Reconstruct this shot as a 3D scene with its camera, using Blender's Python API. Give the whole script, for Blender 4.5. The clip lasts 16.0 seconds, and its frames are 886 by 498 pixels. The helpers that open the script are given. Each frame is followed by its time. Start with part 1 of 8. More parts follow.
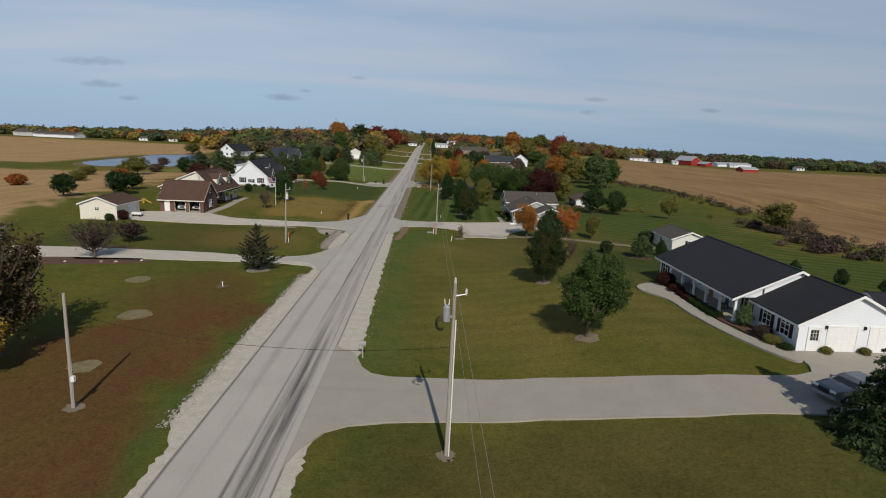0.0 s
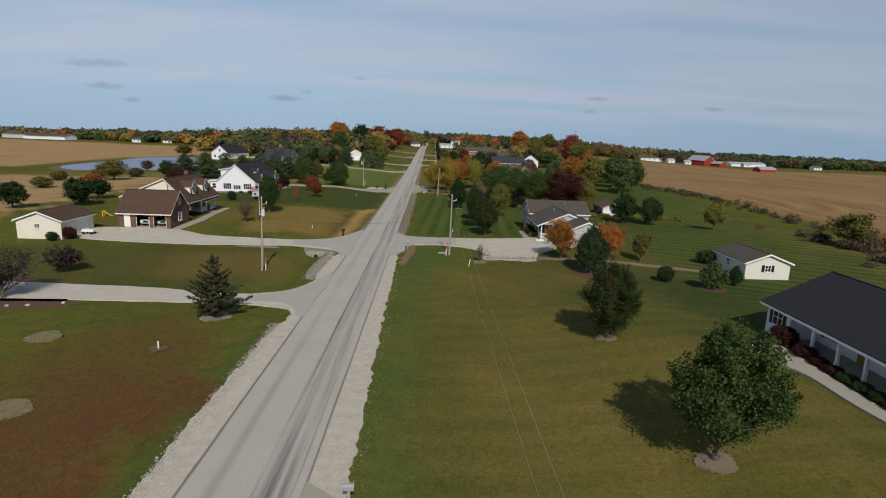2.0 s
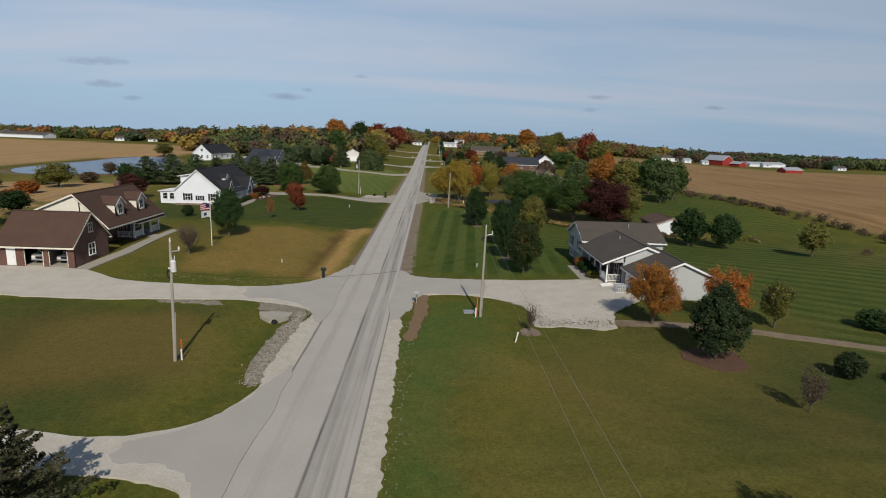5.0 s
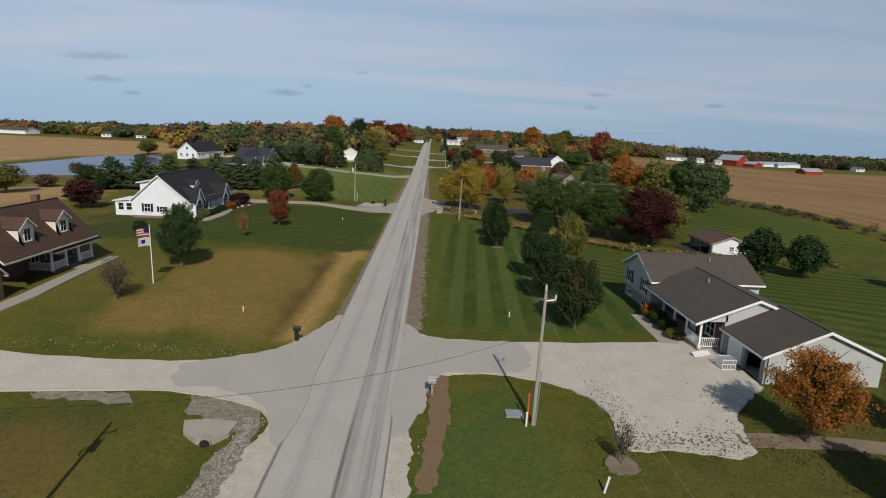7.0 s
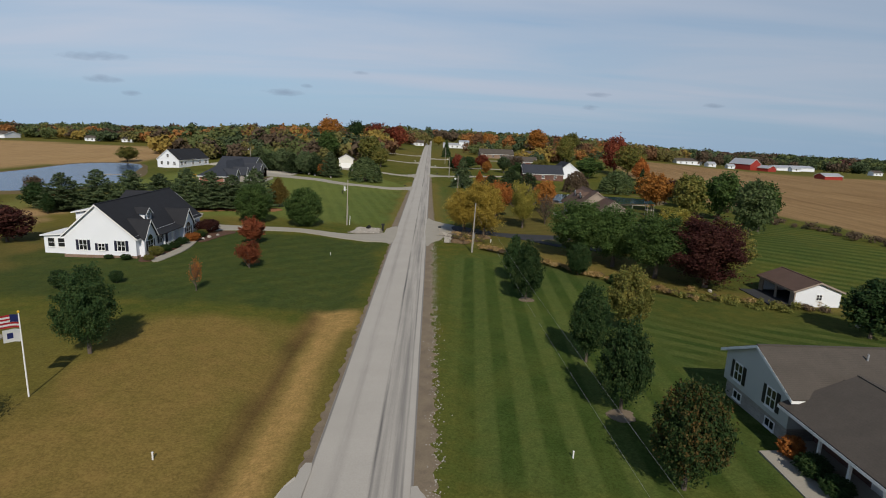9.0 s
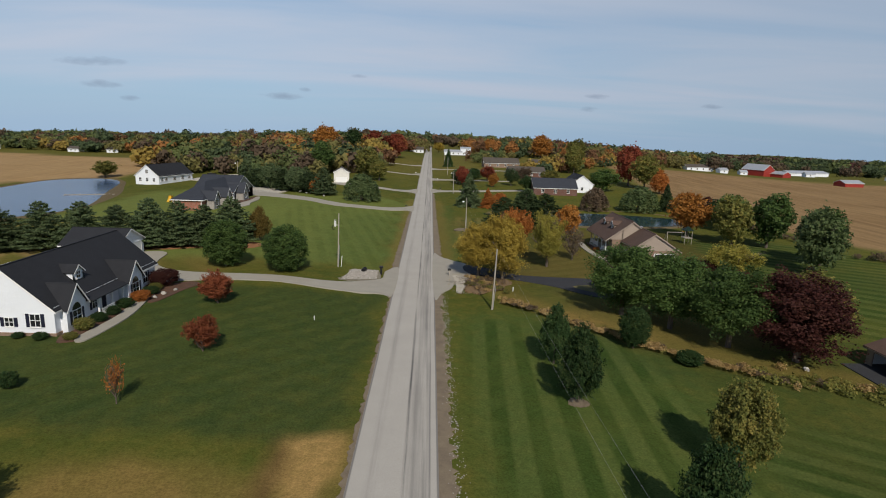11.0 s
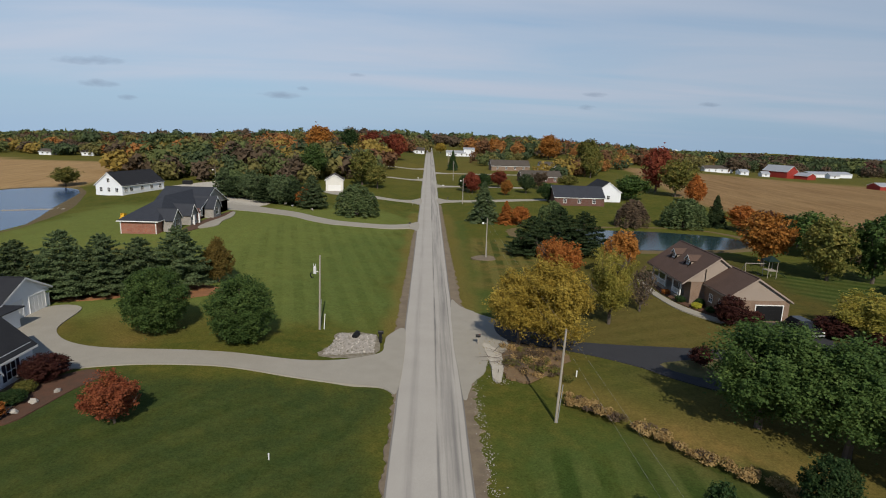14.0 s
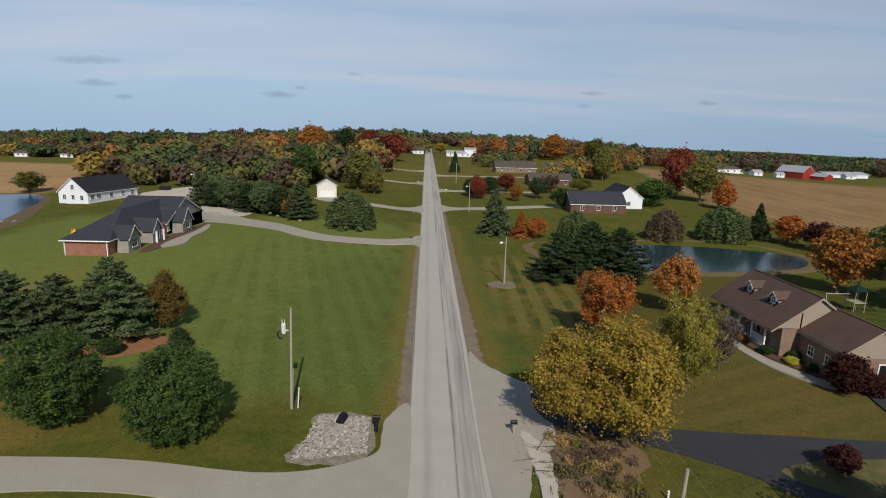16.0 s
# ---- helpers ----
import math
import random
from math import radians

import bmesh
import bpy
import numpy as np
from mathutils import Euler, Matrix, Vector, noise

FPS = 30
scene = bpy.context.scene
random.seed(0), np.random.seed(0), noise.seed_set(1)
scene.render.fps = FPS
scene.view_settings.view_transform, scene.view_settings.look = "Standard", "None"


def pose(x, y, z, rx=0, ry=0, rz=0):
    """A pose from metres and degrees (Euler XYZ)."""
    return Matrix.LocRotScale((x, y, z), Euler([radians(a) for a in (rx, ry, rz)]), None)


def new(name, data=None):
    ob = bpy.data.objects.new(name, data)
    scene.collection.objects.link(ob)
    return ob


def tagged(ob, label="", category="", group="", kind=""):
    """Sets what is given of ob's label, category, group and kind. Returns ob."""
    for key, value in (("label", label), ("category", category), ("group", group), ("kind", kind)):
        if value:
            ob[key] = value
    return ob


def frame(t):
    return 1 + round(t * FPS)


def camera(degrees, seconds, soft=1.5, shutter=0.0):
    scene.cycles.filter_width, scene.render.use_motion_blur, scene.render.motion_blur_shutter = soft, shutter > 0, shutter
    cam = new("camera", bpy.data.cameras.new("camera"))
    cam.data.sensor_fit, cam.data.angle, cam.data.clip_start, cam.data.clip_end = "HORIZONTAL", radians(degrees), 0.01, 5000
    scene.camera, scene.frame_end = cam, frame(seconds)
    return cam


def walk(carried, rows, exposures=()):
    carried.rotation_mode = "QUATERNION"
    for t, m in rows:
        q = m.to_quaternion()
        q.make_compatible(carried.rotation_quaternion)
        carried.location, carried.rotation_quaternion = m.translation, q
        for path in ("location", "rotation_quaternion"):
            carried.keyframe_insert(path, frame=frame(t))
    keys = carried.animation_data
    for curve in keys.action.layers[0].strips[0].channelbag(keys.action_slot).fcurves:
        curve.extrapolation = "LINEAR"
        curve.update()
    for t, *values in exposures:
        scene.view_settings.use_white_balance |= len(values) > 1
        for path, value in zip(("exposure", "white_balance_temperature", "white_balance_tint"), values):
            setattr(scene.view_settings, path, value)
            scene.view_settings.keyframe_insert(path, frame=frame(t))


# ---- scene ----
cam = camera(77.0, 16.0, 1.05)
PATH = [
    (0.0, 10.219, 0.563, 17.635, 78.442, -2.191, -1.291),
    (0.5, 9.863, 5.189, 17.583, 78.425, -2.123, -1.241),
    (1.0, 9.505, 9.792, 17.551, 78.421, -2.057, -1.190),
    (1.5, 9.166, 14.437, 17.514, 78.429, -1.990, -1.124),
    (2.0, 8.837, 19.168, 17.467, 78.442, -1.928, -1.059),
    (2.5, 8.502, 23.948, 17.409, 78.453, -1.881, -1.017),
    (3.0, 8.174, 28.704, 17.338, 78.451, -1.849, -0.999),
    (3.5, 7.848, 33.519, 17.271, 78.435, -1.841, -0.992),
    (4.0, 7.499, 38.432, 17.221, 78.409, -1.851, -1.000),
    (6.5, 5.364, 63.404, 17.703, 78.016, -2.208, -0.991),
    (7.0, 4.963, 68.531, 17.746, 77.962, -2.250, -0.981),
    (7.5, 4.568, 73.679, 17.934, 77.916, -2.285, -0.973),
    (8.0, 4.193, 78.847, 18.375, 77.890, -2.298, -0.981),
    (8.5, 3.834, 84.050, 19.071, 77.902, -2.279, -1.013),
    (9.0, 3.489, 89.227, 19.973, 77.969, -2.218, -1.069),
    (9.5, 3.146, 94.286, 20.986, 78.108, -2.107, -1.137),
    (10.0, 2.787, 99.243, 21.904, 78.278, -1.958, -1.198),
    (12.5, 0.533, 123.428, 23.986, 78.130, -1.798, -1.235),
    (13.0, 0.138, 128.159, 24.033, 78.126, -1.766, -1.282),
    (13.5, -0.249, 132.853, 24.065, 78.115, -1.731, -1.332),
    (14.0, -0.631, 137.553, 24.109, 78.100, -1.699, -1.388),
    (14.5, -1.006, 142.291, 24.154, 78.078, -1.667, -1.444),
    (15.0, -1.368, 147.085, 24.193, 78.050, -1.635, -1.502),
    (15.5, -1.713, 151.960, 24.245, 78.025, -1.608, -1.563),
    (16.0, -2.043, 156.878, 24.307, 78.010, -1.584, -1.618),
]
walk(cam, [(t, pose(*p)) for t, *p in PATH], [(0.0, -0.04), (4.0, 0.0), (10.0, 0.03), (12.5, 0.09), (16.0, 0.09)])

# ---- world, sun, exposure ----
SUN_ELEV, SUN_AZ = radians(39.5), radians(172.0)
to_sun = Vector((math.sin(SUN_AZ) * math.cos(SUN_ELEV), math.cos(SUN_AZ) * math.cos(SUN_ELEV), math.sin(SUN_ELEV)))
sun = new("sun", bpy.data.lights.new("sun", "SUN"))
sun.data.energy, sun.data.angle, sun.data.color = 3.7, radians(0.6), (1.0, 0.92, 0.80)
sun.matrix_world = Matrix.Translation((0, 0, 60)) @ to_sun.to_track_quat("Z", "Y").to_matrix().to_4x4()

world = bpy.data.worlds.new("world")
scene.world = world
world.use_nodes = True
wn, wl = world.node_tree.nodes, world.node_tree.links
wn.clear()


def node(tree, kind, **sets):
    n = tree.nodes.new(kind)
    for key, value in sets.items():
        if key in n.inputs:
            n.inputs[key].default_value = value
    return n


def wnode(kind):
    return wn.new(kind)


sky = wnode("ShaderNodeTexSky")
sky.sky_type, sky.sun_disc = "NISHITA", False
sky.sun_elevation, sky.sun_rotation = SUN_ELEV, SUN_AZ
sky.air_density, sky.dust_density, sky.ozone_density = 1.0, 0.1, 2.5
tc = wnode("ShaderNodeTexCoord")
sep = wnode("ShaderNodeSeparateXYZ")
wl.new(tc.outputs["Generated"], sep.inputs[0])
# thin high cloud sheets: the direction is laid on a flat layer overhead
zc = wnode("ShaderNodeMath"); zc.operation = "MAXIMUM"; zc.inputs[1].default_value = 0.0
wl.new(sep.outputs["Z"], zc.inputs[0])
za = wnode("ShaderNodeMath"); za.operation = "ADD"; za.inputs[1].default_value = 0.09
wl.new(zc.outputs[0], za.inputs[0])
dx = wnode("ShaderNodeMath"); dx.operation = "DIVIDE"
dy = wnode("ShaderNodeMath"); dy.operation = "DIVIDE"
wl.new(sep.outputs["X"], dx.inputs[0]); wl.new(za.outputs[0], dx.inputs[1])
wl.new(sep.outputs["Y"], dy.inputs[0]); wl.new(za.outputs[0], dy.inputs[1])
cb = wnode("ShaderNodeCombineXYZ")
wl.new(dx.outputs[0], cb.inputs[0]); wl.new(dy.outputs[0], cb.inputs[1])
mp = wnode("ShaderNodeMapping"); mp.inputs["Scale"].default_value = (0.22, 0.62, 1); mp.inputs["Rotation"].default_value = (0, 0, 0.22)
wl.new(cb.outputs[0], mp.inputs[0])
cn = wnode("ShaderNodeTexNoise"); cn.inputs["Scale"].default_value = 1.1; cn.inputs["Detail"].default_value = 7; cn.inputs["Roughness"].default_value = 0.5; cn.inputs["Distortion"].default_value = 0.5
wl.new(mp.outputs[0], cn.inputs["Vector"])
cr = wnode("ShaderNodeMapRange"); cr.inputs[1].default_value = 0.36; cr.inputs[2].default_value = 0.64
wl.new(cn.outputs["Fac"], cr.inputs[0])
band = wnode("ShaderNodeMapRange"); band.inputs[1].default_value = 0.045; band.inputs[2].default_value = 0.105; band.inputs[3].default_value = 0.12; band.inputs[4].default_value = 0.95
band.interpolation_type = "SMOOTHSTEP"
lean = wnode("ShaderNodeMath"); lean.operation = "MULTIPLY_ADD"; lean.inputs[1].default_value = 0.045
wl.new(sep.outputs["X"], lean.inputs[0]); wl.new(sep.outputs["Z"], lean.inputs[2])
wv = wnode("ShaderNodeMath"); wv.operation = "MULTIPLY_ADD"; wv.inputs[1].default_value = 0.05
wl.new(cn.outputs["Fac"], wv.inputs[0]); wl.new(lean.outputs[0], wv.inputs[2])
wl.new(wv.outputs[0], band.inputs[0])
cm = wnode("ShaderNodeMath"); cm.operation = "MULTIPLY_ADD"; cm.inputs[1].default_value = 0.75
cm2 = wnode("ShaderNodeMath"); cm2.operation = "MULTIPLY"; cm2.use_clamp = True
wl.new(cr.outputs[0], cm.inputs[0]); cm.inputs[2].default_value = 0.22
# overhead, out of view, the cloud is thinned to lower the sky's fill
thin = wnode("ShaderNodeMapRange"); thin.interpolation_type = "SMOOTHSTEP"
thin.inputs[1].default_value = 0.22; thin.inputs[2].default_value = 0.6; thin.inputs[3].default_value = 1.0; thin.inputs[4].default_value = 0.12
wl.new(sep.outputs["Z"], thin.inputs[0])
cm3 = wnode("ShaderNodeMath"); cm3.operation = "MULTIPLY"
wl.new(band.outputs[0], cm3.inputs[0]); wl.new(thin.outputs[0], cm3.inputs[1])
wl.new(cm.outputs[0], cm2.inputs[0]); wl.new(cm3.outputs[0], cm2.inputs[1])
# a few small grey puffs low over the horizon
mp2 = wnode("ShaderNodeMapping"); mp2.inputs["Scale"].default_value = (0.5, 1.0, 1.6); mp2.inputs["Location"].default_value = (3.1, 1.7, 0)
wl.new(tc.outputs["Generated"], mp2.inputs[0])
pn = wnode("ShaderNodeTexNoise"); pn.inputs["Scale"].default_value = 55.0; pn.inputs["Detail"].default_value = 5; pn.inputs["Roughness"].default_value = 0.6
wl.new(mp2.outputs[0], pn.inputs["Vector"])


def wcalc(op, *args):
    n = wnode("ShaderNodeMath"); n.operation = op
    for slot, v in enumerate(args):
        if isinstance(v, (int, float)):
            n.inputs[slot].default_value = v
        else:
            wl.new(v, n.inputs[slot])
    return n.outputs[0]


ahead = wcalc("MAXIMUM", sep.outputs["Y"], 0.05)
side_w, up_w = wcalc("DIVIDE", sep.outputs["X"], ahead), wcalc("DIVIDE", sep.outputs["Z"], ahead)
puffs = None
# bearing and rise as slopes, half length, half height
for px, pz, pw, ph in ((-0.579, 0.1, 0.075, 0.009),
                       (-0.5653, 0.063, 0.04, 0.008),
                       (-0.5174, 0.0417, 0.022, 0.006),
                       (-0.257, 0.0533, 0.048, 0.007),
                       (-0.2181, 0.0653, 0.014, 0.005),
                       (0.2733, 0.0495, 0.022, 0.006),
                       (0.2881, 0.0711, 0.03, 0.005),
                       (0.495, 0.0604, 0.024, 0.005),
                       (-0.1262, 0.0905, 0.018, 0.004)):
    eu = wcalc("POWER", wcalc("DIVIDE", wcalc("SUBTRACT", side_w, px), pw), 2.0)
    ev = wcalc("POWER", wcalc("DIVIDE", wcalc("SUBTRACT", up_w, pz), ph), 2.0)
    one = wcalc("SUBTRACT", 1.0, wcalc("ADD", eu, ev))
    puffs = one if puffs is None else wcalc("MAXIMUM", puffs, one)
pr = wnode("ShaderNodeMapRange"); pr.inputs[1].default_value = 0.2; pr.inputs[2].default_value = 1.3; pr.inputs[4].default_value = 0.6
wl.new(wcalc("ADD", wcalc("MAXIMUM", puffs, -1.5), wcalc("MULTIPLY", wcalc("SUBTRACT", pn.outputs["Fac"], 0.5), 2.2)), pr.inputs[0])
blue = wnode("ShaderNodeMix"); blue.data_type = "RGBA"; blue.blend_type = "MULTIPLY"; blue.inputs[0].default_value = 1.0
blue.inputs[7].default_value = (1.0, 1.0, 1.0, 1)
# clear air towards the horizon stays blue
low = wnode("ShaderNodeMapRange"); low.inputs[1].default_value = 0.0; low.inputs[2].default_value = 0.45; low.inputs[3].default_value = 0.92; low.inputs[4].default_value = 0.0
wl.new(sep.outputs["Z"], low.inputs[0])
air = wnode("ShaderNodeMix"); air.data_type = "RGBA"; air.inputs[7].default_value = (3.2, 5.0, 7.2, 1)
wl.new(low.outputs[0], air.inputs[0]); wl.new(sky.outputs[0], air.inputs[6])
wl.new(air.outputs[2], blue.inputs[6])
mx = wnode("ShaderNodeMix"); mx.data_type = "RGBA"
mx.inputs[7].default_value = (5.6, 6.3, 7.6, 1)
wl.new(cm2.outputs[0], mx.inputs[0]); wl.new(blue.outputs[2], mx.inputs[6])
mx2 = wnode("ShaderNodeMix"); mx2.data_type = "RGBA"
mx2.inputs[7].default_value = (2.6, 3.3, 4.5, 1)
wl.new(pr.outputs[0], mx2.inputs[0]); wl.new(mx.outputs[2], mx2.inputs[6])
dim = wnode("ShaderNodeMapRange"); dim.inputs[1].default_value = -0.3; dim.inputs[2].default_value = 0.7; dim.inputs[3].default_value = 1.0; dim.inputs[4].default_value = 0.84
wl.new(sep.outputs["X"], dim.inputs[0])
east_sky = wnode("ShaderNodeVectorMath"); east_sky.operation = "SCALE"
wl.new(mx2.outputs[2], east_sky.inputs[0]); wl.new(dim.outputs[0], east_sky.inputs["Scale"])
bg = wnode("ShaderNodeBackground"); bg.inputs["Strength"].default_value = 0.085
wl.new(east_sky.outputs[0], bg.inputs["Color"])
wo = wnode("ShaderNodeOutputWorld")
wl.new(bg.outputs[0], wo.inputs[0])


# ---- materials ----
def material(name, base, rough=0.8, var=0.25, scale=1.5, fine=30.0, bump=0.2, metal=0.0, tint=None, spec=0.3, obj=0.0, stretch=(1, 1, 1)):
    """Base colour varied at two scales, with fine relief. tint: a second colour that the coarse noise brings in."""
    m = bpy.data.materials.new(name)
    m.use_nodes = True
    t = m.node_tree
    b = t.nodes["Principled BSDF"]
    b.inputs["Roughness"].default_value, b.inputs["Metallic"].default_value = rough, metal
    b.inputs["Specular IOR Level"].default_value = spec
    co = t.nodes.new("ShaderNodeTexCoord")
    mapn = t.nodes.new("ShaderNodeMapping"); mapn.inputs["Scale"].default_value = stretch
    t.links.new(co.outputs["Object"], mapn.inputs[0])
    n1 = node(t, "ShaderNodeTexNoise", Scale=scale, Detail=5.0, Roughness=0.6)
    n2 = node(t, "ShaderNodeTexNoise", Scale=fine, Detail=3.0, Roughness=0.7)
    t.links.new(mapn.outputs[0], n1.inputs["Vector"]); t.links.new(mapn.outputs[0], n2.inputs["Vector"])
    mixc = t.nodes.new("ShaderNodeMix"); mixc.data_type = "RGBA"
    mixc.inputs[6].default_value = (*base, 1)
    mixc.inputs[7].default_value = (*(tint or [c * 0.6 for c in base]), 1)
    r1 = t.nodes.new("ShaderNodeMapRange"); r1.inputs[1].default_value, r1.inputs[2].default_value = 0.35, 0.7
    t.links.new(n1.outputs["Fac"], r1.inputs[0])
    k = t.nodes.new("ShaderNodeMath"); k.operation = "MULTIPLY"; k.inputs[1].default_value = min(1.0, var * 2)
    t.links.new(r1.outputs[0], k.inputs[0]); t.links.new(k.outputs[0], mixc.inputs[0])
    r2 = t.nodes.new("ShaderNodeMapRange"); r2.inputs[3].default_value, r2.inputs[4].default_value = 1 - var, 1 + var
    t.links.new(n2.outputs["Fac"], r2.inputs[0])
    value = r2.outputs[0]
    if obj:
        oi = t.nodes.new("ShaderNodeObjectInfo")
        ro = t.nodes.new("ShaderNodeMapRange"); ro.inputs[3].default_value, ro.inputs[4].default_value = 1 - obj, 1 + obj
        t.links.new(oi.outputs["Random"], ro.inputs[0])
        mm = t.nodes.new("ShaderNodeMath"); mm.operation = "MULTIPLY"
        t.links.new(value, mm.inputs[0]); t.links.new(ro.outputs[0], mm.inputs[1])
        value = mm.outputs[0]
    hv = t.nodes.new("ShaderNodeHueSaturation")
    t.links.new(mixc.outputs[2], hv.inputs["Color"]); t.links.new(value, hv.inputs["Value"])
    t.links.new(hv.outputs[0], b.inputs["Base Color"])
    if bump:
        bp = node(t, "ShaderNodeBump", Strength=bump, Distance=0.03)
        t.links.new(n2.outputs["Fac"], bp.inputs["Height"]); t.links.new(bp.outputs[0], b.inputs["Normal"])
    return m


def lined(m, axis, pitch, depth, dark=0.75):
    """Adds evenly spaced horizontal laps (siding, shingle courses) as relief and a faint line."""
    t = m.node_tree
    b = t.nodes["Principled BSDF"]
    co = t.nodes.new("ShaderNodeTexCoord")
    sp = t.nodes.new("ShaderNodeSeparateXYZ")
    t.links.new(co.outputs["Object"], sp.inputs[0])
    d = t.nodes.new("ShaderNodeMath"); d.operation = "DIVIDE"; d.inputs[1].default_value = pitch
    t.links.new(sp.outputs[axis], d.inputs[0])
    fr = t.nodes.new("ShaderNodeMath"); fr.operation = "FRACT"
    t.links.new(d.outputs[0], fr.inputs[0])
    bp = node(t, "ShaderNodeBump", Strength=0.8, Distance=depth)
    t.links.new(fr.outputs[0], bp.inputs["Height"])
    old = b.inputs["Normal"].links[0].from_socket if b.inputs["Normal"].links else None
    if old:
        t.links.new(old, bp.inputs["Normal"])
    t.links.new(bp.outputs[0], b.inputs["Normal"])
    r = t.nodes.new("ShaderNodeMapRange"); r.inputs[1].default_value, r.inputs[2].default_value = 0.0, 0.18
    r.inputs[3].default_value, r.inputs[4].default_value = dark, 1.0
    t.links.new(fr.outputs[0], r.inputs[0])
    src = b.inputs["Base Color"].links[0].from_socket
    hv = t.nodes.new("ShaderNodeHueSaturation")
    t.links.new(src, hv.inputs["Color"]); t.links.new(r.outputs[0], hv.inputs["Value"])
    t.links.new(hv.outputs[0], b.inputs["Base Color"])
    return m


def brick_material(name, c1, c2, mortar):
    m = bpy.data.materials.new(name)
    m.use_nodes = True
    t = m.node_tree
    b = t.nodes["Principled BSDF"]
    b.inputs["Roughness"].default_value = 0.9
    co = t.nodes.new("ShaderNodeTexCoord")
    sp = t.nodes.new("ShaderNodeSeparateXYZ")
    t.links.new(co.outputs["Object"], sp.inputs[0])
    ad = t.nodes.new("ShaderNodeMath"); ad.operation = "ADD"
    t.links.new(sp.outputs["X"], ad.inputs[0]); t.links.new(sp.outputs["Y"], ad.inputs[1])
    cmb = t.nodes.new("ShaderNodeCombineXYZ")
    t.links.new(ad.outputs[0], cmb.inputs[0]); t.links.new(sp.outputs["Z"], cmb.inputs[1])
    br = t.nodes.new("ShaderNodeTexBrick")
    br.inputs["Scale"].default_value = 1.0
    br.inputs["Brick Width"].default_value, br.inputs["Row Height"].default_value = 0.215, 0.075
    br.inputs["Mortar Size"].default_value = 0.008
    br.inputs["Color1"].default_value, br.inputs["Color2"].default_value, br.inputs["Mortar"].default_value = (*c1, 1), (*c2, 1), (*mortar, 1)
    t.links.new(cmb.outputs[0], br.inputs["Vector"])
    n1 = node(t, "ShaderNodeTexNoise", Scale=0.8, Detail=6.0)
    t.links.new(co.outputs["Object"], n1.inputs["Vector"])
    r = t.nodes.new("ShaderNodeMapRange"); r.inputs[3].default_value, r.inputs[4].default_value = 0.7, 1.3
    t.links.new(n1.outputs["Fac"], r.inputs[0])
    hv = t.nodes.new("ShaderNodeHueSaturation")
    t.links.new(br.outputs["Color"], hv.inputs["Color"]); t.links.new(r.outputs[0], hv.inputs["Value"])
    t.links.new(hv.outputs[0], b.inputs["Base Color"])
    bp = node(t, "ShaderNodeBump", Strength=0.5, Distance=0.01)
    bp.invert = True
    t.links.new(br.outputs["Fac"], bp.inputs["Height"]); t.links.new(bp.outputs[0], b.inputs["Normal"])
    return m


def leaf_material(name, c1, c2, c3, gloss=0.5, spread=0.55, light=1.0, patch=0.55):
    """Foliage: each leaf its own mix of three colours, each plant a little lighter or darker."""
    m = bpy.data.materials.new(name)
    m.use_nodes = True
    t = m.node_tree
    b = t.nodes["Principled BSDF"]
    b.inputs["Roughness"].default_value, b.inputs["Specular IOR Level"].default_value = max(gloss, 0.6), 0.10
    ge = t.nodes.new("ShaderNodeNewGeometry")
    ramp = t.nodes.new("ShaderNodeValToRGB")
    ramp.color_ramp.elements[0].color, ramp.color_ramp.elements[1].color = (*c1, 1), (*c3, 1)
    e = ramp.color_ramp.elements.new(0.55); e.color = (*c2, 1)
    co = t.nodes.new("ShaderNodeTexCoord")
    n1 = node(t, "ShaderNodeTexNoise", Scale=patch, Detail=3.0)
    t.links.new(co.outputs["Object"], n1.inputs["Vector"])
    a = t.nodes.new("ShaderNodeMath"); a.operation = "MULTIPLY_ADD"; a.inputs[1].default_value = spread
    s = t.nodes.new("ShaderNodeMapRange"); s.inputs[1].default_value, s.inputs[2].default_value, s.inputs[4].default_value = 0.3, 0.7, 0.5
    t.links.new(n1.outputs["Fac"], s.inputs[0])
    t.links.new(ge.outputs["Random Per Island"], a.inputs[0]); t.links.new(s.outputs[0], a.inputs[2])
    t.links.new(a.outputs[0], ramp.inputs[0])
    oi = t.nodes.new("ShaderNodeObjectInfo")
    ro = t.nodes.new("ShaderNodeMapRange"); ro.inputs[3].default_value, ro.inputs[4].default_value = 1.02 * light, 1.5 * light
    t.links.new(oi.outputs["Random"], ro.inputs[0])
    hs = t.nodes.new("ShaderNodeHueSaturation")
    t.links.new(ramp.outputs[0], hs.inputs["Color"]); t.links.new(ro.outputs[0], hs.inputs["Value"])
    t.links.new(hs.outputs[0], b.inputs["Base Color"])
    tr = t.nodes.new("ShaderNodeBsdfTranslucent")
    t.links.new(hs.outputs[0], tr.inputs["Color"])
    ms = t.nodes.new("ShaderNodeMixShader"); ms.inputs[0].default_value = 0.33
    out = t.nodes["Material Output"]
    t.links.new(b.outputs[0], ms.inputs[1]); t.links.new(tr.outputs[0], ms.inputs[2]); t.links.new(ms.outputs[0], out.inputs[0])
    return m


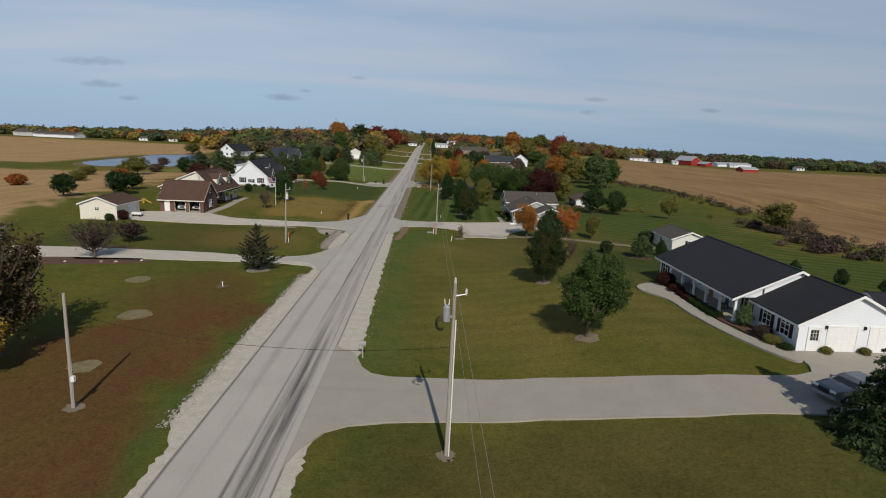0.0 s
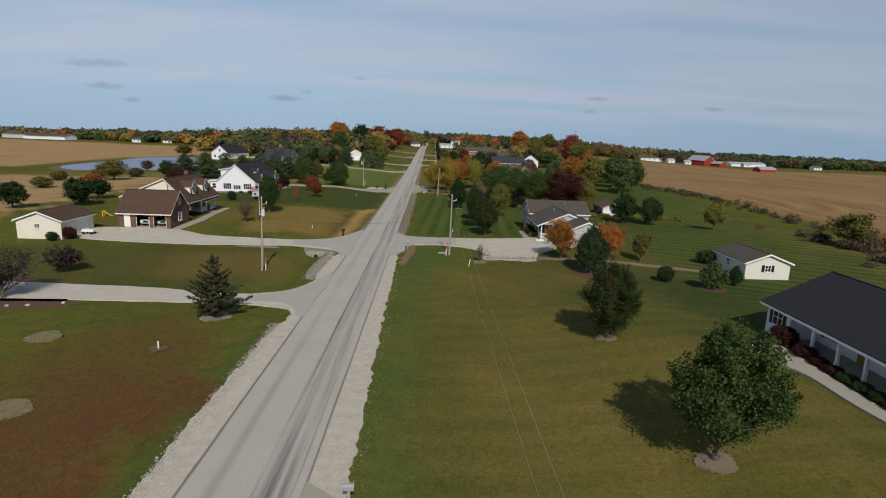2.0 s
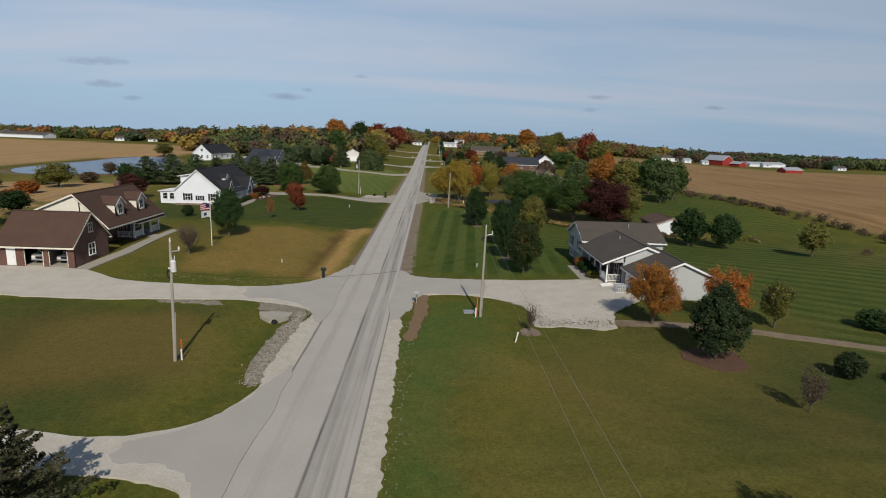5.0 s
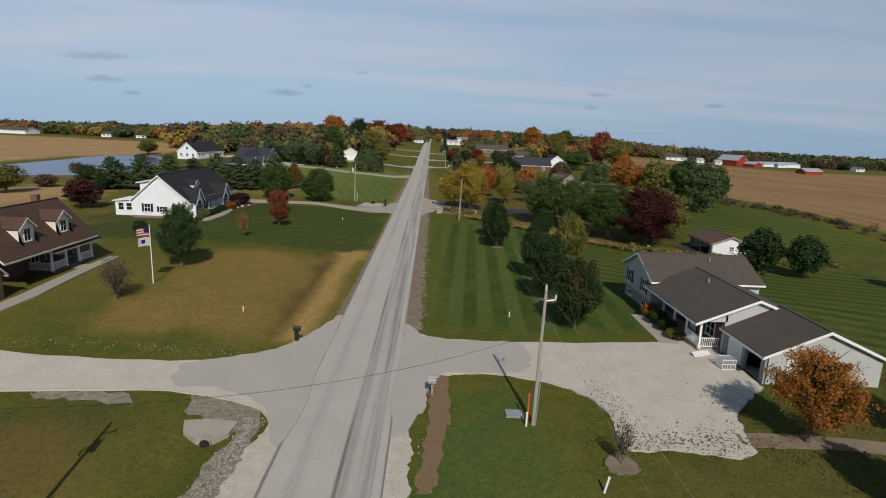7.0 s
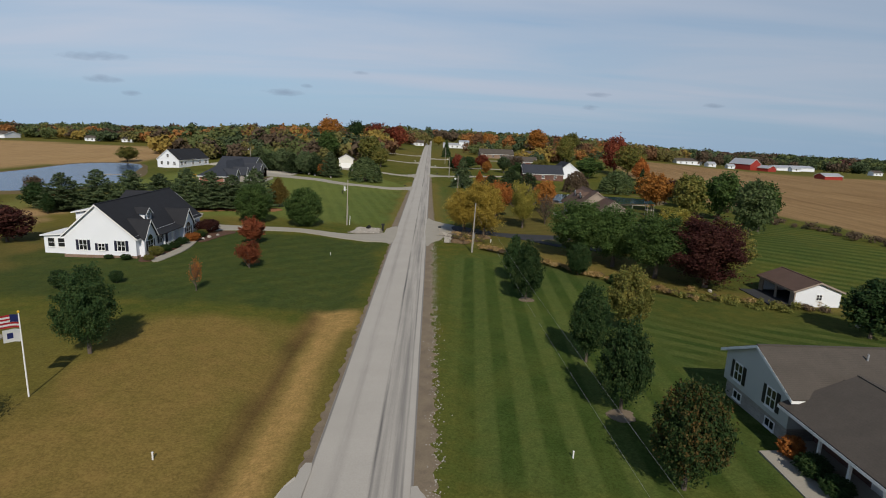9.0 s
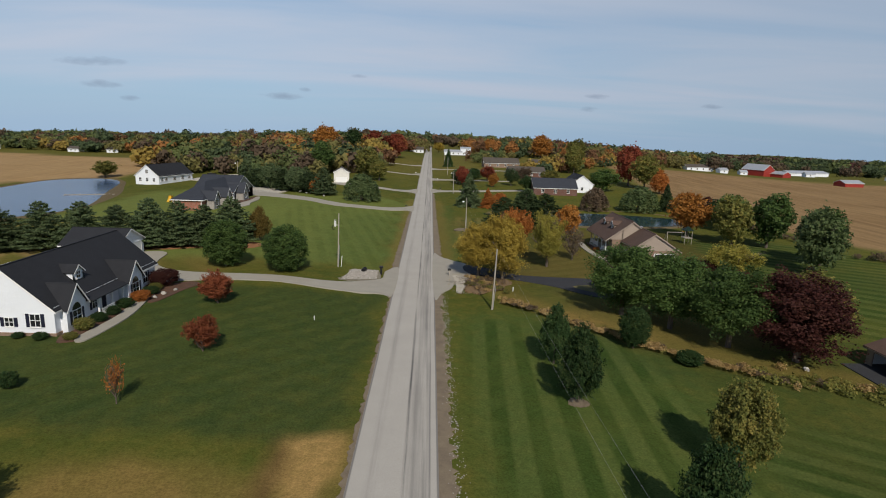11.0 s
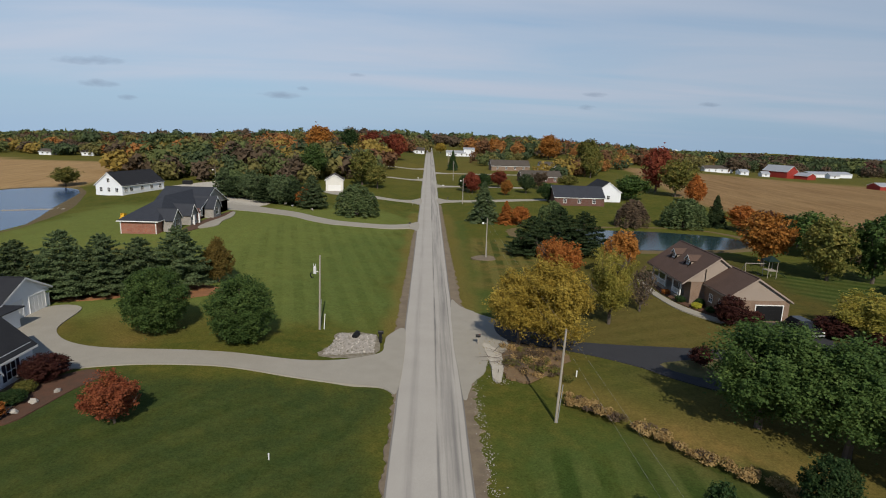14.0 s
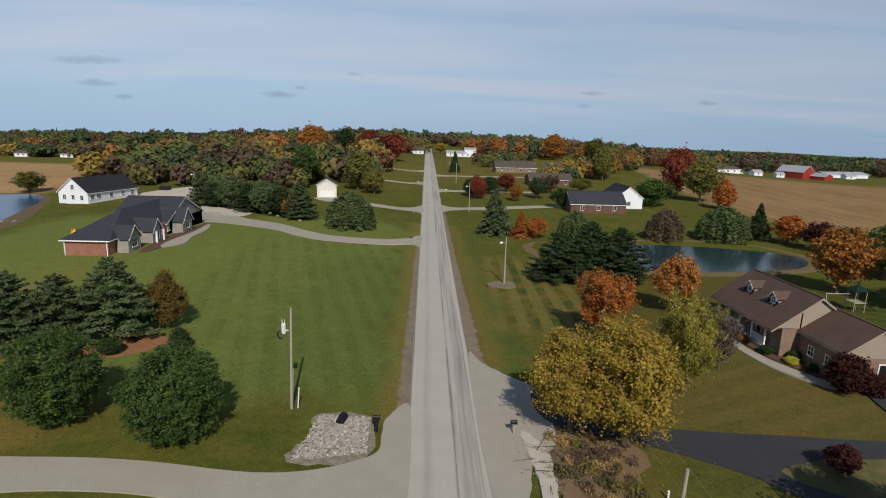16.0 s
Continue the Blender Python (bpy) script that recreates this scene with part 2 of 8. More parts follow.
WHITE = lined(material("white_siding", (0.76, 0.785, 0.82), 0.6, 0.05, 0.5, 8, 0.05), "Z", 0.13, 0.012, 0.86)
CREAM = lined(material("cream_siding", (0.74, 0.70, 0.59), 0.65, 0.07, 0.5, 8, 0.05), "Z", 0.13, 0.012, 0.85)
TAN = lined(material("tan_siding", (0.33, 0.27, 0.22), 0.65, 0.08, 0.5, 8, 0.05), "Z", 0.13, 0.012, 0.85)
GREY_SIDING = lined(material("grey_siding", (0.46, 0.48, 0.47), 0.65, 0.07, 0.5, 8, 0.05), "Z", 0.13, 0.012, 0.85)
BUFF = lined(material("buff_siding", (0.68, 0.665, 0.61), 0.65, 0.07, 0.5, 8, 0.05), "Z", 0.13, 0.012, 0.85)
RED_METAL = lined(material("red_barn_metal", (0.30, 0.035, 0.025), 0.5, 0.15, 0.4, 6, 0.05), "X", 0.3, 0.02, 0.8)
TRIM = material("white_trim_paint", (0.76, 0.76, 0.74), 0.5, 0.05, 1.5, 20, 0.03)
POST_WHITE = TRIM
ROOF_BLACK = lined(material("black_shingles", (0.022, 0.023, 0.027), 0.85, 0.25, 0.7, 9, 0.3, obj=0.05), "Z", 0.07, 0.012, 0.8)
ROOF_BROWN = lined(material("brown_shingles", (0.085, 0.048, 0.034), 0.85, 0.22, 0.7, 9, 0.3), "Z", 0.07, 0.012, 0.8)
ROOF_GREY = lined(material("weathered_grey_brown_shingles", (0.084, 0.071, 0.058), 0.85, 0.28, 0.6, 9, 0.3, tint=(0.055, 0.047, 0.039)), "Z", 0.07, 0.012, 0.85)
ROOF_TAUPE = lined(material("taupe_brown_shingles", (0.105, 0.066, 0.05), 0.85, 0.2, 0.6, 9, 0.3), "Z", 0.07, 0.012, 0.85)
ROOF_SLATE = lined(material("slate_blue_shingles", (0.036, 0.04, 0.05), 0.8, 0.2, 0.6, 9, 0.3), "Z", 0.07, 0.012, 0.85)
ROOF_METAL = material("pale_metal_roof", (0.42, 0.435, 0.46), 0.4, 0.1, 0.3, 5, 0.05, metal=0.3)
BRICK_DARK = brick_material("dark_red_brick", (0.105, 0.042, 0.03), (0.15, 0.065, 0.045), (0.13, 0.10, 0.085))
BRICK_RED = brick_material("red_brick", (0.24, 0.075, 0.045), (0.31, 0.115, 0.07), (0.25, 0.19, 0.15))
BRICK_BUFF = brick_material("buff_brick", (0.19, 0.115, 0.075), (0.25, 0.165, 0.11), (0.22, 0.18, 0.145))
BRICK_GREY = brick_material("grey_stone_veneer", (0.22, 0.20, 0.18), (0.32, 0.30, 0.27), (0.3, 0.29, 0.27))
CONCRETE = material("pale_concrete", (0.325, 0.30, 0.248), 0.85, 0.18, 0.5, 9, 0.15, tint=(0.25, 0.226, 0.184))
GRAVEL = material("white_gravel", (0.465, 0.432, 0.37), 0.95, 0.3, 0.6, 7, 0.6, tint=(0.37, 0.33, 0.265))
SHOULDER = material("crushed_limestone_shoulder", (0.455, 0.42, 0.355), 0.95, 0.32, 1.2, 7, 0.4, tint=(0.35, 0.305, 0.235))
DIRT = material("bare_brown_dirt", (0.155, 0.12, 0.083), 0.95, 0.3, 0.7, 9, 0.6, tint=(0.25, 0.20, 0.13))
PEBBLE = material("stony_brown_dirt", (0.15, 0.128, 0.088), 0.95, 0.5, 2.2, 9, 0.8, tint=(0.28, 0.25, 0.195))
STRAWSOIL = material("straw_covered_soil", (0.18, 0.125, 0.068), 0.95, 0.5, 2.0, 10, 0.6, tint=(0.165, 0.10, 0.052))
CHIPRING = material("bleached_grass_ring", (0.20, 0.16, 0.085), 0.95, 0.4, 1.6, 9, 0.5, tint=(0.105, 0.10, 0.04))
PINESTRAW = material("orange_pine_straw", (0.27, 0.125, 0.055), 0.95, 0.35, 1.4, 12, 0.6, tint=(0.19, 0.085, 0.04))
MULCH = material("red_brown_mulch", (0.11, 0.055, 0.034), 0.95, 0.4, 1.5, 18, 0.7, tint=(0.07, 0.045, 0.03))
ASPHALT = material("dark_asphalt", (0.036, 0.037, 0.041), 0.9, 0.2, 0.4, 25, 0.3)
STONE = material("pale_limestone", (0.40, 0.37, 0.33), 0.9, 0.3, 1.5, 12, 0.5, obj=0.35, tint=(0.33, 0.30, 0.25))
WOOD = material("weathered_pole_wood", (0.36, 0.325, 0.275), 0.9, 0.25, 1.2, 18, 0.5, tint=(0.20, 0.165, 0.13), stretch=(6, 6, 0.5))
BARK = material("grey_brown_bark", (0.12, 0.095, 0.075), 0.95, 0.3, 3, 22, 0.8, stretch=(3, 3, 0.7))
STEEL = material("galvanised_steel", (0.45, 0.46, 0.47), 0.45, 0.1, 2, 20, 0.05, metal=0.6)
GREY_PAINT = material("grey_enamel", (0.27, 0.28, 0.29), 0.45, 0.08, 2, 20, 0.03)
BLACK = material("black_plastic", (0.012, 0.012, 0.013), 0.5, 0.2, 2, 20, 0.03)
DARK_GREEN = material("dark_green_enamel", (0.008, 0.022, 0.015), 0.45, 0.15, 2, 20, 0.03)
NAVY = material("navy_shutter_paint", (0.012, 0.014, 0.03), 0.55, 0.12, 2, 20, 0.05)
GUM = material("black_rubber", (0.016, 0.016, 0.016), 0.85, 0.1, 3, 20, 0.1)
INSULATOR = material("glazed_porcelain", (0.6, 0.6, 0.58), 0.25, 0.05, 3, 20, 0.0)
YELLOW = material("yellow_plastic", (0.62, 0.36, 0.03), 0.45, 0.1, 2, 20, 0.03)
ORANGE = material("red_orange_marker", (0.62, 0.10, 0.03), 0.5, 0.1, 2, 20, 0.03)
CARWHITE = material("white_car_paint", (0.66, 0.66, 0.65), 0.25, 0.04, 1, 10, 0.0, spec=0.6)
CARGREY = material("pewter_car_paint", (0.17, 0.18, 0.19), 0.22, 0.06, 1, 10, 0.0, metal=0.5, spec=0.6)
CARBLACK = material("black_car_paint", (0.015, 0.015, 0.018), 0.2, 0.06, 1, 10, 0.0, spec=0.6)
FLAG_RED = material("red_flag_cloth", (0.42, 0.02, 0.03), 0.85, 0.1, 3, 30, 0.1)
FLAG_WHITE = material("white_flag_cloth", (0.72, 0.72, 0.70), 0.85, 0.06, 3, 30, 0.1)
FLAG_BLUE = material("blue_flag_cloth", (0.02, 0.03, 0.14), 0.85, 0.1, 3, 30, 0.1)
LAMPGLASS = material("frosted_lamp_glass", (0.75, 0.75, 0.72), 0.3, 0.03, 3, 30, 0.0)
DRYGRASS = material("dry_golden_grass", (0.125, 0.088, 0.038), 0.95, 0.3, 1.2, 20, 0.3, obj=0.2, tint=(0.11, 0.09, 0.04))
GLASS = material("dark_window_glass", (0.018, 0.02, 0.024), 0.08, 0.2, 0.8, 5, 0.0, spec=0.7)
INTERIOR = material("garage_interior_board", (0.16, 0.15, 0.14), 0.9, 0.15, 1, 12, 0.1)
WATER = material("pond_water", (0.035, 0.07, 0.14), 0.2, 0.15, 0.05, 2.0, 0.12, spec=0.25)
WATER_DARK = material("dark_pond_water", (0.018, 0.042, 0.048), 0.16, 0.15, 0.05, 2.5, 0.10, spec=0.25)

GREEN = leaf_material("green_leaves", (0.026, 0.05, 0.014), (0.056, 0.094, 0.025), (0.105, 0.15, 0.042))
DEEP = leaf_material("deep_green_leaves", (0.012, 0.028, 0.010), (0.028, 0.055, 0.018), (0.06, 0.08, 0.026))
PEAR = leaf_material("dark_pear_leaves", (0.012, 0.026, 0.010), (0.03, 0.055, 0.017), (0.12, 0.06, 0.02))
SPRUCE = leaf_material("spruce_needles", (0.016, 0.028, 0.012), (0.034, 0.052, 0.021), (0.064, 0.088, 0.035), 0.7)
BLUEPINE = leaf_material("blue_green_needles", (0.040, 0.060, 0.027), (0.075, 0.104, 0.046), (0.13, 0.16, 0.075), 0.7)
ORANGE_LEAF = leaf_material("orange_leaves", (0.165, 0.072, 0.018), (0.29, 0.125, 0.028), (0.39, 0.19, 0.05))
RUST = leaf_material("rust_leaves", (0.165, 0.055, 0.016), (0.28, 0.10, 0.025), (0.37, 0.155, 0.04))
RED_LEAF = leaf_material("red_leaves", (0.09, 0.018, 0.013), (0.16, 0.038, 0.022), (0.22, 0.075, 0.035))
MAROON = leaf_material("maroon_leaves", (0.026, 0.011, 0.010), (0.052, 0.018, 0.015), (0.085, 0.038, 0.025))
YELLOW_LEAF = leaf_material("golden_leaves", (0.14, 0.10, 0.02), (0.255, 0.185, 0.032), (0.37, 0.275, 0.06))
TWIG = leaf_material("purple_brown_twigs", (0.03, 0.022, 0.02), (0.055, 0.04, 0.034), (0.085, 0.06, 0.048), 0.9)
JUNIPER = leaf_material("brown_green_juniper", (0.028, 0.032, 0.018), (0.056, 0.058, 0.03), (0.10, 0.092, 0.052), 0.9)
SMALL_RED = leaf_material("dull_red_leaves", (0.105, 0.03, 0.016), (0.18, 0.054, 0.025), (0.25, 0.088, 0.038))
OLIVE = leaf_material("olive_turning_leaves", (0.055, 0.068, 0.018), (0.125, 0.125, 0.032), (0.23, 0.185, 0.05))
BROWN_LEAF = leaf_material("brown_dry_leaves", (0.06, 0.042, 0.03), (0.11, 0.08, 0.052), (0.17, 0.12, 0.075), 0.8)
WILLOW = leaf_material("grey_green_willow_leaves", (0.042, 0.066, 0.025), (0.085, 0.118, 0.045), (0.135, 0.16, 0.07), 0.7)
YELLOWGREEN = leaf_material("yellow_green_turning_leaves", (0.09, 0.095, 0.02), (0.20, 0.18, 0.035), (0.33, 0.26, 0.06))
BRONZE = leaf_material("bronze_conifer_needles", (0.06, 0.045, 0.014), (0.115, 0.082, 0.022), (0.18, 0.125, 0.035), 0.8)
WEARY = leaf_material("thin_brown_olive_leaves", (0.04, 0.034, 0.02), (0.075, 0.06, 0.03), (0.12, 0.085, 0.038), 0.8)
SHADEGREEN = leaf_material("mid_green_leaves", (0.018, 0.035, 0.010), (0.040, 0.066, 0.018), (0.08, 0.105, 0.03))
GOLDBUSH = leaf_material("yellow_green_shrub_leaves", (0.25, 0.24, 0.02), (0.42, 0.40, 0.05), (0.5, 0.48, 0.1))


# ---- lie of the land ----
def sstep(a, b, v):
    u = np.clip((v - a) / (b - a), 0, 1)
    return u * u * (3 - 2 * u)


def hump(x, y, cx, cy, rx, ry, h):
    return h * np.exp(-(((x - cx) / rx) ** 2 + ((y - cy) / ry) ** 2))


def height(x, y):
    z = 4.4 * sstep(240, 565, y)
    z = z + 1.9 * sstep(14, 32, x) * (1 - sstep(62, 88, y)) * (1 - .7 * sstep(48, 75, x))
    z = z + 0.9 * sstep(8, 22, -x) * sstep(95, 125, y) * (1 - sstep(60, 140, -x))
    z = z - 1.5 * sstep(20, 45, x) * sstep(125, 150, y) * (1 - sstep(170, 200, y))
    z = z + hump(x, y, 38, 222, 18, 18, 1.0) + hump(x, y, -58, 262, 28, 26, 1.2) + hump(x, y, 34, 113, 11, 16, 0.7)
    z = z - 7.4 * sstep(110, 300, x) * sstep(150, 480, y)
    z = z - 12.0 * sstep(150, 520, np.abs(x)) * sstep(470, 900, y) - 50.0 * sstep(1150, 2400, np.hypot(x, y))
    z = z - 2.6 * sstep(0, 1, 1 - np.hypot((0.952 * (y - 290) - 0.305 * (x + 121)) / 62, (0.952 * (x + 121) + 0.305 * (y - 290)) / 23) * 0.72) - 0.9 * sstep(0, 1, 1 - np.hypot((x - 49) / 34, (y - 268) / 17) * 0.85)
    return z


def zat(x, y):
    return float(height(np.float64(x), np.float64(y)))


# ---- builders ----
def link_mesh(name, me, mat, parent=None, label=""):
    for m in (mat if isinstance(mat, (list, tuple)) else [mat]):
        me.materials.append(m)
    ob = new(name, me)
    if parent:
        ob.parent = parent
    if label:
        tagged(ob, label)
    return ob


def part(name, bm, mat, parent=None, label="", smooth=False):
    me = bpy.data.meshes.new(name)
    bmesh.ops.recalc_face_normals(bm, faces=bm.faces)
    bm.to_mesh(me)
    bm.free()
    if smooth:
        me.polygons.foreach_set("use_smooth", [True] * len(me.polygons))
    return link_mesh(name, me, mat, parent, label)


def thing(name, x, y, z, label, category, rz=0.0, group=""):
    e = new(name)
    e.matrix_world = pose(x, y, z, 0, 0, rz)
    e.empty_display_size = 0.3
    return tagged(e, label, category, group)


def box(bm, x0, x1, y0, y1, z0, z1, bevel=0.0):
    v = [bm.verts.new((x, y, z)) for z in (z0, z1) for y in (y0, y1) for x in (x0, x1)]
    faces = [bm.faces.new([v[i] for i in f]) for f in ((0, 2, 3, 1), (4, 5, 7, 6), (0, 1, 5, 4), (1, 3, 7, 5), (3, 2, 6, 7), (2, 0, 4, 6))]
    if bevel:
        edges = {e for f in faces for e in f.edges}
        bmesh.ops.bevel(bm, geom=list(edges), offset=bevel, segments=2, affect="EDGES")
    return bm


def bx(*a, bevel=0.0):
    return box(bmesh.new(), *a, bevel=bevel)


def slab(bm, pts, normal, thick):
    """A flat outline thickened along -normal."""
    n = Vector(normal) * thick
    top = [bm.verts.new(p) for p in pts]
    low = [bm.verts.new(Vector(p) - n) for p in pts]
    bm.faces.new(top)
    bm.faces.new(low[::-1])
    for i in range(len(pts)):
        j = (i + 1) % len(pts)
        bm.faces.new((top[i], low[i], low[j], top[j]))
    return bm


def tube(bm, a, b, r0, r1, n=8, caps=True):
    a, b = Vector(a), Vector(b)
    q = (b - a).to_track_quat("Z", "Y")
    ring = []
    for p, r in ((a, r0), (b, r1)):
        ring.append([bm.verts.new(p + q @ Vector((r * math.cos(k * math.tau / n), r * math.sin(k * math.tau / n), 0))) for k in range(n)])
    for k in range(n):
        bm.faces.new((ring[0][k], ring[0][(k + 1) % n], ring[1][(k + 1) % n], ring[1][k]))
    if caps:
        bm.faces.new(ring[0][::-1])
        bm.faces.new(ring[1])
    return bm


def turn(bm, rz):
    bmesh.ops.transform(bm, matrix=Matrix.Rotation(rz, 4, "Z"), verts=bm.verts)
    return bm


def swap(bm, on):
    """Lays a form built with its ridge along y so that the ridge runs along x."""
    if on:
        for v in bm.verts:
            v.co.x, v.co.y = v.co.y, v.co.x
    return bm


def gable(p, x0, x1, y0, y1, zb, ze0, ze1, xr, zr, wall, roof, trim=None, over=0.35, end=0.3, along_x=False, w0=None, w1=None, ends=(1, 1), end_mat=None, sides=(1, 1), open_front=False):
    """A gabled block: walls, two roof slopes, white rake boards and eave boards. x0, x1: the lines of the walls or of a porch's edge; w0, w1: walls set back under the roof."""
    trim, end_mat = trim or TRIM, end_mat or wall
    w0, w1 = x0 if w0 is None else w0, x1 if w1 is None else w1
    line = lambda x: ze0 + (zr - ze0) * (x - x0) / (xr - x0) if x < xr else ze1 + (zr - ze1) * (x1 - x) / (x1 - xr)
    t = 0.16
    sw = along_x
    if sides[0]:
        part("side_wall", swap(bx(w0, w0 + t, y0, y1, zb - 0.4, min(line(w0 + t), ze0 + (line(w0) - ze0)) - 0.05), sw), wall, p)
    if sides[1]:
        part("side_wall", swap(bx(w1 - t, w1, y0, y1, zb - 0.4, line(w1 - t) - 0.05), sw), wall, p)
    for k, (yy, d) in enumerate(((y0, 1), (y1, -1))):
        if not ends[k]:
            continue
        low = min(ze0, ze1)
        inner = 0.004
        if not (open_front and k == 0):
            bm = bmesh.new()
            slab(bm, [(w0 + t, yy, zb - 0.4), (w1 - t, yy, zb - 0.4), (w1 - t, yy, low - 0.06), (w0 + t, yy, low - 0.06)], (0, -d, 0), t)
            part("end_wall", swap(bm, sw), wall, p)
        bm = bmesh.new()
        slab(bm, [(x0 + inner, yy, low - 0.06), (x1 - inner, yy, low - 0.06), (x1 - inner, yy, line(x1 - inner) - 0.04), (xr, yy, zr - 0.05), (x0 + inner, yy, line(x0 + inner) - 0.04)], (0, -d, 0), t)
        part("gable_end", swap(bm, sw), end_mat, p)
    for xa, za, s in ((x0, ze0, -1), (x1, ze1, 1)):
        run = abs(xa - xr)
        sl = (zr - za) / run
        xe, zee = xa + s * over, za - sl * over
        n = Vector((s * sl, 0, 1)).normalized()
        bm = bmesh.new()
        slab(bm, [(xr, y0 - end, zr + 0.06), (xe, y0 - end, zee + 0.06), (xe, y1 + end, zee + 0.06), (xr, y1 + end, zr + 0.06)], n, 0.1)
        part("roof_slope", swap(bm, sw), roof, p)
        bm = bmesh.new()
        box(bm, min(xe, xe - s * 0.05) + s * 0.03, max(xe, xe - s * 0.05) + s * 0.03, y0 - end, y1 + end, zee - 0.2, zee - 0.02)
        part("eave_board", swap(bm, sw), trim, p)
        for k, (yy, d) in enumerate(((y0 - end, -1), (y1 + end, 1))):
            bm = bmesh.new()
            slab(bm, [(xr, yy + d * 0.02, zr + 0.03), (xe, yy + d * 0.02, zee + 0.03), (xe, yy + d * 0.02, zee - 0.19), (xr, yy + d * 0.02, zr - 0.2)], (0, d, 0), 0.05)
            part("rake_board", swap(bm, sw), trim, p)
    part("ridge_cap", swap(bx(xr - 0.12, xr + 0.12, y0 - end, y1 + end, zr + 0.01, zr + 0.09), sw), roof, p)


FACES = {"-y": 0.0, "+x": math.pi / 2, "+y": math.pi, "-x": -math.pi / 2}


def facing(ob, face, pos, along, z, parent):
    """Lays a part built in the xz plane, its front towards -y, on a wall."""
    if face in ("-y", "+y"):
        loc = (along, pos, z)
    else:
        loc = (pos, along, z)
    ob.parent = parent
    ob.location = loc
    ob.rotation_euler = (0, 0, FACES[face])
    return ob


def ring(bm, w, h, b, y0, y1):
    for a in ((-w / 2 - b, w / 2 + b, 0, 0, h, h + b), (-w / 2 - b, w / 2 + b, 0, 0, -b, 0), (-w / 2 - b, -w / 2, 0, 0, 0, h), (w / 2, w / 2 + b, 0, 0, 0, h)):
        box(bm, a[0], a[1], y0, y1, a[4], a[5])
    return bm


def window(parent, face, pos, along, z, w=1.0, h=1.4, shutters=None, bars=(1, 1), trim=None, arch=False):
    f = part("window", ring(bmesh.new(), w, h, 0.07, -0.06, 0.02), trim or TRIM)
    facing(f, face, pos, along, z, parent)
    part("pane", bx(-w / 2, w / 2, -0.015, 0.01, 0, h), GLASS, f)
    bm = bmesh.new()
    for k in range(bars[0]):
        xx = -w / 2 + w * (k + 1) / (bars[0] + 1)
        box(bm, xx - 0.025, xx + 0.025, -0.045, -0.016, 0, h)
    for k in range(bars[1]):
        zz = h * (k + 1) / (bars[1] + 1)
        box(bm, -w / 2, w / 2, -0.05, -0.016, zz - 0.025, zz + 0.025)
    part("sash_bar", bm, trim or TRIM, f)
    part("sill", bx(-w / 2 - 0.12, w / 2 + 0.12, -0.12, 0.0, -0.13, -0.071), trim or TRIM, f)
    if arch:
        bm = bmesh.new()
        pts = [(w / 2 * math.cos(a), -0.02, h + 0.075 + w / 2 * math.sin(a)) for a in np.linspace(0, math.pi, 13)]
        slab(bm, pts, (0, -1, 0), 0.03)
        part("arch_pane", bm, GLASS, f)
        bm = bmesh.new()
        out = [((w / 2 + 0.09) * math.cos(a), -0.012, h + 0.075 + (w / 2 + 0.09) * math.sin(a)) for a in np.linspace(0, math.pi, 13)]
        slab(bm, out, (0, -1, 0), 0.03)
        part("arch_frame", bm, trim or TRIM, f)
    if shutters:
        for s in (-1, 1):
            bm = bmesh.new()
            c = s * (w / 2 + 0.07 + 0.2)
            box(bm, c - 0.19, c + 0.19, -0.05, 0.0, -0.05, h + 0.05)
            for k in range(6):
                zz = h * (k + 0.5) / 6
                box(bm, c - 0.14, c + 0.14, -0.065, -0.05, zz - 0.05, zz + 0.03)
            part("shutter", bm, shutters, f)
    return f


def door(parent, face, pos, along, z, w=0.92, h=2.05, mat=None, trim=None, glass=False):
    f = part("door", bx(-w / 2, w / 2, -0.05, 0.0, 0, h), mat or TRIM)
    facing(f, face, pos, along, z, parent)
    bm = bmesh.new()
    for a in ((-w / 2 - 0.09, -w / 2, 0, h + 0.09), (w / 2, w / 2 + 0.09, 0, h + 0.09), (-w / 2, w / 2, h, h + 0.09)):
        box(bm, a[0], a[1], -0.08, 0.0, a[2], a[3])
    part("door_frame", bm, trim or TRIM, f)
    if glass:
        part("pane", bx(-w / 2 + 0.14, w / 2 - 0.14, -0.065, -0.05, h * 0.5, h - 0.15), GLASS, f)
        bm = bmesh.new()
        for k in (1, 2):
            xx = -w / 2 + 0.14 + (w - 0.28) * k / 3
            box(bm, xx - 0.012, xx + 0.012, -0.075, -0.065, h * 0.5, h - 0.15)
        for k in (1, 2):
            zz = h * 0.5 + (h * 0.5 - 0.15) * k / 3
            box(bm, -w / 2 + 0.14, w / 2 - 0.14, -0.075, -0.065, zz - 0.012, zz + 0.012)
        part("sash_bar", bm, trim or TRIM, f)
    else:
        for zz in (0.2, 1.1):
            part("panel", bx(-w / 2 + 0.13, w / 2 - 0.13, -0.065, -0.05, zz, zz + 0.75), mat or TRIM, f)
    bm = bmesh.new()
    tube(bm, (w / 2 - 0.09, -0.05, 1.0), (w / 2 - 0.09, -0.12, 1.0), 0.03, 0.035)
    part("knob", bm, STEEL, f)
    return f


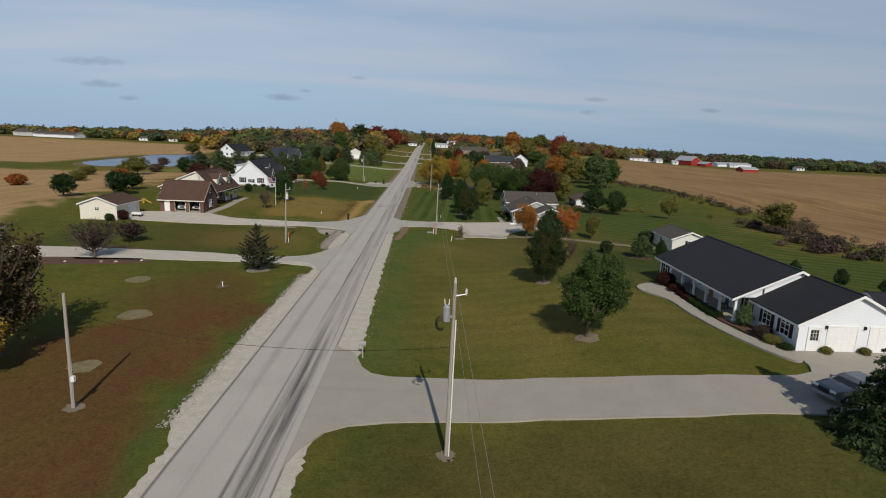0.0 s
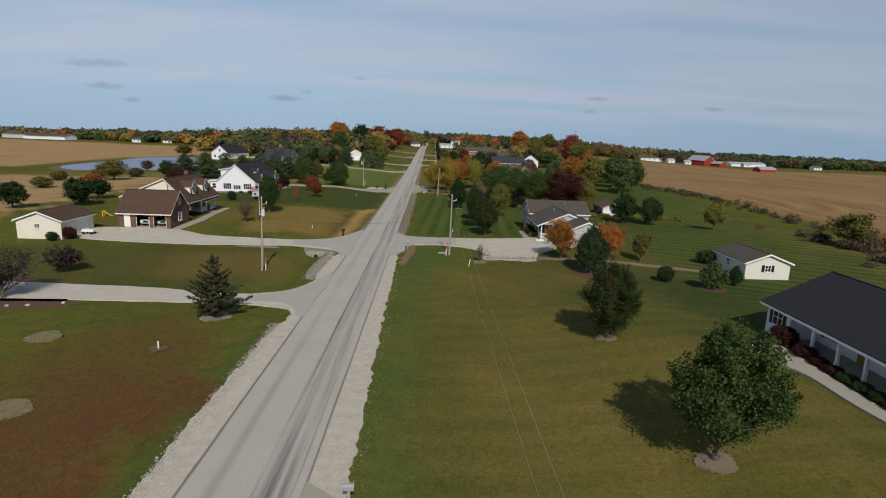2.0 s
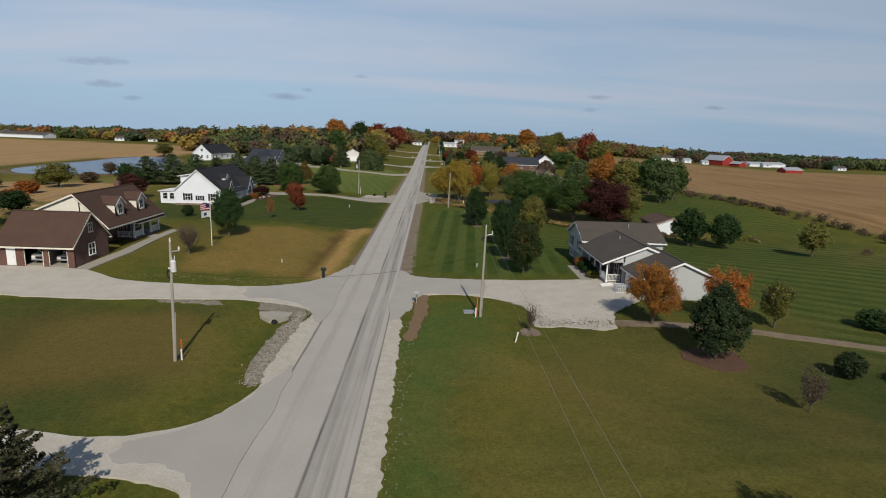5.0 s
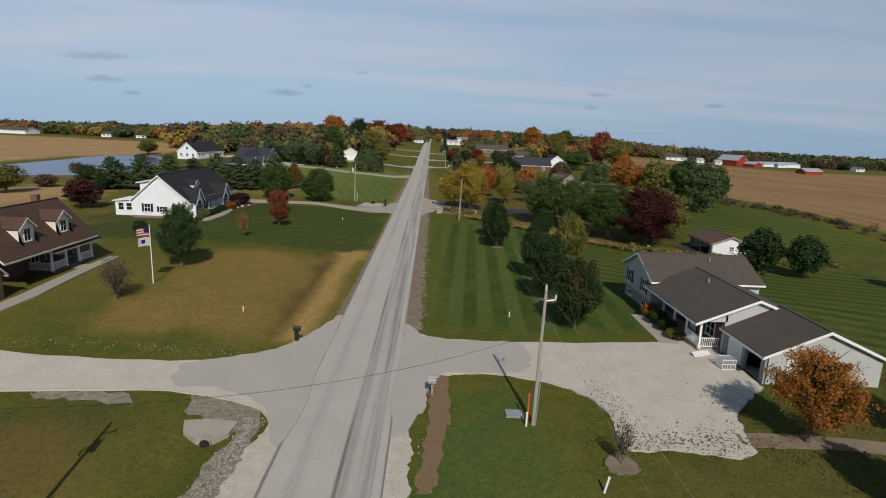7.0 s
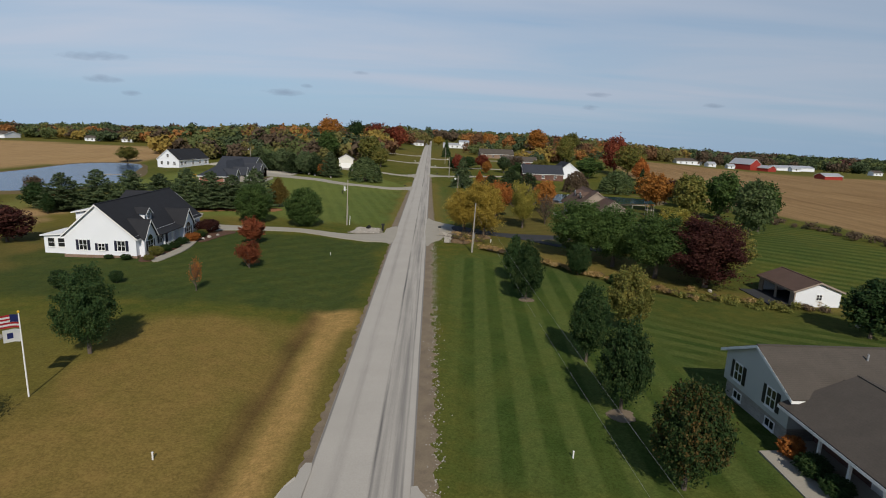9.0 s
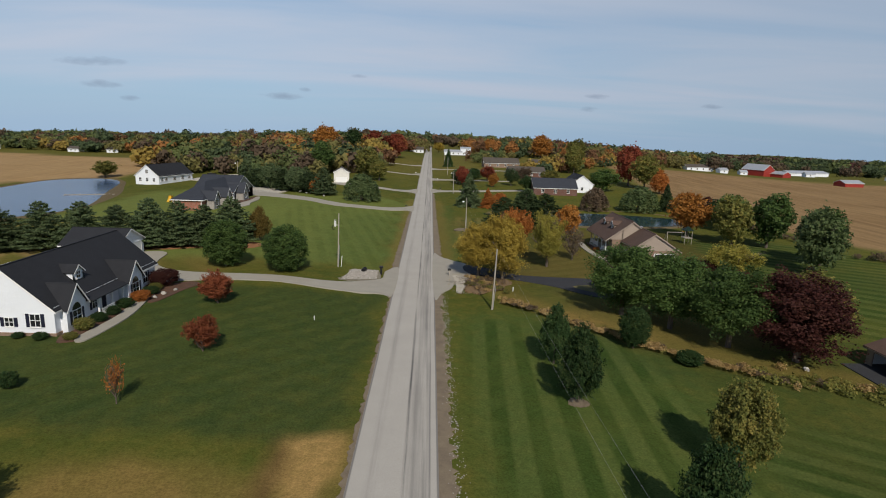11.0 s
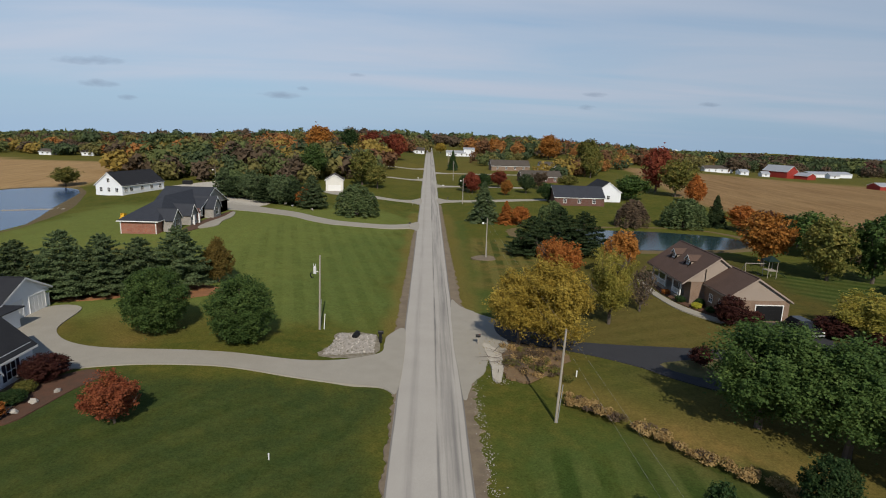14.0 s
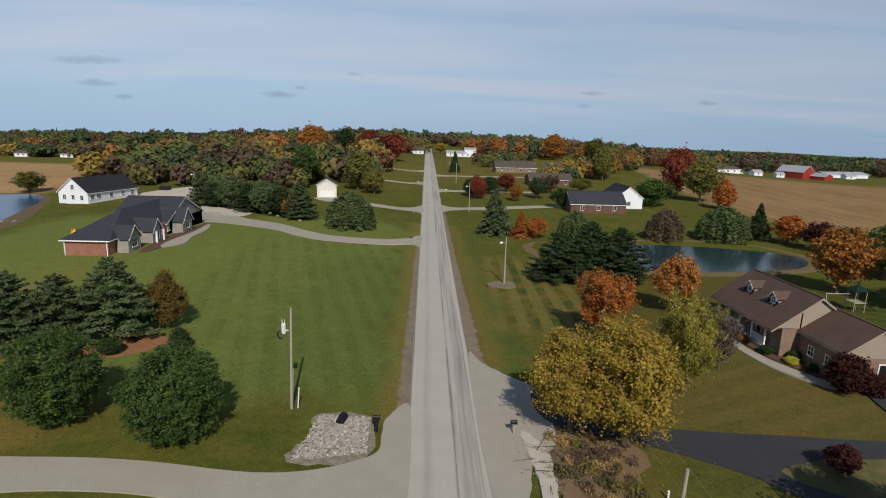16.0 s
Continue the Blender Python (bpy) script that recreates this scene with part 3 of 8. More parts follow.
def garage_door(parent, face, pos, along, z, w=2.7, h=2.13, mat=None):
    f = part("garage_door", bx(-w / 2, w / 2, -0.03, 0.01, 0, h), mat or TRIM)
    facing(f, face, pos, along, z, parent)
    for r in range(4):
        for c in range(4):
            xx, zz = -w / 2 + w * c / 4, h * r / 4
            part("panel", bx(xx + 0.07, xx + w / 4 - 0.07, -0.045, -0.031, zz + 0.07, zz + h / 4 - 0.07), mat or TRIM, f)
    bm = bmesh.new()
    for a in ((-w / 2 - 0.12, -w / 2, 0, h + 0.12), (w / 2, w / 2 + 0.12, 0, h + 0.12), (-w / 2, w / 2, h, h + 0.12)):
        box(bm, a[0], a[1], -0.07, 0.0, a[2], a[3])
    part("door_frame", bm, TRIM, f)
    return f


def porch_post(parent, x, y, z0, z1, r=0.09, mat=None):
    bm = bx(x - r, x + r, y - r, y + r, z0, z1)
    box(bm, x - r - 0.04, x + r + 0.04, y - r - 0.04, y + r + 0.04, z0, z0 + 0.18)
    box(bm, x - r - 0.04, x + r + 0.04, y - r - 0.04, y + r + 0.04, z1 - 0.16, z1)
    return part("porch_post", bm, mat or POST_WHITE, parent)


def railing(parent, a, b, z, h=0.9, gap=0.16):
    a, b = Vector((*a, z)), Vector((*b, z))
    n = max(2, int((b - a).length / gap))
    d = (b - a).normalized()
    s = Vector((-d.y, d.x, 0)) * 0.03
    rail = None
    for zz in (0.1, h - 0.06):
        bm = bmesh.new()
        slab(bm, [a + s + Vector((0, 0, zz + 0.07)), b + s + Vector((0, 0, zz + 0.07)), b - s + Vector((0, 0, zz + 0.07)), a - s + Vector((0, 0, zz + 0.07))], (0, 0, 1), 0.07)
        r = part("rail", bm, POST_WHITE, parent)
        rail = rail or r
    me = None
    for k in range(n):
        q = a.lerp(b, (k + 0.5) / n)
        if me is None:
            bm = bx(-0.022, 0.022, -0.022, 0.022, 0.16, h - 0.05)
            ob = part("baluster", bm, POST_WHITE, rail)
            me = ob.data
        else:
            ob = new("baluster", me)
            ob.parent = rail
        ob.location = q


def dormer(parent, x_front, y, z0, w, roof_line, s=1, wall=None, roof=None, h=1.25, win=True):
    """A gabled dormer whose front looks along x (s: +1 or -1); roof_line(z): the x at which the main roof has that height."""
    wall, roof = wall or WHITE, roof or ROOF_BROWN
    ze, zr = z0 + h, z0 + h + w * 0.42
    xb_e, xb_r = roof_line(ze), roof_line(zr)
    face = "+x" if s > 0 else "-x"
    bm = bmesh.new()
    slab(bm, [(x_front, y - w / 2, z0 - 0.3), (x_front, y + w / 2, z0 - 0.3), (x_front, y + w / 2, ze), (x_front, y, zr), (x_front, y - w / 2, ze)], (s, 0, 0), 0.1)
    d = part("dormer", bm, wall, parent)
    for k in (-1, 1):
        bm = bmesh.new()
        slab(bm, [(x_front - s * 0.1, y + k * w / 2, z0 - 0.3), (x_front - s * 0.1, y + k * w / 2, ze), (xb_e, y + k * w / 2, ze), (roof_line(z0 - 0.3), y + k * w / 2, z0 - 0.3)], (0, k, 0), 0.08)
        part("cheek", bm, wall, d)
        o = 0.2
        n = Vector((0, k * 0.84, 1)).normalized()
        bm = bmesh.new()
        slab(bm, [(x_front + s * 0.22, y, zr + 0.07), (x_front + s * 0.22, y + k * (w / 2 + o), ze - 0.84 * o + 0.07), (xb_e - s * 0.05, y + k * (w / 2 + o), ze - 0.84 * o + 0.07), (xb_r - s * 0.15, y, zr + 0.07)], n, 0.08)
        part("dormer_roof", bm, roof, d)
        bm = bmesh.new()
        slab(bm, [(x_front + s * 0.25, y, zr + 0.05), (x_front + s * 0.25, y + k * (w / 2 + o), ze - 0.84 * o + 0.05), (x_front + s * 0.25, y + k * (w / 2 + o), ze - 0.84 * o - 0.12), (x_front + s * 0.25, y, zr - 0.12)], (s, 0, 0), 0.04)
        part("rake_board", bm, TRIM, d)
    if win:
        window(parent, face, x_front + s * 0.004, y, z0 + 0.2, w * 0.42, h * 0.75, None, (1, 1))
    return d


# ---- ground cover and terrain ----
def wob(x, y, s=1.0):
    """Smooth irregular field between about -1 and 1."""
    return (np.sin(x * 0.31 * s + 1.3 * np.sin(y * 0.17 * s)) + np.sin(y * 0.27 * s + 1.7 * np.sin(x * 0.21 * s + 2)) + 0.6 * np.sin((x + y) * 0.71 * s + 0.4)) / 2.6


def zone(x, y, x0, x1, y0, y1, soft=3.0, rag=1.5):
    j = rag * wob(x, y, 1.6)
    return sstep(x0 - soft, x0 + soft, x + j) * (1 - sstep(x1 - soft, x1 + soft, x + j)) * sstep(y0 - soft, y0 + soft, y + j) * (1 - sstep(y1 - soft, y1 + soft, y + j))


def spread(lo, hi, dense_lo, dense_hi, step, grow=1.12):
    out = list(np.arange(dense_lo, dense_hi + step / 2, step))
    s, v = step, dense_hi
    while v < hi:
        s *= grow
        v += s
        out.append(v)
    s, v = step, dense_lo
    while v > lo:
        s *= grow
        v -= s
        out.insert(0, v)
    return np.array(out)


CREEK_X, CREEK_Y = (7, 9, 12.9, 17.2, 20.9, 26, 32, 38, 60), (194, 191.5, 185.1, 181, 176.2, 171, 167.2, 164.2, 156)


def build_ground():
    xs, ys = spread(-2600, 2600, -62, 66, 0.8, 1.07), spread(-400, 4200, 12, 300, 0.9, 1.06)
    X, Y = np.meshgrid(xs, ys)
    n, k = len(xs), len(ys)
    near = np.exp(-((np.abs(X) / 90) ** 2))
    Z = height(X, Y) + 0.07 * wob(X, Y, 1.0) * near
    # shallow ditches on both sides of the road, flattened at the drives
    drive_l = np.maximum.reduce([np.exp(-(((Y - c) / 7) ** 2)) for c in (76, 107, 192, 280, 325)])
    drive_r = np.maximum.reduce([np.exp(-(((Y - c) / 8) ** 2)) for c in (36, 110, 200, 328)])
    side = np.where(X < 0, 1 - drive_l, 1 - drive_r)
    Z -= 0.38 * np.exp(-(((np.abs(X) - 7.6) / 1.5) ** 2)) * side * (Y < 560)
    Z -= 0.12 * (np.abs(X) < 3.4)
    # wandering creek bed
    cy = np.interp(X, CREEK_X, CREEK_Y)
    Z -= 0.5 * np.exp(-(((Y - cy) / 1.3) ** 2)) * sstep(7, 11, X) * (1 - sstep(36, 44, X))
    me = bpy.data.meshes.new("ground")
    me.vertices.add(n * k)
    me.vertices.foreach_set("co", np.stack([X, Y, Z], -1).astype(np.float32).ravel())
    i = (np.arange(k - 1)[:, None] * n + np.arange(n - 1)[None]).ravel()
    quads = np.stack([i, i + 1, i + n + 1, i + n], -1)
    me.loops.add(quads.size)
    me.polygons.add(len(quads))
    me.loops.foreach_set("vertex_index", quads.ravel().astype(np.int32))
    me.polygons.foreach_set("loop_start", (np.arange(len(quads)) * 4).astype(np.int32))
    me.polygons.foreach_set("use_smooth", np.ones(len(quads), bool))
    me.update()
    # what grows where: dormant red-brown turf, golden ditch grass, crop stubble, mown stripes
    brown = 0.95 * zone(X, Y, -18, -7.4, 8, 56, 2.4, 2.5) + 0.6 * zone(X, Y, -20, -7.4, 8, 67, 3, 3) + 0.6 * zone(X, Y, -40, -14, 8, 36, 4, 3) + 0.8 * zone(X, Y, -9.2, -7.8, 114, 148, 0.7, 0.3)
    brown += 0.30 * zone(X, Y, -30, -13, 82, 99, 3, 2) + 0.32 * zone(X, Y, 15, 62, 192, 250, 5, 4) + 0.3 * zone(X, Y, 5, 30, 8, 31, 4, 3)
    gold = 0.85 * zone(X, Y, -23, -8.0, 113, 143, 2.2, 2.0) + 0.38 * zone(X, Y, -46, -12, 113, 141, 4, 3) * (0.8 + 0.5 * wob(X, Y, 1.1))
    gold += 0.5 * zone(X, Y, -5.2, -3.4, 116, 148, 0.7, 0.5) + 0.3 * zone(X, Y, -25, -9, 84, 98, 3, 2)
    gold += 0.3 * zone(X, Y, 12, 34, 24, 62, 5, 4) * (0.6 + 0.5 * wob(X, Y, 2)) + 0.42 * zone(X, Y, 7, 34, 42, 92, 4, 3) * (0.8 + 0.4 * wob(X, Y, 1.4))
    gold += 0.45 * zone(X, Y, 3.4, 6.6, 208, 300, 1, 0.8) + 0.55 * zone(X, Y, -5.6, -3.2, 200, 300, 0.8, 0.6) + 0.85 * zone(X, Y, 8.5, 22, 222, 264, 3, 2)
    gold += 0.6 * np.exp(-(((Y - cy - 3.5) / 3.0) ** 2)) * sstep(9, 14, X) * (1 - sstep(64, 72, X)) + 0.5 * zone(X, Y, 20, 46, 172, 190, 4, 3)
    gold += 0.7 * zone(X, Y, 72, 92, 92, 150, 4, 5) * (0.6 + 0.6 * wob(X, Y, 1.3)) + 0.55 * zone(X, Y, -130, -52, 146, 236, 8, 8) * (0.7 + 0.5 * wob(X, Y, .7))
    gold += 0.15 * zone(X, Y, -45, -8, 80, 98, 4, 3) + 0.65 * zone(X, Y, -49, -29, 194.5, 205, 2.5, 2.5) * (0.7 + 0.5 * wob(X, Y, 1.7))
    gold += 0.2 * zone(X, Y, 20, 50, 90, 100, 3, 3) + 0.35 * zone(X, Y, 17, 46, 196, 216, 4, 3)
    gold += 0.4 * (wob(X, Y, 0.23) > -2) * sstep(330, 420, Y) * (0.5 + 0.5 * wob(X, Y, .1))
    edge_r = 93 + 0.02 * (Y - 90) + 14 * sstep(110, 150, Y) * (1 - sstep(170, 290, Y)) + 4 * wob(X, Y, .3) + 24 * sstep(320, 500, Y)
    field_r = sstep(-2, 2, X - edge_r) * (1 - sstep(505, 515, Y + 0.1 * (X - 200)))
    field_l = sstep(-2, 2, -X - (62 + 0.42 * (Y - 90) + 4 * wob(X, Y, .2))) * (1 - sstep(-2, 2, Y - (236 - 0.9 * (X + 100) * (X > -100)))) * (Y < 200) + sstep(-3, 3, Y - (322 + 0.0 * X)) * sstep(-3, 3, -X - 128) * (1 - sstep(455, 460, Y + 0.15 * X + 45))
    field_l += sstep(-3, 3, -X - 152) * sstep(-3, 3, Y - 240) * (1 - sstep(455, 460, Y + 0.15 * X + 45))
    field_l += zone(X, Y, -400, -70, 100, 205, 3, 6)
    field = np.clip(field_r + field_l, 0, 1)
    mow, u = np.zeros_like(X), np.zeros_like(X)
    for x0, x1, y0, y1, ang, amt in ((6.5, 26, 117, 176, 4, 0.85), (27, 86, 112, 152, -64, 0.9), (60, 95, 165, 235, -60, 0.9), (-36, -5.5, 203, 274, -14, 0.3), (-38, -5, 149, 184, 38, 0.25), (9, 24, 222, 264, 3, 0.95), (8, 36, 42, 78, 88, 0.25), (44, 82, 66, 112, -62, 0.8), (18, 44, 186, 214, 70, 0.3)):
        a = radians(ang)
        zz = zone(X, Y, x0, x1, y0, y1, 2.0, 0.6)
        inside = (X > x0 - 5) & (X < x1 + 5) & (Y > y0 - 5) & (Y < y1 + 5) & (zz * amt > mow)
        mow = np.where(inside, zz * amt, mow)
        u = np.where(inside, X * math.cos(a) - Y * math.sin(a), u)
    lush = 0.8 * zone(X, Y, 4.8, 8.4, 40, 100, 1.2, 0.6) + 0.7 * zone(X, Y, 6, 13, 86, 104, 2, 1) + 0.6 * zone(X, Y, 5.5, 30, 116, 180, 3, 1) + 0.45 * zone(X, Y, -20, -5.5, 206, 262, 5, 3) + 0.8 * zone(X, Y, -6.6, -4.6, 18, 68, 0.8, .5) + 0.6 * zone(X, Y, 5.5, 9, 205, 290, 1.5, 1)
    straw = zone(X, Y, -7.5, -5.1, 113, 148, 0.8, 0.35) + 0.8 * zone(X, Y, -8.5, -3.6, 142.5, 149, 1.2, 0.5)
    rut = 0.45 * zone(X, Y, -8.75, -8.0, 116, 146.5, 0.8, 0.4)
    # deeper green turf; eastern zones also paint in lens corner falloff and tree shade
    deep = 0.9 * zone(X, Y, -62, -4.6, 147.5, 187, 1.6, 1.2) + 0.75 * zone(X, Y, 5, 70, 4, 31.5, 3, 2) + 0.6 * zone(X, Y, 16, 50, 74, 97, 4, 3) + 0.75 * zone(X, Y, -48, -12, 76, 101, 4, 3) + 0.45 * zone(X, Y, 27, 92, 60, 160, 6, 3) + 0.55 * zone(X, Y, 18, 60, 160, 196, 4, 3) + 0.5 * zone(X, Y, 44, 84, 186, 246, 6, 4) + 0.5 * zone(X, Y, 30, 60, 44, 72, 4, 3) + 0.6 * zone(X, Y, 17, 46, 196, 216, 4, 3)
    pale = zone(X, Y, -90, -5, 203, 300, 6, 4)
    for name, arr in (("deep", np.clip(deep, 0, 1)), ("east", np.clip(field_r, 0, 1)), ("rut", np.clip(rut, 0, 1)), ("straw", np.clip(straw, 0, 1)), ("pale", np.clip(pale, 0, 1)), ("brown", np.clip(brown, 0, 1)), ("gold", np.clip(gold, 0, 1)), ("field", field), ("mow", mow), ("mow_u", u), ("lush", np.clip(lush, 0, 1))):
        at = me.attributes.new(name, "FLOAT", "POINT")
        at.data.foreach_set("value", arr.astype(np.float32).ravel())
    return me


def ground_material():
    m = bpy.data.materials.new("turf_and_stubble")
    m.use_nodes = True
    t = m.node_tree
    b = t.nodes["Principled BSDF"]
    b.inputs["Roughness"].default_value, b.inputs["Specular IOR Level"].default_value = 0.95, 0.03
    co = t.nodes.new("ShaderNodeTexCoord")

    def noise_at(scale, detail=5.0, rough=0.6, stretch=None):
        n = node(t, "ShaderNodeTexNoise", Scale=scale, Detail=detail, Roughness=rough)
        if stretch:
            q = t.nodes.new("ShaderNodeMapping"); q.inputs["Scale"].default_value = stretch
            t.links.new(co.outputs["Object"], q.inputs[0]); t.links.new(q.outputs[0], n.inputs["Vector"])
        else:
            t.links.new(co.outputs["Object"], n.inputs["Vector"])
        return n.outputs["Fac"]

    def attr(name):
        a = t.nodes.new("ShaderNodeAttribute"); a.attribute_name = name
        return a.outputs["Fac"]

    def remap(v, a, b2, lo=0.0, hi=1.0):
        r = t.nodes.new("ShaderNodeMapRange")
        r.inputs[1].default_value, r.inputs[2].default_value, r.inputs[3].default_value, r.inputs[4].default_value = a, b2, lo, hi
        t.links.new(v, r.inputs[0])
        return r.outputs[0]

    def mix(f, a, c):
        x = t.nodes.new("ShaderNodeMix"); x.data_type = "RGBA"
        t.links.new(f, x.inputs[0])
        for s, v in ((6, a), (7, c)):
            if isinstance(v, tuple):
                x.inputs[s].default_value = (*v, 1)
            else:
                t.links.new(v, x.inputs[s])
        return x.outputs[2]

    def calc(op, a, c):
        x = t.nodes.new("ShaderNodeMath"); x.operation = op
        for s, v in ((0, a), (1, c)):
            if isinstance(v, (int, float)):
                x.inputs[s].default_value = v
            else:
                t.links.new(v, x.inputs[s])
        return x.outputs[0]

    big, mid, fine = noise_at(0.06, 4), noise_at(0.5, 6), noise_at(5.5, 5, 0.75)
    turf = mix(remap(big, 0.35, 0.65), (0.064, 0.079, 0.015), (0.096, 0.098, 0.020))
    turf = mix(remap(noise_at(1.7, 5, 0.7), 0.45, 0.75, 0, 0.55), turf, (0.042, 0.056, 0.009))
    turf = mix(remap(mid, 0.42, 0.75, 0, 0.6), turf, (0.140, 0.114, 0.024))
    turf = mix(calc("MULTIPLY", attr("pale"), remap(mid, 0.25, 0.7, 1.0, 0.6)), turf, (0.138, 0.165, 0.042))
    turf = mix(calc("MULTIPLY", attr("lush"), remap(mid, 0.25, 0.7, 1.0, 0.55)), turf, (0.060, 0.097, 0.025))
    turf = mix(calc("MULTIPLY", attr("deep"), remap(mid, 0.25, 0.7, 1.0, 0.6)), turf, (0.036, 0.055, 0.017))
    turf = mix(calc("MULTIPLY", attr("brown"), remap(noise_at(0.45, 5, 0.6, (0.8, 0.25, 1)), 0.35, 0.65, 1.0, 0.7)), turf, (0.104, 0.051, 0.022))
    turf = mix(calc("MULTIPLY", attr("gold"), remap(mid, 0.3, 0.7, 1.0, 0.6)), turf, (0.205, 0.137, 0.042))
    turf = mix(calc("MULTIPLY", attr("straw"), remap(noise_at(0.9, 5, 0.7), 0.3, 0.65, 1.0, 0.65)), turf, (0.36, 0.225, 0.08))
    turf = mix(attr("rut"), turf, (0.07, 0.044, 0.022))
    wave = calc("SINE", calc("MULTIPLY", attr("mow_u"), math.tau / 3.0), 0)
    st = calc("MULTIPLY", remap(wave, -0.35, 0.35), attr("mow"))
    turf = mix(calc("MULTIPLY", calc("MULTIPLY", st, 0.85), remap(noise_at(0.25, 3), 0.35, 0.6, 0.25, 1.0)), turf, (0.027, 0.055, 0.011))
    turf = mix(calc("MULTIPLY", calc("MULTIPLY", calc("MULTIPLY", remap(wave, 0.35, -0.35), attr("mow")), 0.55), remap(noise_at(0.25, 3), 0.35, 0.6, 0.35, 1.0)), turf, (0.078, 0.108, 0.030))
    rows_n = noise_at(1.0, 4, 0.6, (0.9, 0.035, 1))
    stub = mix(remap(rows_n, 0.35, 0.65), (0.35, 0.23, 0.108), (0.245, 0.155, 0.073))
    stub = mix(remap(big, 0.35, 0.7, 0, 0.5), stub, (0.35, 0.24, 0.12))
    drill = noise_at(1.0, 5, 0.7, (0.35, 0.012, 1))
    east = mix(remap(drill, 0.38, 0.62), (0.265, 0.168, 0.078), (0.165, 0.102, 0.048))
    east = mix(remap(noise_at(0.02, 4), 0.4, 0.7, 0, 0.5), east, (0.30, 0.20, 0.098))
    stub = mix(attr("east"), stub, east)
    col = mix(attr("field"), turf, stub)
    fine = calc("ADD", calc("MULTIPLY", fine, 0.72), calc("MULTIPLY", noise_at(1.6, 4, 0.7), 0.28))
    hv = t.nodes.new("ShaderNodeHueSaturation")
    t.links.new(col, hv.inputs["Color"]); t.links.new(remap(fine, 0.28, 0.72, 0.5, 1.5), hv.inputs["Value"])
    t.links.new(hv.outputs[0], b.inputs["Base Color"])
    bp = node(t, "ShaderNodeBump", Strength=0.7, Distance=0.08)
    t.links.new(fine, bp.inputs["Height"]); t.links.new(bp.outputs[0], b.inputs["Normal"])
    return m


ground = link_mesh("ground", build_ground(), ground_material())
tagged(ground, "mown lawns, golden ditches and harvested fields in autumn", "ground", kind="structure")


def rounded(pts, per=6, closed=True):
    """A smooth outline through a few corner points."""
    out, n = [], len(pts)
    for i in range(n):
        p0, p1, p2, p3 = (Vector(pts[(i + k) % n]) for k in (-1, 0, 1, 2))
        for k in range(per):
            s = k / per
            out.append(0.5 * ((2 * p1) + (p2 - p0) * s + (2 * p0 - 5 * p1 + 4 * p2 - p3) * s * s + (3 * p1 - p0 - 3 * p2 + p3) * s ** 3))
    return out


def drape(name, pts, mat, lift=0.03, cell=1.4, rag=0.0, smooth=True, parent=None, deep=0.25, flat=None):
    """A paved or strewn patch laid on the land, with a real edge."""
    rnd = random.Random(len(name) + int(pts[0][0] * 10))
    line = rounded(pts, 7) if smooth else [Vector(p) for p in pts]
    if rag:
        line = [p + Vector((rnd.uniform(-rag, rag), rnd.uniform(-rag, rag))) for p in line]
    bm = bmesh.new()
    vs = [bm.verts.new((p.x, p.y, 0)) for p in line]
    f = bm.faces.new(vs)
    bmesh.ops.triangulate(bm, faces=[f])
    lo = [min(p[i] for p in line) for i in (0, 1)]
    hi = [max(p[i] for p in line) for i in (0, 1)]
    for i in (0, 1):
        v = lo[i] + cell
        while v < hi[i]:
            no = [0, 0, 0]; no[i] = 1
            at = [0, 0, 0]; at[i] = v
            bmesh.ops.bisect_plane(bm, geom=bm.verts[:] + bm.edges[:] + bm.faces[:], plane_co=at, plane_no=no)
            v += cell
    edge = [e for e in bm.edges if e.is_boundary]
    ex = bmesh.ops.extrude_edge_only(bm, edges=edge)
    low = {v for v in ex["geom"] if isinstance(v, bmesh.types.BMVert)}
    for v in bm.verts:
        base = (zat(v.co.x, v.co.y) + 0.09) if flat is None else flat
        v.co.z = base + lift - (deep if v in low else 0)
    return part(name, bm, mat, parent)


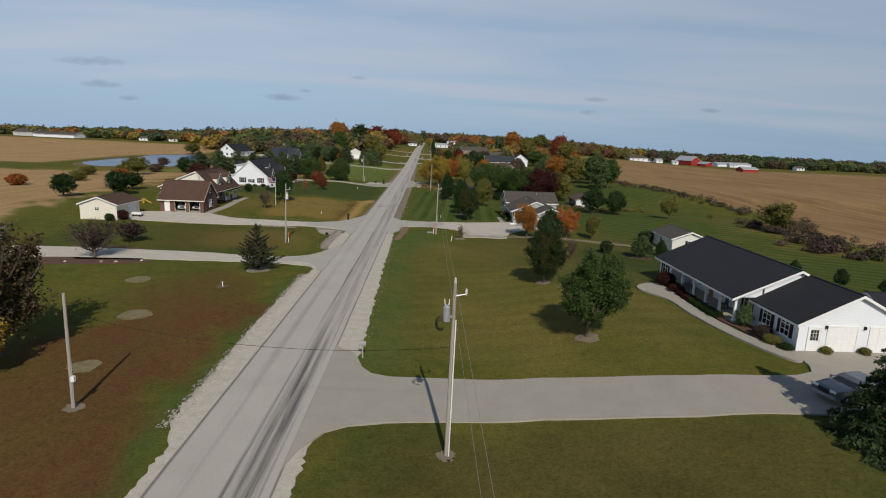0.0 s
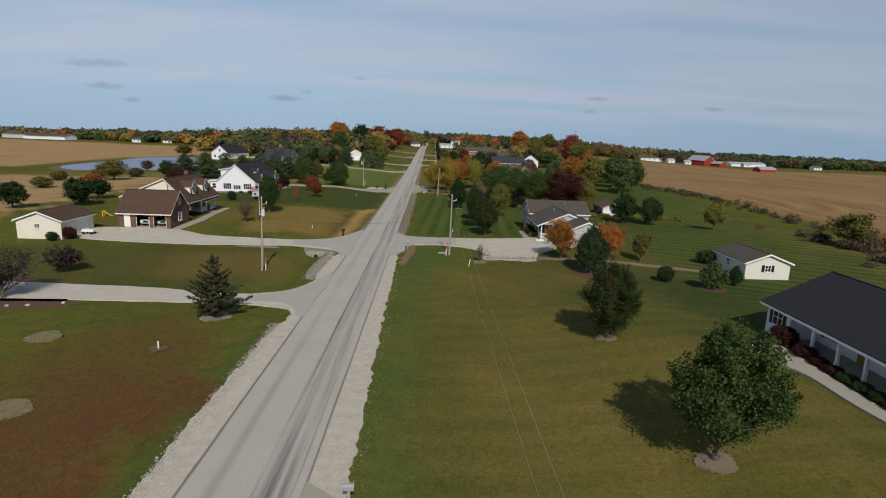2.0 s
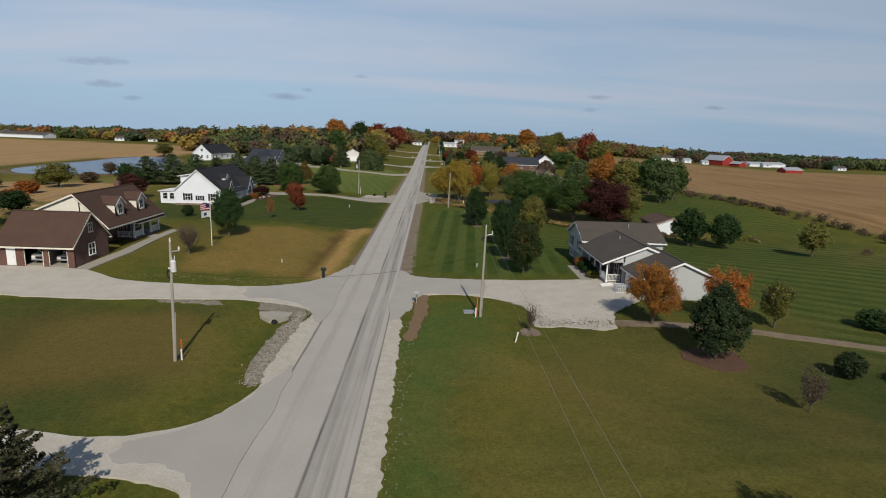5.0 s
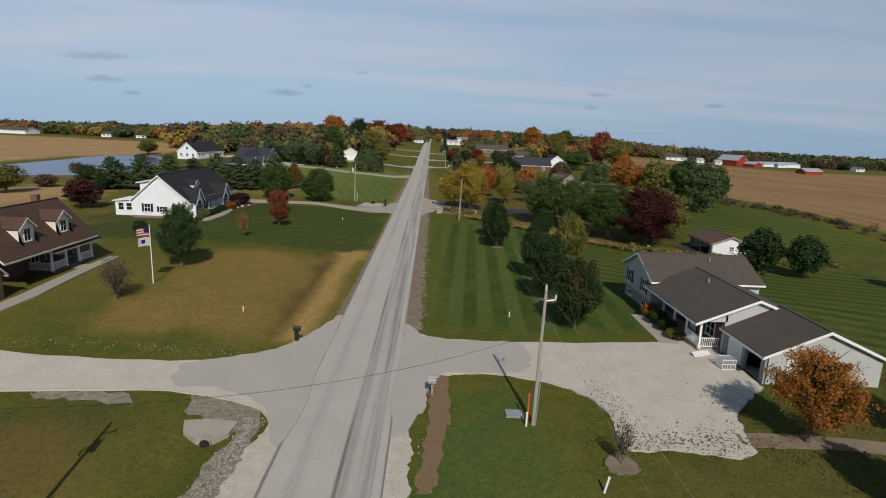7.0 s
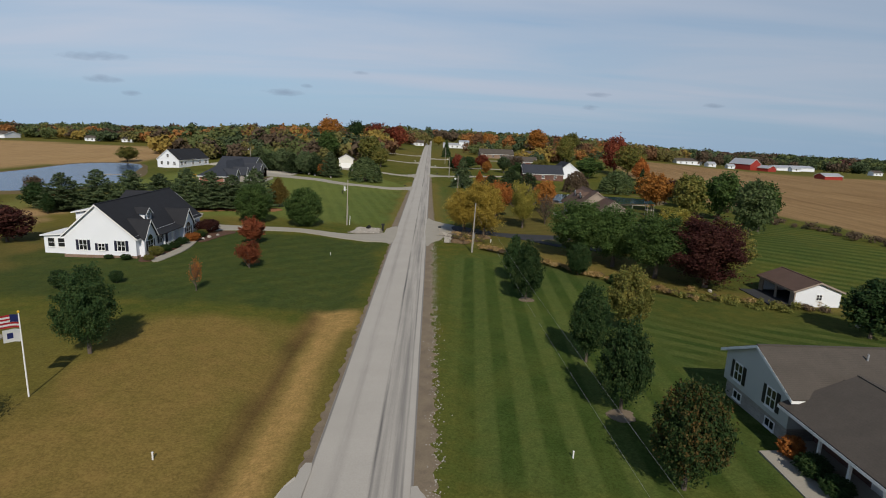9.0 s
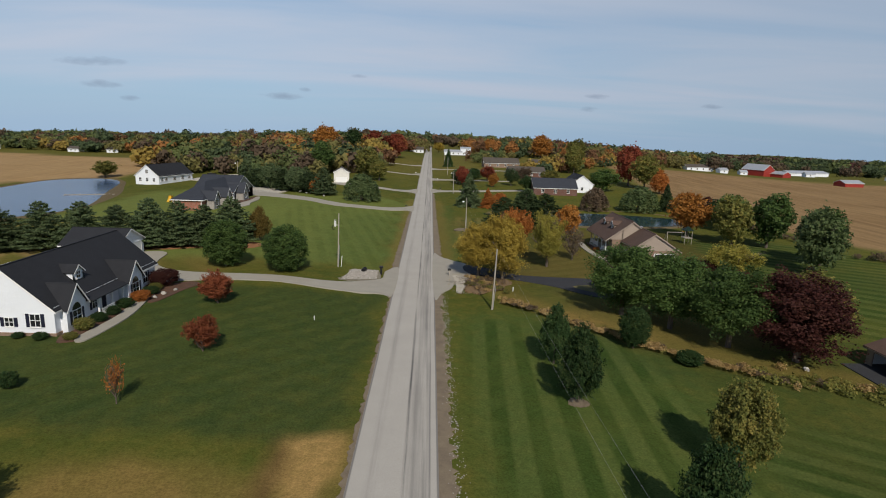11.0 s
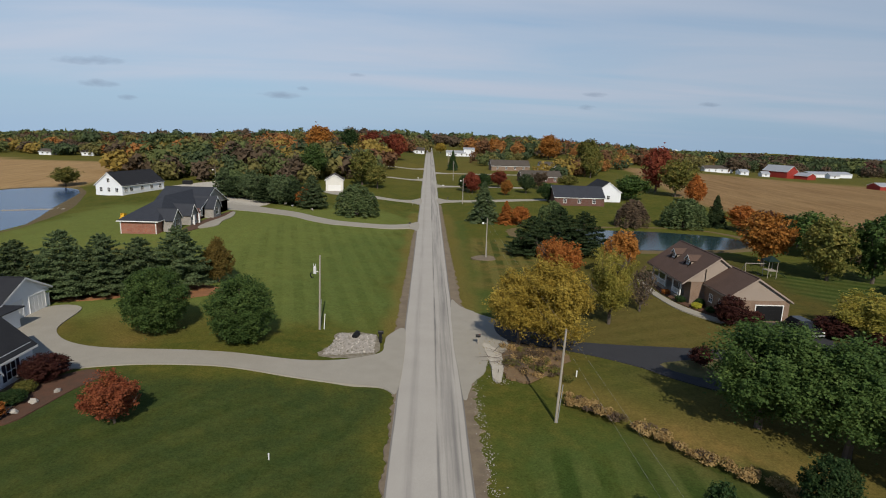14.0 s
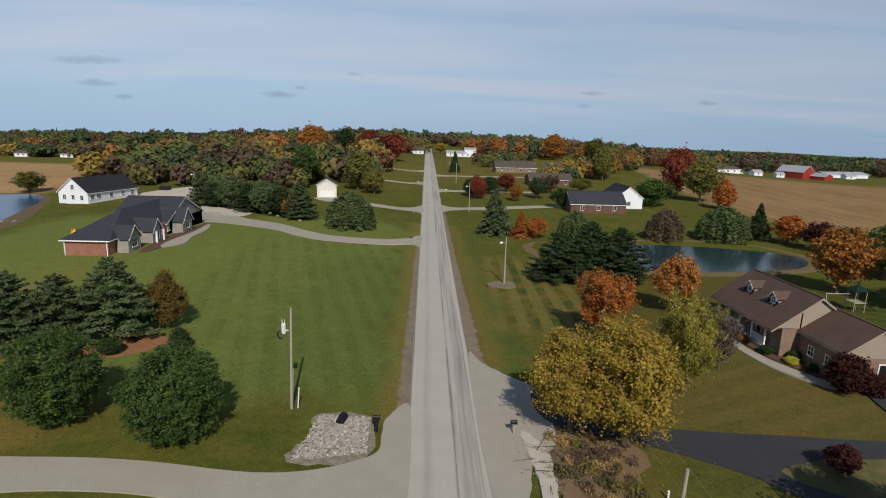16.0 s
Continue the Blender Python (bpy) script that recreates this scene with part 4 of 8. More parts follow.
# ---- road, shoulders, drives, ponds ----
def road_material():
    m = material("pale_chip_seal", (0.40, 0.373, 0.328), 0.9, 0.18, 0.25, 12, 0.3, tint=(0.315, 0.293, 0.255))
    t = m.node_tree
    b = t.nodes["Principled BSDF"]
    co = t.nodes.new("ShaderNodeTexCoord")
    sp = t.nodes.new("ShaderNodeSeparateXYZ")
    t.links.new(co.outputs["Object"], sp.inputs[0])
    q = t.nodes.new("ShaderNodeMapping"); q.inputs["Scale"].default_value = (1.6, 0.035, 1)
    t.links.new(co.outputs["Object"], q.inputs[0])
    nz = node(t, "ShaderNodeTexNoise", Scale=1.0, Detail=6.0, Roughness=0.65)
    t.links.new(q.outputs[0], nz.inputs["Vector"])
    q2 = t.nodes.new("ShaderNodeMapping"); q2.inputs["Scale"].default_value = (0.0, 0.09, 1)
    t.links.new(co.outputs["Object"], q2.inputs[0])
    wv = node(t, "ShaderNodeTexNoise", Scale=1.0, Detail=3.0)
    t.links.new(q2.outputs[0], wv.inputs["Vector"])
    xx = t.nodes.new("ShaderNodeMath"); xx.operation = "MULTIPLY_ADD"; xx.inputs[1].default_value = 0.16
    t.links.new(wv.outputs["Fac"], xx.inputs[0]); t.links.new(sp.outputs["X"], xx.inputs[2])
    total = None
    # oil streaks in the wheel paths and tarred joints near the edges: offset, half width, strength
    for at, wide, amt in ((-1.4, 0.35, 0.25), (0.75, 0.12, 0.75), (1.3, 0.5, 0.4), (2.1, 0.35, 0.5), (2.55, 0.08, 0.5)):
        d = t.nodes.new("ShaderNodeMath"); d.operation = "SUBTRACT"; d.inputs[1].default_value = at
        t.links.new(xx.outputs[0], d.inputs[0])
        a = t.nodes.new("ShaderNodeMath"); a.operation = "ABSOLUTE"
        t.links.new(d.outputs[0], a.inputs[0])
        r = t.nodes.new("ShaderNodeMapRange"); r.interpolation_type = "SMOOTHSTEP"
        r.inputs[1].default_value, r.inputs[2].default_value, r.inputs[3].default_value, r.inputs[4].default_value = 0.0, wide * 1.6, amt, 0.0
        t.links.new(a.outputs[0], r.inputs[0])
        if total is None:
            total = r.outputs[0]
        else:
            s = t.nodes.new("ShaderNodeMath"); s.operation = "ADD"
            t.links.new(total, s.inputs[0]); t.links.new(r.outputs[0], s.inputs[1])
            total = s.outputs[0]
    # one long tyre-blackened smear near the first drive
    sm = t.nodes.new("ShaderNodeMapping"); sm.inputs["Location"].default_value = (-1.5 / 0.9, -33 / 17.0, 0); sm.inputs["Scale"].default_value = (1 / 0.9, 1 / 17.0, 0)
    t.links.new(co.outputs["Object"], sm.inputs[0])
    ln = t.nodes.new("ShaderNodeVectorMath"); ln.operation = "LENGTH"
    t.links.new(sm.outputs[0], ln.inputs[0])
    rs = t.nodes.new("ShaderNodeMapRange"); rs.interpolation_type = "SMOOTHSTEP"
    rs.inputs[1].default_value, rs.inputs[2].default_value, rs.inputs[3].default_value, rs.inputs[4].default_value = 0.2, 1.3, 0.6, 0.0
    t.links.new(ln.outputs["Value"], rs.inputs[0])
    s = t.nodes.new("ShaderNodeMath"); s.operation = "ADD"
    t.links.new(total, s.inputs[0]); t.links.new(rs.outputs[0], s.inputs[1])
    total = s.outputs[0]
    k = t.nodes.new("ShaderNodeMapRange"); k.inputs[1].default_value, k.inputs[2].default_value, k.inputs[3].default_value, k.inputs[4].default_value = 0.4, 0.6, 0.1, 1.2
    t.links.new(nz.outputs["Fac"], k.inputs[0])
    f = t.nodes.new("ShaderNodeMath"); f.operation = "MULTIPLY"; f.use_clamp = True
    t.links.new(total, f.inputs[0]); t.links.new(k.outputs[0], f.inputs[1])
    # tarred seams run unbroken near both edges
    for at in (-2.95, 3.12):
        d = t.nodes.new("ShaderNodeMath"); d.operation = "SUBTRACT"; d.inputs[1].default_value = at
        t.links.new(xx.outputs[0], d.inputs[0])
        a = t.nodes.new("ShaderNodeMath"); a.operation = "ABSOLUTE"
        t.links.new(d.outputs[0], a.inputs[0])
        r = t.nodes.new("ShaderNodeMapRange"); r.interpolation_type = "SMOOTHSTEP"
        r.inputs[1].default_value, r.inputs[2].default_value, r.inputs[3].default_value, r.inputs[4].default_value = 0.02, 0.14, 0.72, 0.0
        t.links.new(a.outputs[0], r.inputs[0])
        g = t.nodes.new("ShaderNodeMath"); g.operation = "MAXIMUM"
        t.links.new(f.outputs[0], g.inputs[0]); t.links.new(r.outputs[0], g.inputs[1])
        f = g
    mixc = t.nodes.new("ShaderNodeMix"); mixc.data_type = "RGBA"
    mixc.inputs[7].default_value = (0.10, 0.094, 0.09, 1)
    t.links.new(b.inputs["Base Color"].links[0].from_socket, mixc.inputs[6])
    t.links.new(f.outputs[0], mixc.inputs[0])
    t.links.new(mixc.outputs[2], b.inputs["Base Color"])
    return m


def build_road():
    bm = bmesh.new()
    rnd = random.Random(5)
    prev = None
    y = -60.0
    while y < 900:
        l, r = -3.15 + rnd.uniform(-0.06, 0.06), 3.15 + rnd.uniform(-0.06, 0.06)
        row = [bm.verts.new((x, y, zat(0, y) + dz)) for x, dz in ((l - 0.06, -0.25), (l, 0.07), (-1.6, 0.11), (0, 0.14), (1.6, 0.11), (r, 0.07), (r + 0.06, -0.25))]
        if prev:
            for i in range(6):
                bm.faces.new((prev[i], prev[i + 1], row[i + 1], row[i]))
        prev = row
        y += 1.2 if y < 330 else 5
    return part("road", bm, road_material(), smooth=False)


tagged(build_road(), "straight pale grey chip-seal road with dark oil streaks", "road", kind="structure")


def strip(name, side, rows, mat, lift=0.0, rag=0.25, label="", cat="shoulder"):
    """A ragged strip along the road: rows of (y, inner x, outer x)."""
    rnd = random.Random(int(rows[0][0]))
    bm = bmesh.new()
    ys = np.arange(rows[0][0], rows[-1][0], 0.35)
    a = np.interp(ys, [r[0] for r in rows], [r[1] for r in rows])
    c = np.interp(ys, [r[0] for r in rows], [r[2] for r in rows])
    prev = None
    for y, i, o in zip(ys, a, c):
        o = o + rnd.uniform(-rag, rag) * 0.8 + 0.08 * math.sin(y * 1.9)
        xs = [side * i, side * (i + (o - i) * 0.5), side * o, side * (o + 0.12)]
        row = [bm.verts.new((x, y, zat(x, y) + dz + lift)) for x, dz in zip(xs, (0.055, 0.045, 0.03, -0.3))]
        if prev:
            for k in range(3):
                bm.faces.new((prev[k], prev[k + 1], row[k + 1], row[k]) if side > 0 else (prev[k + 1], prev[k], row[k], row[k + 1]))
        prev = row
    return tagged(part(name, bm, mat), label, cat, kind="structure")


strip("shoulder", 1, [(-20, 3.1, 4.2), (28, 3.1, 3.9), (34, 3.1, 4.0), (41, 3.1, 5.1), (50, 3.1, 5.0), (70, 3.1, 4.6), (98, 3.1, 4.3), (101, 3.1, 3.6)], SHOULDER, 0.05, 0.16, "ragged pale limestone road shoulder")
strip("shoulder", -1, [(-20, 3.1, 3.7), (29, 3.1, 3.8), (32, 3.1, 4.9), (50, 3.1, 5.2), (66, 3.1, 4.9), (73, 3.1, 3.8), (80, 3.1, 3.8), (86, 3.1, 5.0), (96, 3.1, 4.8), (102, 3.1, 3.8)], SHOULDER, 0.05, 0.16, "ragged pale limestone road shoulder with loose stones")
strip("dirt_edge", 1, [(116, 3.1, 4.4), (140, 3.1, 4.3), (170, 3.1, 4.2), (190, 3.1, 4.2), (193, 3.1, 3.6)], DIRT, 0.04, 0.45, "bare brown dirt edge along the road")
strip("dirt_edge", -1, [(114, 3.1, 3.7), (146, 3.1, 3.4), (186, 3.1, 3.35), (204, 3.1, 4.2), (262, 3.1, 3.9), (272, 3.1, 3.6)], DIRT, 0.04, 0.2, "narrow brown dirt edge along the road")
strip("dirt_edge", 1, [(212, 3.1, 4.6), (260, 3.1, 4.1), (318, 3.1, 3.8)], DIRT, 0.04, 0.25, "narrow brown dirt edge along the road")


def paved(name, pts, mat, label, rag=0.0, lift=0.03, cat="driveway", smooth=True):
    return tagged(drape(name, pts, mat, lift, 1.6, rag, smooth), label, cat, kind="structure")


paved("driveway", [(3.0, 44.5), (4.7, 43.2), (5.2, 41.8), (5.6, 40.5), (6.4, 39.4), (7.8, 38.85), (13, 38.75), (19, 38.55), (24, 37.4), (29, 36.5), (34, 36.5), (36.6, 36.7), (38.2, 37.4), (38.8, 38.6), (39.2, 41.45), (54, 41.45), (54, 30), (38, 30.9), (27, 31.1), (18, 32.7), (8, 32.3), (5.8, 31.7), (4.5, 30.9), (3.4, 28.8), (3.0, 27)], CONCRETE, "wide pale concrete driveway up to the ranch house garage", smooth=False)
paved("driveway", [(-3.6, 70.4), (-4.9, 72.2), (-8, 73.3), (-14, 73.6), (-24, 73.6), (-38, 73.0), (-50, 72), (-50, 78), (-40, 79.2), (-22, 78.6), (-12, 77.0), (-7.0, 78.6), (-5, 82), (-3.6, 86)], GRAVEL, "white gravel drive with a paved mouth", 0.08)
paved("driveway", [(-3.6, 98.6), (-5.2, 100.8), (-12, 103), (-26, 101.9), (-36, 102.4), (-45, 104.2), (-46, 111.3), (-34, 111.6), (-26, 107.8), (-14, 107.6), (-8, 110.0), (-6, 112.2), (-4.6, 115.4), (-3.6, 117)], GRAVEL, "white gravel drive widening before a brick garage", 0.1)
paved("driveway", [(3.6, 115.8), (4.6, 115.0), (8.2, 113.9), (25, 113.9), (28.6, 113.4), (29.3, 106), (28.6, 104.6), (25.5, 101.5), (24.0, 97.0), (20, 97.4), (16.8, 97.6), (17, 101), (15.8, 104.6), (11.2, 107.0), (6.6, 106.9), (5.3, 104.5), (4.6, 101.4), (3.6, 100)], GRAVEL, "white gravel parking area strewn with leaves", 0.14)
paved("driveway", [(-3.0, 186.6), (-5, 187), (-12.8, 188.2), (-24, 189.4), (-32, 188.6), (-38, 186), (-43, 186.6), (-46.2, 190), (-48.0, 198), (-48.2, 206), (-44, 206), (-42, 198), (-36, 193.6), (-25, 193.0), (-13.5, 192.3), (-6, 194.8), (-5.2, 198), (-5.0, 200.5), (-3.0, 202.6)], CONCRETE, "pale concrete drive curving to a white house")
paved("driveway", [(3.0, 214), (4.4, 212.4), (6.6, 209.4), (9.0, 206.4), (9.2, 200), (8.6, 196.6), (6.6, 194.4), (5.6, 190.6), (4.4, 188.6), (3.0, 186)], CONCRETE, "worn pale mouth of a drive", 0.08)
paved("driveway", [(8.8, 206.2), (14, 202.6), (18, 199.5), (28, 198.2), (38, 197.6), (40, 201), (42, 206.6), (49, 206.6), (49, 196), (44, 190), (36, 187), (29, 187.5), (25, 190), (22, 193), (16, 196.8), (9.0, 200.2)], ASPHALT, "dark asphalt drive winding to a brown house", lift=0.045)
paved("driveway", [(-3.0, 272), (-6, 274.6), (-19.7, 270.6), (-29, 275), (-37, 282), (-50, 288), (-58, 290), (-66, 298), (-60, 307), (-46, 295.6), (-36, 289.0), (-28, 281), (-20, 276.4), (-7, 280.2), (-3.0, 284)], CONCRETE, "pale concrete drive sweeping to a brick house")
paved("driveway", [(-3.0, 318), (-7, 322), (-20, 325), (-32, 330), (-38, 338), (-30, 339.5), (-26, 334.5), (-18, 329.5), (-7, 327.6), (-3.0, 332)], CONCRETE, "short pale drive to a white garage")
paved("driveway", [(3.0, 321), (7, 325), (20, 328), (36, 334), (44, 336), (44, 339), (34, 338), (19, 332.6), (7, 330), (3.0, 334)], CONCRETE, "narrow pale drive to a brick house")
for yy, far, sgn in ((395, -32, -1), (452, -40, -1), (372, 40, 1), (430, 46, 1)):
    paved("driveway", [(sgn * 3.0, yy - 5), (sgn * 7, yy - 1.6), (far * .6, yy - 0.6), (far, yy), (far, yy + 3.4), (far * .6, yy + 2.6), (sgn * 7, yy + 2), (sgn * 3.0, yy + 6)], CONCRETE, "pale drive joining the road", smooth=False)
paved("back_lane", [(24, 98.0), (34, 97.0), (46, 93.6), (51, 91.6), (51, 92.8), (46, 94.8), (34, 98.2), (24, 99.4)], DIRT, "narrow worn lane behind the house", 0.12, cat="lane")
paved("yard", [(-95, 336), (-74, 330), (-62, 308), (-56, 300), (-48, 302), (-50, 330), (-60, 356), (-84, 362)], GRAVEL, "bare gravel yard behind a farmhouse", 0.2, cat="yard")
TURFPATCH = material("thin_olive_turf", (0.075, 0.078, 0.026), 0.95, 0.35, 0.9, 12, 0.5, tint=(0.15, 0.115, 0.05))
paved("drive_island", [(24.9, 193.2), (27.5, 194.4), (31, 194.9), (36, 194.6), (37.6, 192.6), (36, 190.6), (31, 190.0), (27, 190.8)], TURFPATCH, "grassy island within an asphalt drive", 0.1, 0.06, "island")
APRON = material("worn_grey_asphalt_apron", (0.37, 0.347, 0.305), 0.9, 0.18, 0.3, 14, 0.3, tint=(0.29, 0.27, 0.236))
paved("drive_apron", [(-3.0, 70.5), (-4.6, 73), (-6.4, 74.2), (-9.5, 74.8), (-9.5, 76.6), (-7.2, 78.0), (-5, 81.5), (-3.0, 87)], APRON, "worn grey paved mouth of a gravel drive", 0.22, 0.05)
paved("drive_apron", [(-3.0, 97.5), (-5.0, 101.2), (-8.5, 103.4), (-12, 104), (-12.6, 107.2), (-8.6, 109.4), (-6.4, 111.6), (-4.6, 115.2), (-3.0, 118.4)], APRON, "worn grey paved mouth of a gravel drive", 0.22, 0.05)
paved("drive_apron", [(3.0, 116.4), (4.6, 114.8), (8.2, 113.6), (12.8, 113.5), (13.4, 110), (12.0, 107.4), (6.8, 107.1), (5.5, 104.8), (4.8, 101.4), (3.0, 98.6)], APRON, "worn grey paved mouth of a gravel drive", 0.22, 0.05)
paved("gravel_patch", [(6.2, 198.4), (7.2, 197.8), (7.9, 194.6), (7.3, 189.6), (6.4, 189.2), (6.4, 193)], SHOULDER, "strip of white gravel beside the drive mouth", 0.15, 0.06, "gravel")
paved("culvert_pad", [(5.3, 107.5), (6.3, 107.0), (6.7, 106.2), (6.7, 103), (6.5, 99.8), (6.1, 96.4), (5.6, 93.6), (4.8, 93.2), (4.95, 96.3), (5.35, 100.4), (5.2, 104.3)], STRAWSOIL, "straw-covered brown soil by the mailboxes", 0.16, 0.0, "soil")
paved("gravel_edge", [(-20, 102.3), (-17.8, 102.5), (-13.8, 102.75), (-10.5, 102.7), (-6.5, 102.1), (-5.2, 100.6), (-4.7, 96.6), (-4.6, 92.3), (-4.7, 86), (-5.3, 84), (-6.2, 86), (-6.5, 92.2), (-6.4, 95.1), (-5.9, 98.2), (-7.6, 99.7), (-11.2, 100.8), (-17.5, 101.6), (-20, 101.7)], PEBBLE, "rim of stony dirt and gravel along the drive", 0.22, -0.05, "gravel")
paved("riprap_bed", [(-11.7, 193.9), (-6.1, 195.0), (-6.4, 201.0), (-11.0, 201.1), (-11.6, 197)], PEBBLE, "bed of stone chips round a culvert", 0.18, -0.09, "gravel")
paved("brushy_soil", [(7.2, 198.6), (9.2, 200), (13, 199), (15.5, 195.4), (13, 191.4), (10, 189), (8, 190), (7.4, 194)], STRAWSOIL, "brown leaf-strewn soil under trees", 0.3, -0.06, "soil")
# walks
paved("garden_walk", [(34.2, 60.6), (36.4, 61.6), (37.0, 59), (36.8, 55), (36.9, 50), (37.6, 45), (39.0, 42.0), (39.5, 40.4), (38.2, 39.4), (36.4, 44), (35.4, 50), (35.2, 55), (33.6, 58.6)], CONCRETE, "curved concrete garden walk", lift=0.047, cat="walk")
paved("garden_walk", [(-34.2, 112), (-33.6, 120), (-34.1, 128), (-34.2, 136), (-33.0, 136), (-32.6, 128), (-31.9, 120), (-32.6, 111.4)], CONCRETE, "straight concrete garden walk", lift=0.047, cat="walk", smooth=False)
paved("garden_walk", [(25.2, 113.6), (26.8, 113.4), (26.9, 121.5), (25.4, 121.5)], CONCRETE, "straight concrete garden walk", lift=0.047, cat="walk", smooth=False)
paved("garden_walk", [(-34.6, 165), (-33.2, 164.4), (-32.8, 172), (-34.2, 180), (-35.6, 186.6), (-36.8, 186.2), (-35.6, 179), (-34.3, 172)], CONCRETE, "curved concrete garden walk", lift=0.047, cat="walk")
paved("garden_walk", [(34.2, 226), (35.2, 226), (34.8, 219), (35.6, 213.6), (37.4, 210.0), (39.2, 207.4), (38.4, 206.6), (36.0, 209.2), (34.4, 212.6), (33.6, 219)], CONCRETE, "curved concrete garden walk", lift=0.047, cat="walk")
paved("garden_walk", [(-51, 262), (-50, 258), (-47.6, 262), (-48.6, 268), (-49, 276), (-51, 284), (-52, 284), (-50.8, 274)], CONCRETE, "curved concrete garden walk", lift=0.047, cat="walk")
# planting beds
for pts in ([(36.9, 61.8), (38.2, 62), (38.2, 49), (39.4, 47.6), (39.5, 42.2), (38.6, 43), (37.5, 48), (37.0, 54)],
            [(-33.8, 165), (-36.5, 165.4), (-37.3, 186), (-35.9, 186), (-34.4, 178), (-33.6, 171)],
            [(-30.5, 186.8), (-33, 187.6), (-35, 184), (-33.6, 178), (-32.4, 178.6), (-31.5, 183)],
            [(35.8, 224), (36.4, 226), (36.6, 215), (39.2, 213), (39.2, 208), (37.8, 210.4), (36, 213.8), (35.4, 219)],
            [(-29, 78.8), (-40, 80.5), (-40, 70.4), (-33, 69.6), (-26, 71.6), (-27, 72.8), (-36, 72.6)],
            [(25.6, 114.5), (29, 114.2), (29, 121), (27.2, 121.4)],
            [(-50.2, 257), (-52.6, 256), (-53, 284), (-51.6, 284), (-50, 272)]):
    paved("planting_bed", pts, MULCH, "planting bed of red-brown mulch", 0.1, 0.02, "planting bed")
paved("planting_bed", [(-62, 205.4), (-54, 207.2), (-49, 208.2), (-44.6, 209.4), (-40.6, 210.9), (-36, 209.6), (-30.8, 212.4), (-30.2, 216), (-36, 217.4), (-44, 214), (-54, 211.5), (-62, 209.5)], PINESTRAW, "planting bed of orange pine straw under pines", 0.15, 0.02, "planting bed")
for cx, cy, r, mt in ((24.2, 45.2, 1.0, DIRT), (24.1, 63.6, .8, DIRT), (-16.9, 51.2, 1.4, CHIPRING), (-14.5, 39.4, 1.1, CHIPRING), (-22.8, 63.5, 1.3, CHIPRING), (-11.1, 69.7, 1.4, PEBBLE), (30.3, 90.6, 2.4, MULCH), (43.5, 84, 1.7, MULCH), (18.0, 126.2, 1.0, DIRT), (15.7, 154.6, 0.9, DIRT), (10.8, 244, 2.3, DIRT), (-12.5, 61.4, .7, DRYGRASS), (11.7, 28.8, .5, DIRT), (-11.5, 33.2, .6, DIRT), (16.0, 96.0, 0.9, DIRT)):
    paved("tree_ring", [(cx + r * math.cos(a) * (1 + .15 * math.sin(3 * a + cx)), cy + r * math.sin(a)) for a in np.linspace(0, math.tau, 11)[:-1]], mt, "bare ring of soil and chips in the lawn", 0.08, 0.0, "soil ring")


def pond(pts, z, mat, label):
    bm = bmesh.new()
    line = rounded(pts, 8)
    f = bm.faces.new([bm.verts.new((p.x, p.y, z)) for p in line])
    ob = part("pond", bm, mat)
    tagged(ob, label, "pond", kind="structure")
    bank = bmesh.new()
    inner = [bank.verts.new((p.x, p.y, z - 0.02)) for p in line]
    c = sum((Vector((p.x, p.y)) for p in line), Vector((0, 0))) / len(line)
    outer = []
    rnd = random.Random(3)
    for p in line:
        q = Vector((p.x, p.y)) + (Vector((p.x, p.y)) - c).normalized() * rnd.uniform(0.9, 2.2)
        outer.append(bank.verts.new((q.x, q.y, max(zat(q.x, q.y) + 0.1, z + 0.15))))
    for i in range(len(line)):
        j = (i + 1) % len(line)
        bank.faces.new((inner[i], inner[j], outer[j], outer[i]))
    foot = []
    for p in line:
        q = Vector((p.x, p.y)) + (Vector((p.x, p.y)) - c).normalized() * 5.5
        foot.append(bank.verts.new((q.x, q.y, zat(q.x, q.y) - 0.25)))
    for i in range(len(line)):
        j = (i + 1) % len(line)
        bank.faces.new((outer[i], outer[j], foot[j], foot[i]))
    tagged(part("pond_bank", bank, DRYGRASS), "dry grassy bank round a pond", "bank", kind="structure")


pond([(-92, 259), (-97, 243), (-109, 234.5), (-124, 230), (-139, 247), (-142, 275), (-143, 300), (-146, 322), (-143, 336), (-130, 342), (-119, 330), (-111, 311), (-104, 293), (-96, 274)], 0.3, WATER, "open blue pond beside a field")
pond([(22, 272), (30, 259), (44, 256), (60, 257.5), (72, 261), (78, 270), (72, 281), (56, 284), (40, 281), (26, 280)], -0.05, WATER_DARK, "dark green pond ringed with trees")

